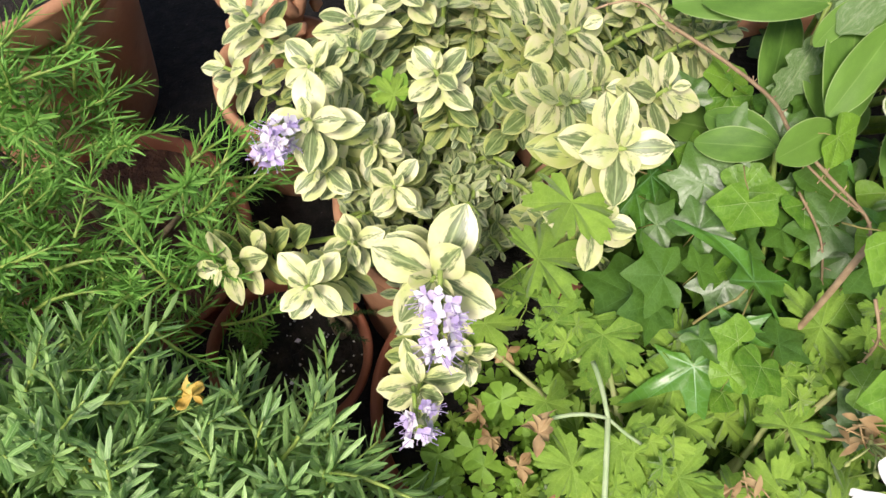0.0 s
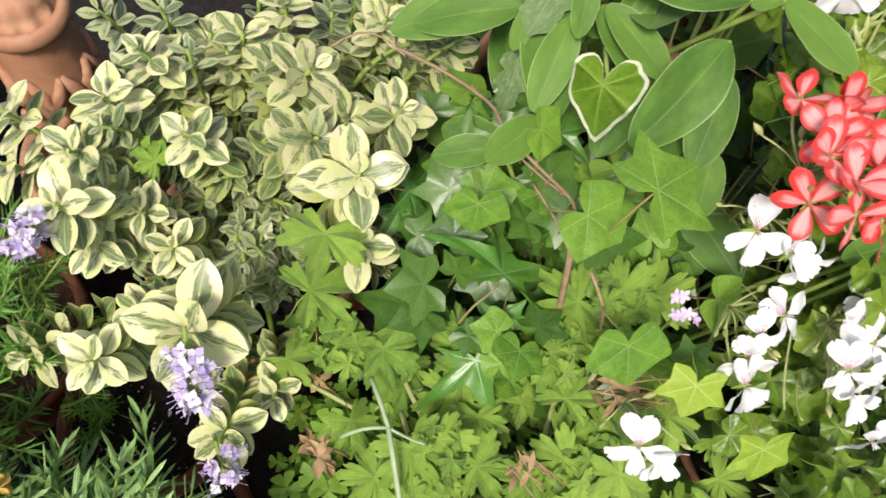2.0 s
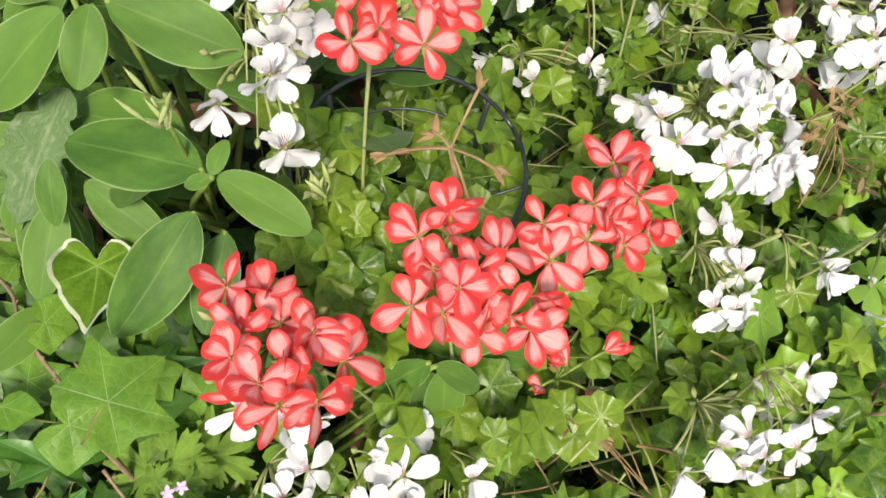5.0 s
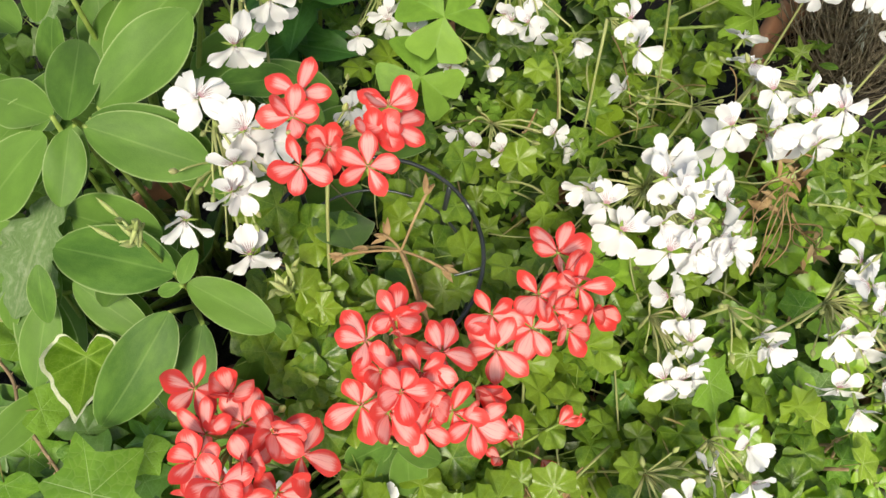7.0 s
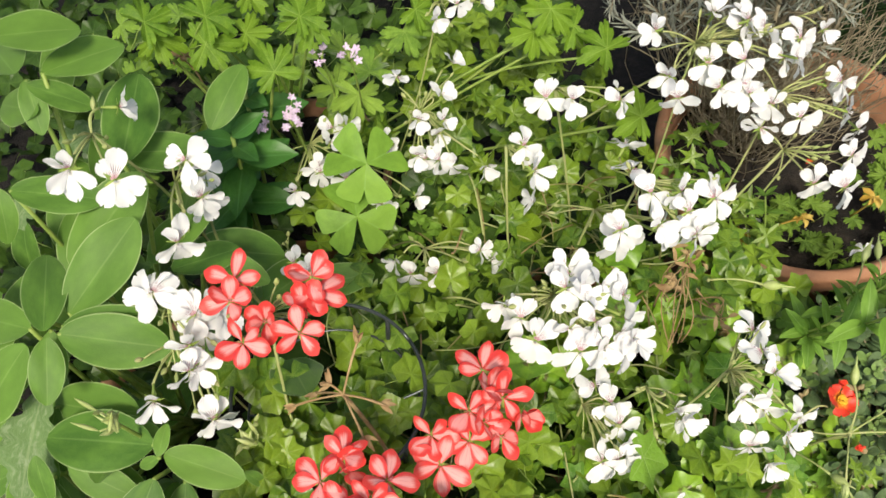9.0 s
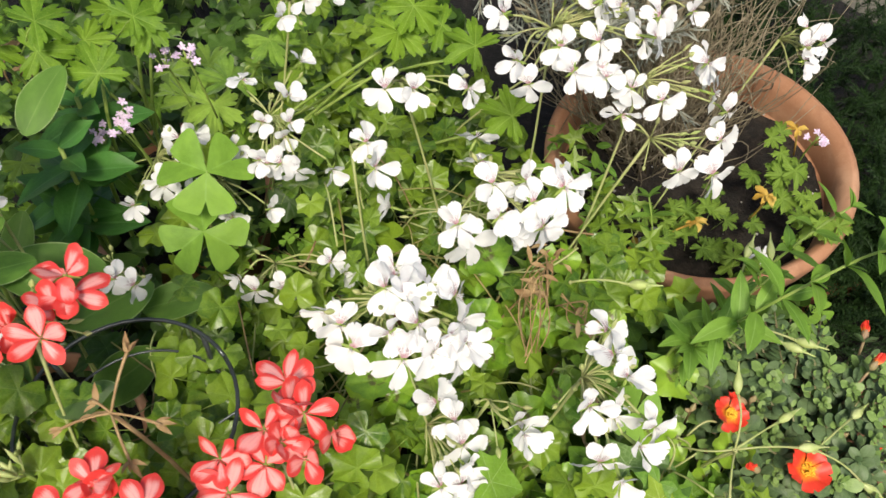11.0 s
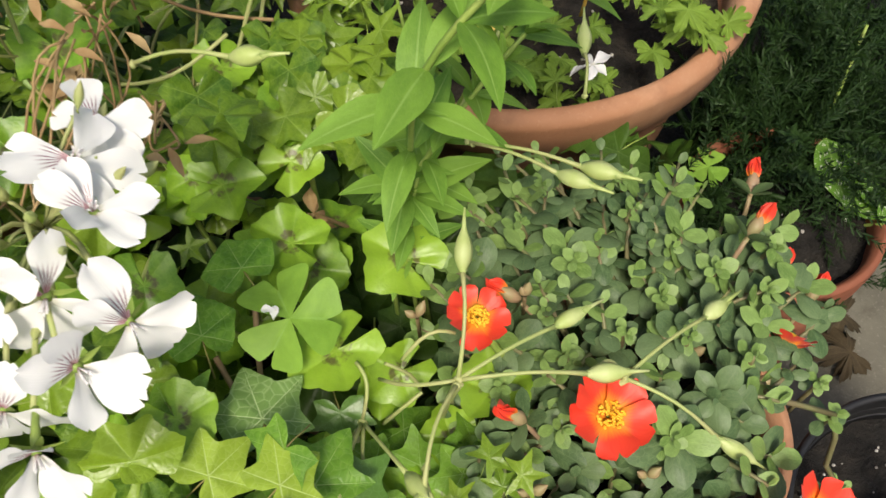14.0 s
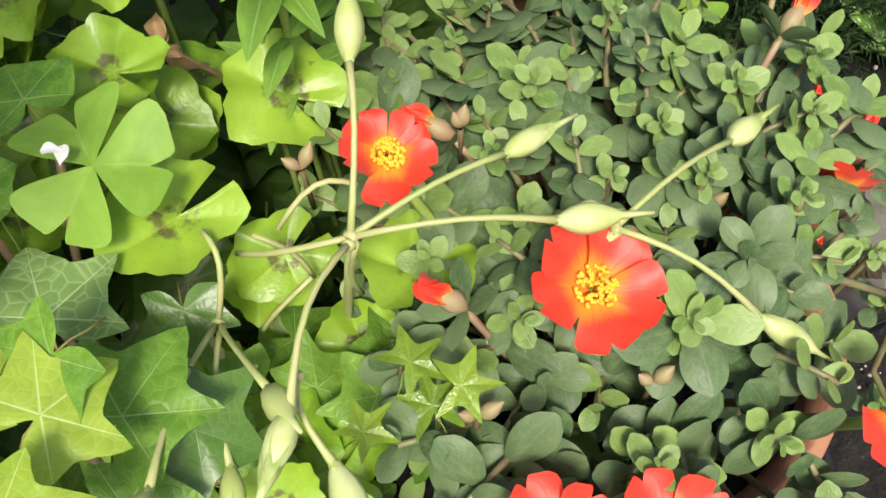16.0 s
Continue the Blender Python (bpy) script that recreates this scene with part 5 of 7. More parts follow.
sage = thing("sage", (0.33, 0.36, 0.2), "broad-leaved green sage plant with felted leaves", "herb")
r = random.Random(41)
for i, s in enumerate(SAGE_A + SAGE_B + SAGE_C):
    a, b = Vector(s[:3]), Vector(s[3:])
    n = Vector((0, -0.35, 1)) + jitter(r, 0.18)
    part("leaf", r.choice(SAGE_LEAF), sage, aim(a, b - a, n, (b - a).length))
    if i % 2 == 0:
        stem_part(sage, bow((0.33 + r.uniform(-0.02, 0.02), 0.36, 0.19), a, -0.02, 8, r, 0.02), 0.0036, 0.0014, "stem")
for s in SAGE_MILDEW:
    a, b = Vector(s[:3]), Vector(s[3:])
    part("leaf", r.choice(MILDEW_LEAF), sage, aim(a, b - a, (0, -0.35, 1), (b - a).length), "leaf grey with mildew")
for k in range(60):
    x, y = r.uniform(0.22, 0.47), r.uniform(0.2, 0.52)
    z = 0.24 + 0.17 * r.random() + (y - 0.2) * 0.25
    d = Vector((x - 0.33, y - 0.36, 0)) + jitter(r, 0.12)
    part("leaf", r.choice(SAGE_LEAF), sage, aim((x, y, z), d + Vector((0, 0, 0.02)), Vector((0, -0.3, 1)) + jitter(r, 0.4), r.uniform(0.045, 0.075)))

broad = thing("broad_leaf_herb", (0.3, 0.16, 0.05), "smooth green broad-leaved herb between geraniums", "herb")
for s in SAGE_D:
    a, b = Vector(s[:3]), Vector(s[3:])
    part("leaf", r.choice(SAGE_LEAF), broad, aim(a, b - a, Vector((0, -0.3, 1)) + jitter(r, 0.2), (b - a).length))
    stem_part(broad, bow((0.3 + r.uniform(-0.03, 0.03), 0.16, 0.05), a, 0.02, 7, r, 0.02), 0.002, 0.0014, "stem")

# ---- scented geranium ----
SCENT_A = [
    (0.092, 0.15, 0.32), (0.082, 0.183, 0.33), (0.096, 0.204, 0.36), (0.112, 0.152, 0.315),
    (0.113, 0.136, 0.31), (0.167, 0.138, 0.3), (0.156, 0.114, 0.29), (0.122, 0.082, 0.32),
    (0.139, 0.083, 0.32), (0.182, 0.125, 0.3), (0.215, 0.125, 0.31), (0.235, 0.142, 0.34),
    (0.225, 0.131, 0.33), (0.272, 0.13, 0.36), (0.185, 0.082, 0.29), (0.217, 0.091, 0.32),
]
SCENT_B = [
    (0.21, 0.058, 0.31), (0.199, 0.103, 0.28), (0.1, 0.073, 0.3), (0.092, 0.068, 0.3),
    (0.13, 0.067, 0.31), (0.159, 0.067, 0.3), (0.245, 0.067, 0.3), (0.264, 0.095, 0.3),
    (0.065, 0.212, 0.3), (0.0, 0.288, 0.33), (0.128, 0.127, 0.28), (0.255, 0.127, 0.32),
    (0.081, 0.172, 0.3), (0.215, 0.149, 0.29), (0.273, 0.069, 0.32), (0.238, 0.044, 0.31),
]
SCENT_C = [
    (0.251, 0.133, 0.37), (0.098, 0.212, 0.35), (0.091, 0.185, 0.33), (0.118, 0.142, 0.32),
    (0.133, 0.128, 0.31), (0.164, 0.122, 0.3), (0.167, 0.096, 0.3), (0.214, 0.135, 0.35),
    (0.21, 0.114, 0.34), (0.212, 0.069, 0.3), (0.095, 0.133, 0.3), (0.059, 0.164, 0.27),
    (0.161, 0.143, 0.31), (0.193, 0.098, 0.3), (0.092, 0.113, 0.28),
]

scent = thing("scented_geranium", (0.19, 0.03, 0.15), "scented geranium with soft deeply cut green leaves", "geranium")
r = random.Random(51)
for i, (x, y, z) in enumerate(SCENT_A + SCENT_B + SCENT_C):
    if i % 5 == 4 or (i >= 32 and i % 3 == 0):
        continue
    n = Vector((0.0, -0.25, 1)) + jitter(r, 0.35)
    part("leaf", r.choice(SCENT_LEAF), scent, face((x, y, z), n, r.uniform(0, 6.28), 0.014 if x < 0.03 else r.uniform(0.021, 0.03)))
    if i % 4 == 0 and x > 0.03:
        for k in range(4):
            q = Vector((x, y, z)) + Vector((math.cos(k * 1.7), math.sin(k * 1.7) - 0.3, 0.25)) * 0.011
            part("leaf", r.choice(SCENT_LEAF), scent, face(q, Vector((math.cos(k * 1.7), math.sin(k * 1.7) - 0.3, 1.2)) + jitter(r, 0.3), r.uniform(0, 6.28), r.uniform(0.008, 0.013)))
    if r.random() < 0.5:
        stem_part(scent, bow((0.19 + r.uniform(-0.03, 0.03), 0.03 + r.uniform(-0.03, 0.03), 0.14), (x + 0.01, y - 0.01, z - 0.03), 0.015, 8, r, 0.02), 0.0032, 0.0016, "stalk")
foliage(scent, SCENT_LEAF, [(0.105, 0.05), (0.11, -0.04), (0.3, -0.05), (0.32, 0.05), (0.26, 0.12), (0.2, 0.15), (0.125, 0.155)], 54, 0.25, 0.305, 0.016, 0.025, seed=32, tilt=0.55, gap=0.012)
foliage(scent, SEEDLING_AND_SHADED_LEAF, [(0.035, 0.09), (0.06, 0.06), (0.11, 0.07), (0.12, 0.16), (0.06, 0.18)], 9, 0.12, 0.16, 0.009, 0.014, seed=33, tilt=0.6)
# lower layer takes the darker leaf colour in place of shade between upper leaves
foliage(scent, SEEDLING_AND_SHADED_LEAF, [(0.1, 0.04), (0.11, -0.05), (0.3, -0.06), (0.33, 0.06), (0.27, 0.13), (0.2, 0.16), (0.13, 0.165)], 78, 0.13, 0.27, 0.018, 0.03, seed=2, tilt=0.7)
joint = Vector((0.111, 0.091, 0.34))
for e, w in (((0.108, 0.0, 0.3), 0.0018), ((0.083, 0.092, 0.335), 0.0012), ((0.107, 0.122, 0.335), 0.0015), ((0.13, 0.08, 0.33), 0.001)):
    stem_part(scent, bow(e, joint, 0.002, 7, r, 0.002), w, w * 0.9, "pale_stem")

# ---- ivy ----
IVY_A = [
    (0.221, 0.151, 0.44, 0.245, 0.133, 0.425), (0.245, 0.143, 0.472, 0.283, 0.16, 0.465), (0.22, 0.217, 0.415, 0.238, 0.21, 0.4), (0.231, 0.091, 0.41, 0.23, 0.068, 0.385),
    (0.262, 0.067, 0.4, 0.253, 0.05, 0.38), (0.274, 0.028, 0.42, 0.27, 0.013, 0.4), (0.182, 0.194, 0.385, 0.176, 0.181, 0.36), (0.291, 0.137, 0.36, 0.308, 0.131, 0.35),
    (0.305, 0.255, 0.36, 0.307, 0.238, 0.35), (0.225, 0.217, 0.36, 0.218, 0.208, 0.35), (0.242, 0.211, 0.36, 0.251, 0.2, 0.35), (0.14, 0.17, 0.31, 0.139, 0.212, 0.3),
    (0.309, 0.12, 0.36, 0.33, 0.106, 0.35),
]
IVY_LONG = [
    (0.191, 0.16, 0.36, 0.201, 0.201, 0.35), (0.189, 0.143, 0.34, 0.187, 0.122, 0.32), (0.172, 0.127, 0.31, 0.174, 0.088, 0.3), (0.153, 0.238, 0.33, 0.184, 0.228, 0.31),
    (0.146, 0.232, 0.32, 0.158, 0.204, 0.3),
]
IVY_VARIEG = [
    (0.255, 0.23, 0.43, 0.239, 0.196, 0.415),
]
IVY_B = [
    (0.684, 0.034, 0.337, 0.689, 0.058, 0.333), (0.71, 0.091, 0.34, 0.712, 0.112, 0.338), (0.686, 0.001, 0.34, 0.706, 0.011, 0.338), (0.677, 0.001, 0.36, 0.695, 0.004, 0.356),
    (0.663, -0.018, 0.37, 0.678, -0.022, 0.365), (0.695, -0.005, 0.325, 0.705, -0.018, 0.315), (0.709, 0.026, 0.318, 0.703, 0.016, 0.31), (0.683, 0.078, 0.335, 0.69, 0.098, 0.333),
    (0.66, 0.02, 0.355, 0.677, 0.024, 0.352), (0.66, 0.05, 0.345, 0.66, 0.07, 0.342), (0.641, 0.083, 0.36, 0.645, 0.062, 0.35), (0.675, -0.012, 0.33, 0.69, -0.02, 0.325),
]
IVY_C = [
    (0.662, 0.176, 0.36, 0.666, 0.164, 0.35), (0.634, 0.087, 0.35, 0.655, 0.095, 0.34), (0.609, 0.107, 0.34, 0.592, 0.096, 0.33), (0.647, 0.02, 0.34, 0.627, 0.019, 0.33),
    (0.605, 0.07, 0.33, 0.61, 0.057, 0.32), (0.558, 0.088, 0.34, 0.538, 0.096, 0.33), (0.664, 0.089, 0.34, 0.664, 0.072, 0.33), (0.599, 0.151, 0.34, 0.598, 0.135, 0.33),
    (0.684, 0.01, 0.36, 0.665, 0.009, 0.35), (0.409, 0.064, 0.38, 0.41, 0.045, 0.37), (0.588, 0.066, 0.4, 0.612, 0.047, 0.38), (0.578, 0.142, 0.36, 0.587, 0.121, 0.35),
    (0.447, 0.08, 0.36, 0.437, 0.072, 0.35),
]
IVY_VINES = [
    ([(0.162, 0.325, 0.362), (0.186, 0.291, 0.375), (0.203, 0.255, 0.39), (0.205, 0.227, 0.4), (0.213, 0.199, 0.41), (0.222, 0.171, 0.42), (0.221, 0.157, 0.42)], 0.0013),
    ([(0.205, 0.228, 0.4), (0.207, 0.214, 0.4), (0.216, 0.188, 0.41), (0.221, 0.173, 0.42)], 0.0009),
    ([(0.22, 0.209, 0.37), (0.227, 0.182, 0.37), (0.235, 0.165, 0.35)], 0.0009),
    ([(0.224, 0.133, 0.41), (0.228, 0.117, 0.4), (0.23, 0.111, 0.38)], 0.001),
    ([(0.08, 0.331, 0.33), (0.14, 0.342, 0.36), (0.166, 0.318, 0.362)], 0.0009),
]

ivy = thing("ivy", (0.2, 0.1, 0.15), "trailing green ivy with pale-veined lobed leaves", "ivy")
r = random.Random(61)
for i, s in enumerate(IVY_A):
    a, b = Vector(s[:3]), Vector(s[3:])
    pool = IVY_BRIGHT if i in (4, 5) else IVY_DARK if i in (8, 9, 11) else IVY_LEAF if i == 1 else IVY_BROAD
    part("leaf", r.choice(pool), ivy, aim(a, b - a, Vector((0, -0.3, 1)) + jitter(r, 0.15), (b - a).length * 0.82))
for s in IVY_LONG:
    a, b = Vector(s[:3]), Vector(s[3:])
    part("leaf", r.choice(IVY_LONG_LEAF), ivy, aim(a, b - a, Vector((0, -0.3, 1)) + jitter(r, 0.3), (b - a).length * 1.0), "dark glossy narrow-lobed leaf")
for s in IVY_VARIEG:
    a, b = Vector(s[:3]), Vector(s[3:])
    part("leaf", IVY_CREAM[0], ivy, aim(a, b - a, (-0.1, -0.35, 1), (b - a).length * 0.8), "green leaf with a cream rim")
for pts, w in IVY_VINES:
    pts = [Vector(p) for p in pts]
    fine = []
    for i in range(len(pts) - 1):
        p0, p1, p2, p3 = pts[max(0, i - 1)], pts[i], pts[i + 1], pts[min(len(pts) - 1, i + 2)]
        for k in range(5):
            t = k / 5
            fine.append(p1 + 0.5 * ((p2 - p0) * t + (2 * p0 - 5 * p1 + 4 * p2 - p3) * t * t + (3 * p1 - p0 - 3 * p2 + p3) * t ** 3))
    fine.append(pts[-1])
    g = Geo()
    g.tube(fine, [1.0 * w * (1 - 0.4 * i / len(fine)) for i in range(len(fine))], 6)
    for p in fine[2::2]:
        for _ in range(3):
            g.tube([p, p + jitter(r, 0.003)], 0.0004, 3)
    part("vine", g.mesh("vine", ["vine"]), ivy, None, "reddish-brown woody vine with aerial roots")
g = Geo()
g.tube(bow((0.2, 0.1, 0.14), Vector(IVY_VINES[0][0][-1]), 0.0, 8, r, 0.02), 0.002, 6)
part("vine", g.mesh("vine", ["vine"]), ivy)
foliage(ivy, IVY_BROAD + IVY_DARK + IVY_DARK, [(0.14, 0.14), (0.2, 0.1), (0.3, 0.08), (0.31, 0.2), (0.25, 0.3), (0.17, 0.32)], 110, 0.2, 0.355, 0.014, 0.026, seed=3, tilt=0.6)

foliage(ivy, IVY_BROAD + IVY_LONG_LEAF + IVY_DARK, [(0.17, 0.27), (0.24, 0.29), (0.28, 0.24), (0.28, 0.13), (0.2, 0.19), (0.17, 0.23)], 34, 0.32, 0.375, 0.017, 0.027, seed=19, tilt=0.5)

ivy_right = thing("ivy", (0.66, 0.02, 0.02), "green and yellow-green ivy beside the purslane", "ivy")
for i, s in enumerate(IVY_B + IVY_C):
    a, b = Vector(s[:3]), Vector(s[3:])
    pool = IVY_VEINED if i == 0 else IVY_BRIGHT if i in (3, 4, 8) else IVY_DARK if i in (5, 6) else IVY_BROAD if i in (1, 7) else IVY_LEAF
    part("leaf", r.choice(pool), ivy_right, aim(a, b - a, Vector((0, -0.2, 1)) + jitter(r, 0.2), (b - a).length * (1.0 if i < 12 else 0.75)))
g = Geo()
for s in IVY_B[:8]:
    g.tube(bow((0.66, 0.02, 0.02), Vector(s[:3]) - UP * 0.02, 0.03, 9, r, 0.03), 0.0013, 5)
part("vine", g.mesh("vine", ["vine"]), ivy_right)
foliage(ivy_right, IVY_LEAF + IVY_DARK, [(0.56, -0.12), (0.69, -0.14), (0.7, -0.02), (0.68, 0.06), (0.6, 0.08)], 80, 0.18, 0.305, 0.012, 0.02, seed=4)

# ---- geraniums ----
WHITE_A = [
    (0.315, 0.091, 0.41), (0.299, 0.083, 0.41), (0.292, 0.074, 0.405), (0.286, 0.062, 0.4),
    (0.35, 0.082, 0.405), (0.358, 0.069, 0.405), (0.336, 0.057, 0.41), (0.338, 0.047, 0.4),
    (0.354, 0.05, 0.4), (0.351, 0.025, 0.38), (0.37, 0.088, 0.4), (0.23, 0.047, 0.382),
    (0.241, 0.042, 0.375),
]
WHITE_B = [
    (0.295, 0.123, 0.45), (0.312, 0.112, 0.44), (0.324, 0.108, 0.435), (0.391, 0.053, 0.4),
    (0.387, 0.041, 0.39), (0.38, 0.092, 0.38),
]
WHITE_C = [
    (0.336, 0.238, 0.522), (0.366, 0.242, 0.525), (0.379, 0.264, 0.52), (0.36, 0.222, 0.49),
    (0.391, 0.271, 0.51), (0.366, 0.298, 0.53), (0.38, 0.269, 0.53), (0.369, 0.253, 0.53),
    (0.362, 0.239, 0.53),
]
WHITE_D = [
    (0.363, 0.352, 0.6), (0.381, 0.338, 0.59), (0.406, 0.406, 0.57), (0.424, 0.352, 0.56),
    (0.421, 0.336, 0.54), (0.394, 0.317, 0.537), (0.365, 0.298, 0.53), (0.382, 0.271, 0.53),
    (0.359, 0.218, 0.5), (0.423, 0.349, 0.52), (0.433, 0.363, 0.53),
]
WHITE_E = [
    (0.482, 0.009, 0.43), (0.505, 0.012, 0.435), (0.523, 0.009, 0.435), (0.513, -0.003, 0.43),
    (0.527, -0.003, 0.43), (0.548, 0.02, 0.42), (0.572, 0.023, 0.43), (0.563, 0.005, 0.43),
    (0.551, -0.007, 0.42),
]
WHITE_F = [
    (0.59, 0.124, 0.412), (0.591, 0.107, 0.41), (0.586, 0.092, 0.41), (0.58, 0.079, 0.408),
    (0.56, 0.079, 0.408), (0.571, 0.074, 0.405),
]
WHITE_LONE = [
    (0.615, 0.075, 0.44), (0.61, 0.066, 0.445),
]
WHITE_G = [
    (0.555, 0.156, 0.476), (0.578, 0.149, 0.48), (0.598, 0.163, 0.485), (0.613, 0.161, 0.48),
    (0.592, 0.142, 0.485), (0.606, 0.129, 0.475), (0.606, 0.187, 0.475), (0.624, 0.149, 0.475),
    (0.559, 0.195, 0.46), (0.569, 0.183, 0.46), (0.576, 0.135, 0.47), (0.592, 0.129, 0.47),
    (0.62, 0.14, 0.462), (0.605, 0.123, 0.462),
]
WHITE_H = [
    (0.656, 0.189, 0.475), (0.691, 0.198, 0.48), (0.678, 0.175, 0.48), (0.702, 0.171, 0.48),
    (0.728, 0.171, 0.475), (0.709, 0.187, 0.48), (0.7, 0.158, 0.47), (0.707, 0.231, 0.46),
    (0.738, 0.171, 0.47), (0.722, 0.256, 0.45),
]
WHITE_I = [
    (0.681, 0.069, 0.457), (0.678, 0.053, 0.455), (0.648, 0.053, 0.455), (0.658, 0.042, 0.45),
    (0.636, 0.028, 0.44), (0.656, 0.02, 0.45), (0.671, 0.023, 0.45), (0.638, 0.013, 0.44),
    (0.691, 0.084, 0.45), (0.687, 0.078, 0.439),
]
WHITE_J = [
    (0.683, 0.31, 0.48), (0.698, 0.297, 0.48), (0.732, 0.279, 0.475), (0.657, 0.3, 0.45),
    (0.649, 0.277, 0.45),
]
WHITE_K = [
    (0.781, 0.302, 0.5), (0.766, 0.267, 0.49), (0.765, 0.252, 0.48), (0.798, 0.259, 0.49),
    (0.794, 0.239, 0.485), (0.84, 0.268, 0.5), (0.852, 0.256, 0.5), (0.866, 0.232, 0.5),
    (0.82, 0.243, 0.495), (0.85, 0.23, 0.49), (0.831, 0.29, 0.5),
]
WHITE_L = [
    (0.822, 0.209, 0.475), (0.831, 0.187, 0.475), (0.811, 0.224, 0.48), (0.882, 0.194, 0.475),
    (0.868, 0.173, 0.47), (0.867, 0.158, 0.465), (0.849, 0.145, 0.46), (0.809, 0.144, 0.457),
    (0.827, 0.129, 0.455), (0.811, 0.204, 0.46),
]
WHITE_M = [
    (0.647, 0.402, 0.42), (0.67, 0.418, 0.43), (0.626, 0.44, 0.42), (0.616, 0.39, 0.42),
    (0.602, 0.359, 0.41), (0.616, 0.342, 0.41), (0.638, 0.325, 0.41), (0.625, 0.375, 0.41),
]
WHITE_N = [
    (0.505, 0.421, 0.37), (0.534, 0.432, 0.37), (0.554, 0.442, 0.38), (0.576, 0.449, 0.38),
    (0.566, 0.384, 0.35), (0.595, 0.367, 0.35), (0.595, 0.417, 0.38), (0.55, 0.413, 0.36),
]
WHITE_O = [
    (0.545, 0.299, 0.36), (0.563, 0.287, 0.36), (0.602, 0.28, 0.37), (0.541, 0.317, 0.36),
    (0.608, 0.272, 0.36), (0.464, 0.342, 0.4), (0.473, 0.329, 0.4),
]
WHITE_P = [
    (0.696, 0.447, 0.46), (0.676, 0.452, 0.45), (0.714, 0.438, 0.46), (0.917, 0.242, 0.47),
]
WHITE_R = [
    (0.694, 0.186, 0.442), (0.716, 0.176, 0.435), (0.672, 0.2, 0.43), (0.662, 0.285, 0.385),
]
WHITE_Q = [
    (1.03, 0.2, 0.4), (1.022, 0.193, 0.395), (1.046, 0.196, 0.4), (1.038, 0.21, 0.41),
]
RED_A = [
    (0.31, 0.162, 0.5), (0.324, 0.151, 0.505), (0.301, 0.125, 0.515), (0.336, 0.124, 0.505),
    (0.307, 0.111, 0.515), (0.321, 0.115, 0.512), (0.344, 0.112, 0.495), (0.311, 0.103, 0.5),
    (0.327, 0.101, 0.492), (0.3, 0.116, 0.49), (0.325, 0.135, 0.505),
]
RED_B = [
    (0.392, 0.143, 0.52), (0.41, 0.148, 0.52), (0.378, 0.118, 0.51), (0.388, 0.108, 0.515),
    (0.409, 0.118, 0.52), (0.423, 0.124, 0.515), (0.417, 0.098, 0.505), (0.4, 0.1, 0.5),
    (0.396, 0.112, 0.527), (0.434, 0.105, 0.495), (0.393, 0.128, 0.515), (0.41, 0.105, 0.51),
]
RED_C = [
    (0.481, 0.126, 0.475), (0.5, 0.118, 0.47), (0.512, 0.134, 0.485), (0.49, 0.139, 0.485),
    (0.514, 0.158, 0.48), (0.52, 0.123, 0.465), (0.463, 0.141, 0.48), (0.458, 0.124, 0.475),
    (0.494, 0.129, 0.482),
]
RED_D = [
    (0.395, 0.224, 0.555), (0.424, 0.211, 0.555), (0.401, 0.248, 0.56), (0.412, 0.232, 0.548),
    (0.435, 0.229, 0.55), (0.445, 0.231, 0.548), (0.409, 0.259, 0.56),
]
RED_BUDS = [
    (0.461, 0.084, 0.418), (0.487, 0.083, 0.41), (0.448, 0.082, 0.4), (0.458, 0.077, 0.39),
    (0.47, 0.07, 0.4), (0.455, 0.084, 0.415),
]
ZONAL_A = [
    (0.734, 0.098, 0.325, 0.0195), (0.77, 0.069, 0.311, 0.0225), (0.721, 0.045, 0.325, 0.021), (0.763, 0.001, 0.305, 0.0185),
    (0.741, 0.0, 0.29, 0.015), (0.725, 0.135, 0.335, 0.02), (0.767, 0.149, 0.335, 0.02), (0.756, 0.132, 0.328, 0.018),
    (0.757, 0.189, 0.34, 0.018), (0.714, 0.231, 0.36, 0.019), (0.69, 0.215, 0.35, 0.019),
]
ZONAL_B = [
    (0.7, 0.215, 0.37), (0.676, 0.101, 0.35), (0.663, 0.172, 0.37), (0.576, 0.178, 0.37), (0.599, 0.157, 0.37), (0.554, 0.176, 0.36),
    (0.532, 0.165, 0.35), (0.542, 0.142, 0.35), (0.511, 0.162, 0.34), (0.489, 0.167, 0.33), (0.603, 0.105, 0.35), (0.579, 0.165, 0.36),
]
STARS = [
    (0.741, -0.025, 0.327), (0.746, -0.037, 0.327), (0.724, -0.027, 0.315), (0.739, -0.035, 0.322),
]


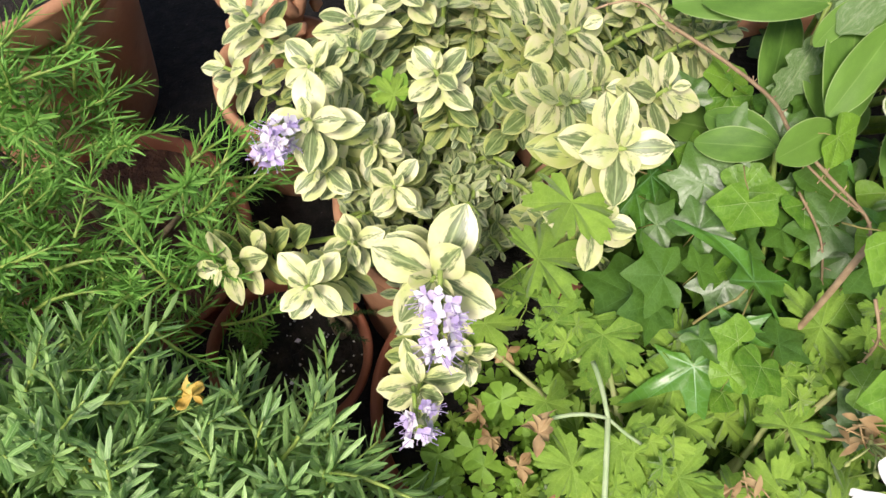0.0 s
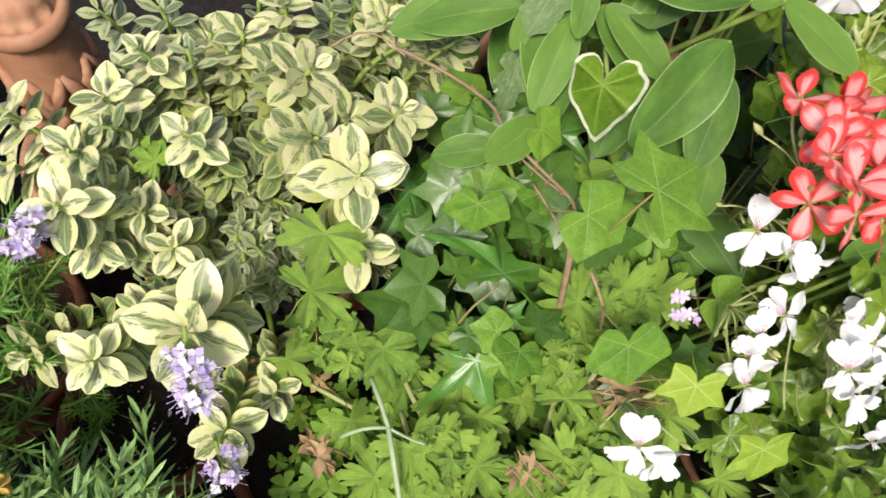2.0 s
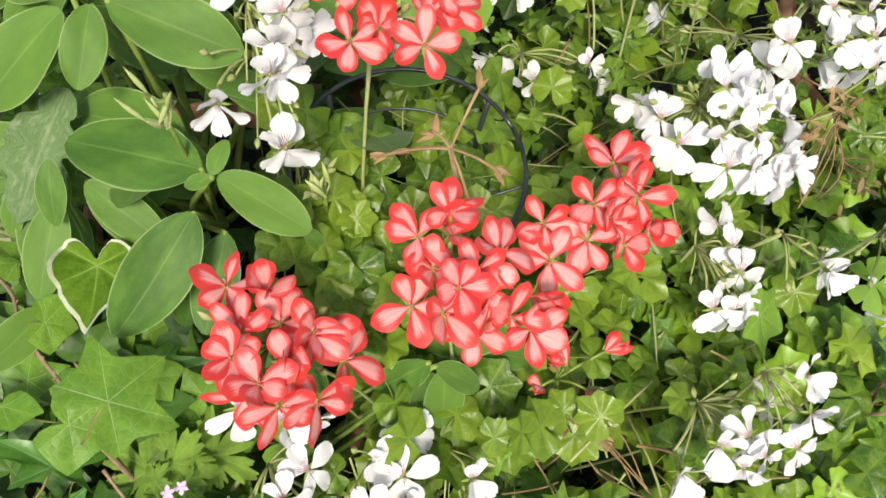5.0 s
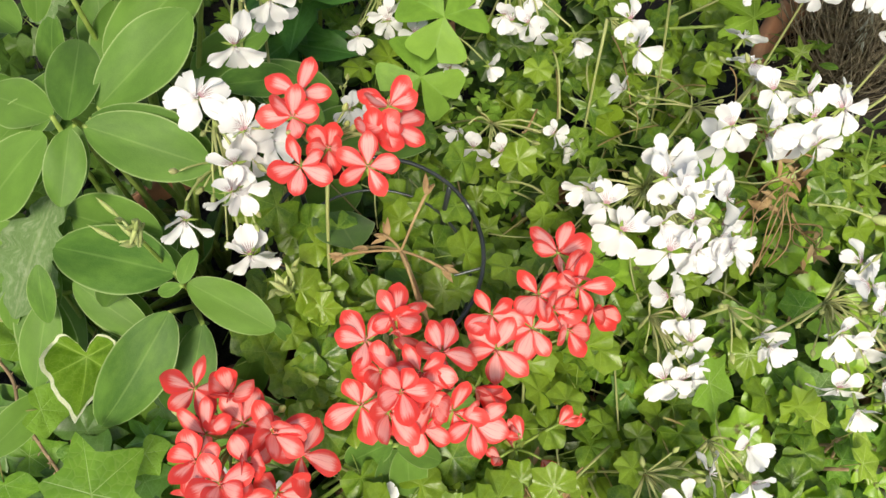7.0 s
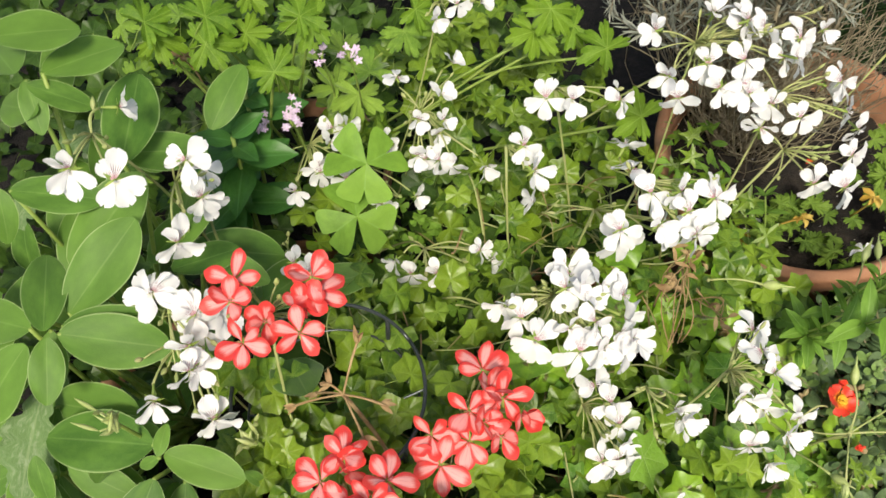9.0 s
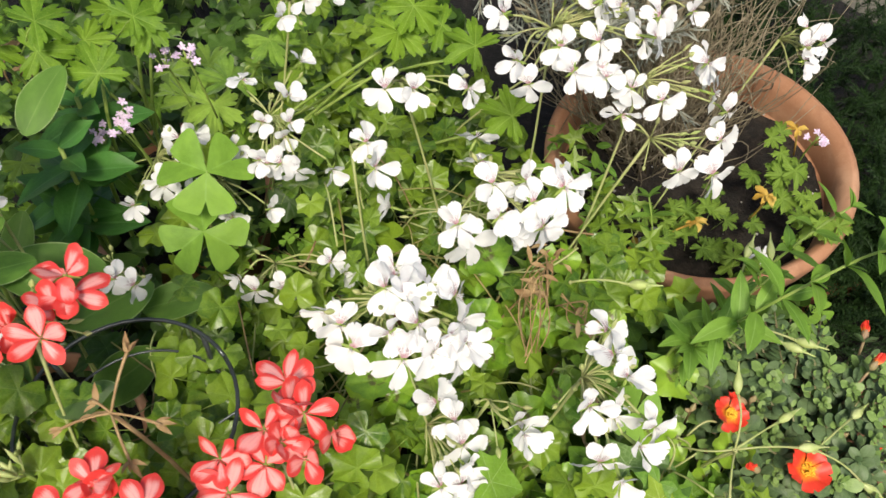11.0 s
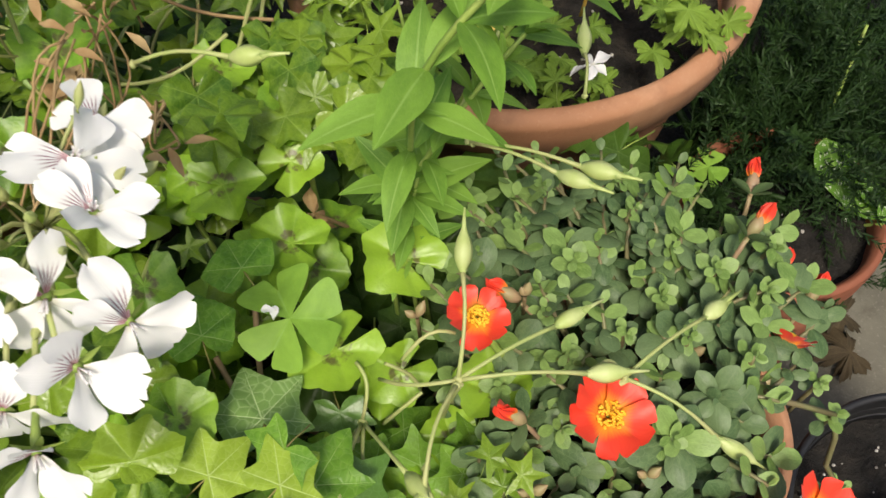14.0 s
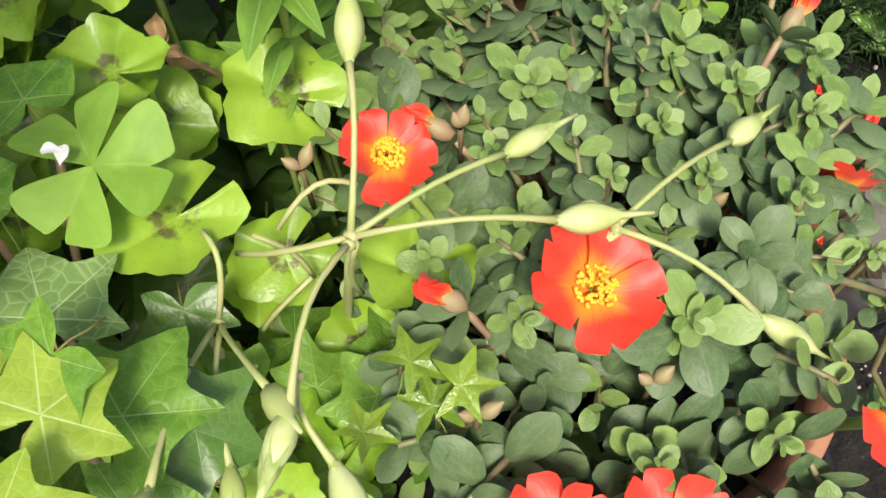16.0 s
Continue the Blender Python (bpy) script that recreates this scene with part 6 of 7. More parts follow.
def flower_meshes(name, mats, count, length, width, cup, back=0.0, notch=0.1, fan=(68, 112, 206, 270, 334), top_width=0.9):
    """Five petals, two that stand above and three that hang below, with sepals and a short throat."""
    out = []
    red_kind = "red" in name
    for i in range(count):
        g, r = Geo(), random.Random(f"{name}{i}")
        wild = 1.9 if red_kind else 1.35
        shape = oval(0.6, 0.68) if red_kind else lambda u: (0.13 + 0.87 * math.sin(min(1.5708, u * 2.1)) ** 1.3) * (1 if u < 0.7 else math.sqrt(max(0.03, 1 - ((u - 0.7) / 0.305) ** 2.3)))
        for k, ang in enumerate(fan):
            top = k < 2
            m = Matrix.Rotation(radians(ang - 90 + r.uniform(-9, 9) * wild), 4, "Z") @ Matrix.Translation((0, 0.0012, 0.0003 * k)) @ Matrix.Rotation(radians(cup - (back if top else 0.0) + r.uniform(-14, 14) * wild), 4, "X") @ Matrix.Rotation(radians(r.uniform(-15, 15) * wild), 4, "Y")
            bend = r.uniform(0.05, 0.28) if red_kind else r.uniform(0.0, 0.42)
            g.blade(m, length * r.uniform(0.9, 1.08) * (0.97 if top else 1.0), width * (top_width if top else 1.0) * r.uniform(0.88, 1.1), shape, -0.12 if red_kind else r.uniform(-0.12, 0.3), bend, 0.14 if red_kind else 0.22, 10, 6, 0 if top else 1, 0.0, r.uniform(-0.3, 0.3), notch * r.uniform(0.3, 1.6), r.uniform(0, 6))
        for k in range(5):
            m = Matrix.Rotation(radians(72 * k + 30), 4, "Z") @ Matrix.Translation((0, 0, -0.0012)) @ Matrix.Rotation(radians(r.uniform(-25, 10)), 4, "X")
            g.blade(m, length * 0.45, 0.16, oval(0.4, 0.9), 0.3, 0.1, 0, 4, 2, 2)
        g.tube([(0, 0, 0.0008), (0, 0, -0.004), (0.0005, 0, -0.012)], [0.0012, 0.0013, 0.0009], 6, 2)
        for k in range(5):
            g.tube([(0, 0, 0), (r.uniform(-0.002, 0.002), r.uniform(-0.002, 0.002), 0.005)], 0.0003, 4, 0)
        out.append(g.mesh(name, mats))
    return out


WHITE_FLOWER = flower_meshes("white_flower", ["white_streak", "white", "stem"], 14, 0.0164, 0.37, 20, 32)
WHITE_SHUT = flower_meshes("white_flower", ["white_streak", "white", "stem"], 6, 0.0158, 0.345, 52, 20)
RED_FLOWER = flower_meshes("red_flower", ["red", "red", "stem"], 9, 0.0185, 0.355, 26, 0.0, 0.03, (58, 122, 196, 270, 344), 0.92)
RED_SHUT = flower_meshes("red_flower", ["red", "red", "stem"], 5, 0.018, 0.37, 58, 0.0, 0.03, (58, 122, 196, 270, 344), 0.92)


def flower_head(plant, places, open_set, shut_set, r, root, low=0.03, size=1.0, toward=(0.0, -0.7, 0.22), shut=0.3, bulge=1.25, more=0.0):
    """One head: a stalk from the plant, a hub, a stem to each flower, and the flowers."""
    ps = [Vector(p) for p in places]
    mean = sum(ps, Vector()) / len(ps)
    ps += [r.choice(ps) + jitter(r, 0.011) for _ in range(round(len(ps) * more))]
    hub = mean - Vector(toward).normalized() * low - UP * 0.006
    g = Geo()
    g.tube(bow(root, hub, -0.01, 10, r, 0.03), [0.0011, 0.0011, 0.0011, 0.001, 0.001, 0.001, 0.001, 0.001, 0.001, 0.0014], 6)
    placed = []
    for p in ps:
        n = (p - hub).normalized() * bulge + Vector(toward) * 0.9 + jitter(r, 0.62)
        n.normalize()
        placed.append((p, n))
        g.tube(bow(hub, p - n * 0.011, 0.004, 6, r, 0.004), 0.0008, 5)
        for _ in range(2):
            e = hub + ((p - hub) * r.uniform(0.3, 0.7) + jitter(r, 0.014))
            g.tube(bow(hub, e, 0.003, 5), 0.0006, 4)
            g.egg(e, (e - hub).normalized() + UP * 0.3, r.uniform(0.006, 0.01), r.uniform(0.0012, 0.002), 0, 6, 5)
    head = part("flower_head", g.mesh("flower_head", ["stalk"]), plant)
    for p, n in placed:
        m = face(p, n, 0.0, size * r.uniform(0.9, 1.1))
        # two upper petals lean back
        m = m @ Matrix.Rotation(r.uniform(-0.45, 0.45), 4, "Z")
        part("flower", r.choice(shut_set if r.random() < shut else open_set), head, m)
    return head


def geranium(name, label, at, heads, sets, seed, size=1.0, full=(), **kw):
    plant = thing(name, at, label, "geranium")
    r = random.Random(seed)
    for places in heads:
        mean = sum((Vector(p) for p in places), Vector()) / len(places)
        root = Vector(at).lerp(Vector((mean.x, mean.y, at[2])), 0.35) + jitter(r, 0.01)
        # the heads over the large pot carry smaller flowers
        extra = {"more": 0.4} if places in full else {}
        flower_head(plant, places, sets[0], sets[1], r, root, size=size * (0.93 if mean.x > 0.74 and mean.y > 0.18 else 1.0), **{**kw, **extra})
    return plant


red = geranium("geranium", "geranium with striped red and pink flower heads", (0.43, 0.07, 0.18), [RED_A, RED_B, RED_C, RED_D], (RED_FLOWER, RED_SHUT), 71, 0.95, low=0.035, bulge=1.5, shut=0.34, toward=(0, -0.42, 0.75), more=0.15)
white_left = geranium("geranium", "white geranium with maroon-streaked petals", (0.41, 0.09, 0.18), [WHITE_A[:4], WHITE_A[4:11], WHITE_A[11:], WHITE_B[:3], WHITE_B[3:5], WHITE_E[:6], WHITE_E[6:]], (WHITE_FLOWER, WHITE_SHUT), 72, 0.95)
geranium("geranium", "white geranium growing through sage leaves", (0.4, 0.34, 0.19), [WHITE_C[:5], WHITE_C[5:], WHITE_D[:3], WHITE_D[3:6], WHITE_D[6:9], WHITE_D[9:]], (WHITE_FLOWER, WHITE_SHUT), 73, 0.95)
white_mid = geranium("geranium", "trailing white geranium in full flower", (0.64, 0.19, 0.18), [WHITE_F, WHITE_LONE, WHITE_G, WHITE_H, WHITE_I, WHITE_J[:3], WHITE_J[3:], WHITE_K, WHITE_L[:6], WHITE_L[6:], WHITE_Q, WHITE_R], (WHITE_FLOWER, WHITE_SHUT), 74, 0.98, (WHITE_K, WHITE_L[:6], WHITE_G))
white_back = geranium("geranium", "white geranium with small drooping flowers", (0.57, 0.5, 0.18), [WHITE_M, WHITE_N[:4], WHITE_N[4:], WHITE_O[:5], WHITE_O[5:], WHITE_P[:3], WHITE_P[3:]], (WHITE_FLOWER, WHITE_SHUT), 75, 0.78, (WHITE_M, WHITE_N[:4], WHITE_N[4:]), shut=0.4)

r = random.Random(81)
g = Geo()
hub = Vector(RED_BUDS[0]) - Vector((0, 0, 0.03))
g.tube(bow((0.44, 0.07, 0.18), hub, 0.02, 8, r, 0.01), 0.0018, 6)
for p in RED_BUDS:
    p = Vector(p)
    g.tube(bow(hub, p, 0.004, 5), 0.0009, 5)
    along = (p - hub).normalized() + jitter(r, 0.5)
    for k in range(4):
        g.blade(aim(p, along + jitter(r, 0.35), UP + jitter(r, 0.6)), r.uniform(0.011, 0.016), 0.26, oval(0.62, 0.7), -0.5, 0.2, 0.1, 6, 4, 1, 0, r.uniform(-0.6, 0.6))
    for k in range(3):
        g.blade(aim(p - UP * 0.003, (p - hub).normalized() + jitter(r, 0.6), UP), 0.009, 0.2, oval(0.4, 0.9), 0.3, 0.1, 0, 4, 2, 0)
part("flower_head", g.mesh("bud_cluster", ["stem", "red"]), red, None, "cluster of red buds about to open")

# leaves of the geraniums: upper ones first, then darker-coloured ones for the shade beneath
MID = [(0.3, -0.1), (0.5, -0.16), (0.7, -0.12), (0.72, 0.06), (0.78, 0.12), (0.8, 0.2), (0.76, 0.34), (0.6, 0.32), (0.46, 0.3), (0.36, 0.2), (0.3, 0.08)]
foliage(white_left, UNDER_LEAF + STAR_LEAF, [(0.3, -0.1), (0.5, -0.14), (0.56, 0.0), (0.5, 0.12), (0.36, 0.16), (0.31, 0.08)], 240, 0.2, 0.375, 0.011, 0.021, seed=5, tilt=0.7, limit=280)
foliage(red, UNDER_LEAF, [(0.36, 0.06), (0.52, 0.04), (0.56, 0.2), (0.5, 0.3), (0.37, 0.2)], 190, 0.24, 0.42, 0.013, 0.021, seed=6, tilt=0.55)
foliage(red, UNDER_LEAF, [(0.35, 0.13), (0.42, 0.13), (0.415, 0.25), (0.37, 0.28), (0.345, 0.2)], 70, 0.39, 0.455, 0.013, 0.02, seed=16, tilt=0.5)
foliage(white_mid, UNDER_LEAF + STAR_LEAF, [(0.5, -0.08), (0.63, -0.08), (0.67, 0.08), (0.77, 0.15), (0.79, 0.3), (0.66, 0.4), (0.54, 0.3), (0.52, 0.1)], 280, 0.2, 0.375, 0.011, 0.021, seed=7, tilt=0.7, limit=300)
foliage(white_mid, ZONAL_LEAF, [(0.66, 0.09), (0.74, 0.07), (0.79, 0.1), (0.78, 0.16), (0.72, 0.2), (0.64, 0.2)], 34, 0.25, 0.315, 0.014, 0.021, seed=8, tilt=0.6)
foliage(white_mid, LANCE_LEAF + STAR_LEAF, [(0.79, 0.19), (0.83, 0.14), (0.85, 0.2), (0.885, 0.27), (0.85, 0.31), (0.79, 0.26)], 84, 0.27, 0.34, 0.012, 0.021, seed=41, tilt=0.7)
foliage(white_mid, UNDER_LEAF + STAR_LEAF, [(0.73, 0.16), (0.79, 0.11), (0.815, 0.1), (0.82, 0.14), (0.78, 0.2)], 34, 0.3, 0.35, 0.012, 0.019, seed=42, tilt=0.6)
foliage(white_back, UNDER_LEAF + STAR_LEAF, [(0.46, 0.3), (0.7, 0.32), (0.84, 0.3), (0.86, 0.42), (0.8, 0.6), (0.6, 0.56), (0.5, 0.42)], 260, 0.2, 0.335, 0.013, 0.022, seed=9, tilt=0.6, limit=300)

foliage(white_mid, ZONAL_LEAF + UNDER_LEAF + UNDER_LEAF, [(0.53, -0.05), (0.63, -0.06), (0.67, 0.06), (0.62, 0.14), (0.54, 0.1)], 60, 0.3, 0.36, 0.014, 0.021, seed=18, tilt=0.5)

shade = thing("undergrowth", (0.5, 0.2, 0.0), "mass of small leaves beneath the flowers, coloured dark as if shaded", "foliage", kind="stuff")
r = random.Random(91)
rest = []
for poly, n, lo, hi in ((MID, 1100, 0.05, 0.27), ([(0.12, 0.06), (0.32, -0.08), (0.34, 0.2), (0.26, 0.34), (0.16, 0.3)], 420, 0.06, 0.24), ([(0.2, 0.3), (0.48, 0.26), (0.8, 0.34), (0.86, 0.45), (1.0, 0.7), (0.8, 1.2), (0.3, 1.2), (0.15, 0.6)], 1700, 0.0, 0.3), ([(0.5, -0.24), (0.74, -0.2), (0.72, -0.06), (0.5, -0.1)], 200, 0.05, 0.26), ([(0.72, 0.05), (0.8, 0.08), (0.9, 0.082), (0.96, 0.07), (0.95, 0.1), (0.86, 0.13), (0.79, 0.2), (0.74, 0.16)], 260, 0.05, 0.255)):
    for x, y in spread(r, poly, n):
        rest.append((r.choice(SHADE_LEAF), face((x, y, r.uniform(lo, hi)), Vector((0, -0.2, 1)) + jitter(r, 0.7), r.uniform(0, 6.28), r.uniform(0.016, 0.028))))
part("leaves", joined("shade_leaves", rest, ["under_shaded", "stem"]), shade, kind="stuff")

# thin stalks that cross above the leaves
tangle = thing("stalk_tangle", (0.5, 0.15, 0.2), "thin tangled green and tan stalks among the geraniums", "stalks", kind="stuff")
for mat, n in (("stalk", 130), ("leaf_stalk", 90), ("dry", 45)):
    g = Geo()
    for x, y in spread(r, [(0.34, -0.06), (0.5, -0.08), (0.6, 0.0), (0.64, 0.08), (0.76, 0.16), (0.76, 0.34), (0.46, 0.3), (0.34, 0.18)], n):
        z = r.uniform(0.26, 0.37)
        d = Vector((r.uniform(-1, 1), r.uniform(-1, 1), r.uniform(-0.2, 0.7))).normalized()
        g.tube(bow((x, y, z), Vector((x, y, z)) + d * r.uniform(0.03, 0.085), r.uniform(-0.004, 0.01), 7, r, 0.006), r.uniform(0.0005, 0.001), 5)
    part("stalks", g.mesh("stalks", [mat]), tangle, kind="stuff")

# round leaves with a dark zone
zonal = thing("geranium", (0.74, 0.08, 0.05), "young geranium with glossy leaves marked by a dark zone", "geranium")
for i, (x, y, z, *wide) in enumerate(ZONAL_A + ZONAL_B):
    part("leaf", r.choice(ZONAL_LEAF), zonal, face((x, y, z), Vector((0, -0.2, 1)) + jitter(r, 0.2 if wide else 0.4), r.uniform(0, 6.28), wide[0] if wide else r.uniform(0.017, 0.024)))
    if i % 3 == 0:
        stem_part(zonal, bow((0.74 + r.uniform(-0.02, 0.02), 0.08, 0.04), (x, y - 0.008, z - 0.015), 0.02, 8, r, 0.02), 0.0018, 0.0014, "stem")
foliage(zonal, ZONAL_LEAF + IVY_LEAF, [(0.68, -0.06), (0.74, -0.07), (0.755, 0.0), (0.74, 0.04), (0.69, 0.04)], 44, 0.245, 0.298, 0.012, 0.019, seed=43, tilt=0.5)
for x, y, z in STARS:
    part("leaf", r.choice(STAR_LEAF), zonal, face((x, y, z), Vector((0, -0.25, 1)) + jitter(r, 0.2), r.uniform(0, 6.28), 0.0105))

# ---- back: bright lobed leaves, dark glossy plant, clover, pink florets ----
BRIGHT = [
    (0.515, 0.571, 0.45), (0.505, 0.562, 0.43), (0.579, 0.514, 0.46), (0.531, 0.472, 0.46),
    (0.588, 0.512, 0.45), (0.543, 0.563, 0.42), (0.47, 0.607, 0.44), (0.473, 0.604, 0.42),
    (0.69, 0.531, 0.36), (0.61, 0.489, 0.36), (0.634, 0.507, 0.36), (0.6, 0.516, 0.35),
    (0.769, 0.428, 0.4), (0.705, 0.533, 0.38), (0.786, 0.427, 0.42), (0.804, 0.412, 0.4),
    (0.811, 0.373, 0.4), (0.798, 0.305, 0.38),
]
DARKLEAF = [
    (0.48, 0.473, 0.41), (0.511, 0.505, 0.42), (0.466, 0.473, 0.35), (0.461, 0.491, 0.36),
]
OXALIS = [
    (0.713, 0.059, 0.342), (0.562, 0.39, 0.4), (0.54, 0.38, 0.35), (0.078, 0.132, 0.2),
    (0.062, 0.105, 0.17), (0.039, 0.103, 0.16), (0.069, 0.093, 0.17), (-0.003, 0.294, 0.33),
    (1.034, -0.005, 0.17), (0.807, 0.094, 0.3), (0.928, 0.046, 0.25), (0.969, 0.056, 0.22),
    (0.722, 0.117, 0.3),
]
PINK = [
    (0.524, 0.445, 0.43), (0.595, 0.464, 0.45), (0.531, 0.459, 0.43), (0.256, 0.097, 0.432),
    (1.027, 0.155, 0.33), (0.585, 0.5, 0.42), (0.513, 0.486, 0.39),
]

back = thing("geranium", (0.56, 0.56, 0.18), "geranium with bright yellow-green lobed leaves", "geranium")
for i, (x, y, z) in enumerate(BRIGHT):
    part("leaf", r.choice(BRIGHT_LEAF if i not in (8, 9, 10, 11) else SCENT_LEAF), back, face((x, y, z), Vector((0, -0.45, 1)) + jitter(r, 0.25), r.uniform(0, 6.28), r.uniform(0.026, 0.034)))
    stem_part(back, bow((0.56 + r.uniform(-0.02, 0.02), 0.56, 0.17), (x, y + 0.01, z - 0.02), 0.01, 8, r, 0.02), 0.0018, 0.0014, "stem")
foliage(back, BRIGHT_LEAF + SCENT_LEAF, [(0.42, 0.5), (0.7, 0.46), (0.78, 0.56), (0.7, 0.75), (0.42, 0.8), (0.36, 0.62)], 32, 0.16, 0.34, 0.02, 0.03, seed=12)

dark = thing("dark_leaf_plant", (0.48, 0.48, 0.0), "dark green plant with pointed glossy leaves", "shrub")
for x, y, z in DARKLEAF:
    stem_part(dark, bow((0.48, 0.48, GROUND), (x, y, z), 0.0, 8, r, 0.01), 0.0024, 0.0018, "stem")
    for k in range(9):
        a = k * 2.4 + r.uniform(-0.2, 0.2)
        d = Vector((math.cos(a), math.sin(a), 0.5 if k < 3 else 0.05))
        part("leaf", r.choice(GLOSSY_LEAF), dark, aim((x, y, z - 0.006 * k), d, UP + jitter(r, 0.2), r.uniform(0.044, 0.056) * (0.7 if k < 3 else 1)))

clover = []
for i, (x, y, z) in enumerate(OXALIS):
    s = 0.0195 if i == 0 else 0.034 if i < 3 else r.uniform(0.011, 0.015)
    c = thing("clover", (x, y, z), "bright green clover leaf of three heart-shaped leaflets", "clover", "clover leaves")
    m = face((x, y, z), Vector((0, -0.3, 1)) + jitter(r, 0.15), radians(-85) if i == 0 else r.uniform(0, 6.28), s)
    for k in range(3):
        part("leaflet", r.choice(LEAFLET), c, m @ Matrix.Rotation(radians(120 * k + r.uniform(-8, 8)), 4, "Z") @ Matrix.Rotation(radians(r.uniform(-22, 6)), 4, "X"))
    part("stalk", CLOVER_STALK, c, m)
patch = thing("clover_patch", (0.12, 0.12, 0.09), "low patch of small clover leaves in the pot", "clover", kind="stuff")
rest = [(r.choice(CLOVER), face((x, y, r.uniform(0.11, 0.15)), UP + jitter(r, 0.4), r.uniform(0, 6.28), r.uniform(0.006, 0.011))) for x, y in spread(r, [(0.02, 0.08), (0.05, 0.05), (0.14, 0.05), (0.2, 0.12), (0.16, 0.2), (0.05, 0.19)], 130)]
rest += [(r.choice(CLOVER), face((x, y, r.uniform(0.2, 0.27)), UP + jitter(r, 0.4), r.uniform(0, 6.28), r.uniform(0.007, 0.011))) for x, y in spread(r, [(0.5, 0.3), (0.64, 0.28), (0.66, 0.42), (0.52, 0.42)], 60)]
part("leaves", joined("clover_leaves", rest, ["oxalis", "stem"]), patch, kind="stuff")

for i, (x, y, z) in enumerate(PINK):
    f = thing("pink_flower_sprig", (x, y, z - 0.03), "thin sprig of tiny lilac-pink florets", "flower", "pink sprigs")
    g = Geo()
    g.tube(bow((x + 0.01, y + 0.01, z - 0.09), (x, y, z), 0.0, 6, r, 0.006), 0.0009, 5, 1)
    part("stem", g.mesh("stem", ["pink", "stem"]), f)
    for k in range(7):
        g = Geo()
        p = Vector((x, y, z)) + jitter(r, 0.008)
        m = face(p, Vector((0, -0.4, 1)) + jitter(r, 0.5), r.uniform(0, 6))
        for q in range(5):
            g.blade(m @ Matrix.Rotation(q * 1.2566, 4, "Z") @ Matrix.Rotation(0.3, 4, "X"), r.uniform(0.003, 0.0046), 0.3, oval(0.6, 0.7), 0.2, 0.1, 0, 3, 2, 0)
        g.tube([(x, y, z - 0.012), p], 0.0004, 4, 1)
        part("floret", g.mesh("floret", ["pink", "stem"]), f)

# ---- purslane ----
PORT_FLOWERS = [
    (0.784, -0.04, 0.328), (0.771, 0.02, 0.33), (0.741, -0.074, 0.31), (0.761, -0.089, 0.31),
    (0.822, -0.108, 0.31), (0.87, -0.058, 0.302),
]
PORT_BUDS = [
    (0.758, -0.018, 0.326), (0.892, -0.016, 0.323), (0.924, -0.023, 0.262), (0.79, 0.025, 0.322),
    (0.93, -0.041, 0.255), (0.878, -0.058, 0.255), (0.924, 0.008, 0.3),
]

PORT_CLOSED = [
    (0.748, -0.04, 0.306), (0.787, -0.062, 0.304), (0.836, -0.037, 0.304), (0.756, 0.04, 0.318), (0.794, 0.018, 0.324),
]

port = thing("purslane", (0.815, -0.035, 0.25), "fleshy grey-green purslane with scarlet flowers", "succulent")
r = random.Random(101)
PORT_AREA = [(0.72, -0.16), (0.765, -0.16), (0.805, -0.115), (0.832, -0.09), (0.865, -0.076), (0.9, -0.056), (0.922, -0.02), (0.91, 0.035), (0.89, 0.066), (0.86, 0.095), (0.825, 0.1), (0.765, 0.06), (0.74, -0.0), (0.715, -0.06)]


def purslane_shoot(tip, base, leaves, size):
    fresh = r.random() < 0.75
    tip, base = Vector(tip), Vector(base)
    pts = bow(base, tip, 0.012, 9, r, 0.008)
    g = Geo()
    g.tube(pts, [0.0012, 0.0012, 0.0011, 0.0011, 0.001, 0.001, 0.0009, 0.0008, 0.0008], 6)
    stem = part("shoot", g.mesh("shoot", ["port_stem"]), port)
    d_end = ((tip - pts[-3]).normalized() * 0.5 + UP * 1.0 + Vector((-0.15, -0.35, 0)) + jitter(r, 0.42)).normalized()
    for k in range(leaves):
        back = k / leaves
        x = (1 - 0.62 * back ** 1.1) * 7.99
        j = int(x)
        q = pts[j].lerp(pts[j + 1], x - j)
        a = d_end.orthogonal().normalized()
        th = k * 2.4 + r.uniform(-0.3, 0.3)
        w = a * math.cos(th) + d_end.cross(a) * math.sin(th)
        open_up = min(4.0, 0.9 + k * 0.6)
        s = size * min(1.0, 0.5 + 0.11 * k) * r.uniform(0.85, 1.2)
        part("leaf", r.choice(PORT_YOUNG if k < 4 and fresh else PORT_LEAF), stem, aim(q, d_end + w * open_up, d_end, s))


for x, y in spread(r, PORT_AREA, 118, 0.0108):
    edge = math.hypot(x - 0.815, y + 0.035)
    z = 0.318 - 0.22 * edge ** 1.1 + r.uniform(-0.016, 0.006)
    purslane_shoot((x, y, z), Vector((0.815, -0.035, 0.255)).lerp(Vector((x, y, z - 0.03)), 0.5), r.randint(8, 10), r.uniform(0.0105, 0.018))
for x, y in spread(r, PORT_AREA, 38, 0.016):
    purslane_shoot((x, y, r.uniform(0.24, 0.272) - 0.25 * math.hypot(x - 0.815, y + 0.035)), (0.815 + (x - 0.815) * 0.6, -0.035 + (y + 0.035) * 0.6, 0.235), 6, r.uniform(0.014, 0.019))


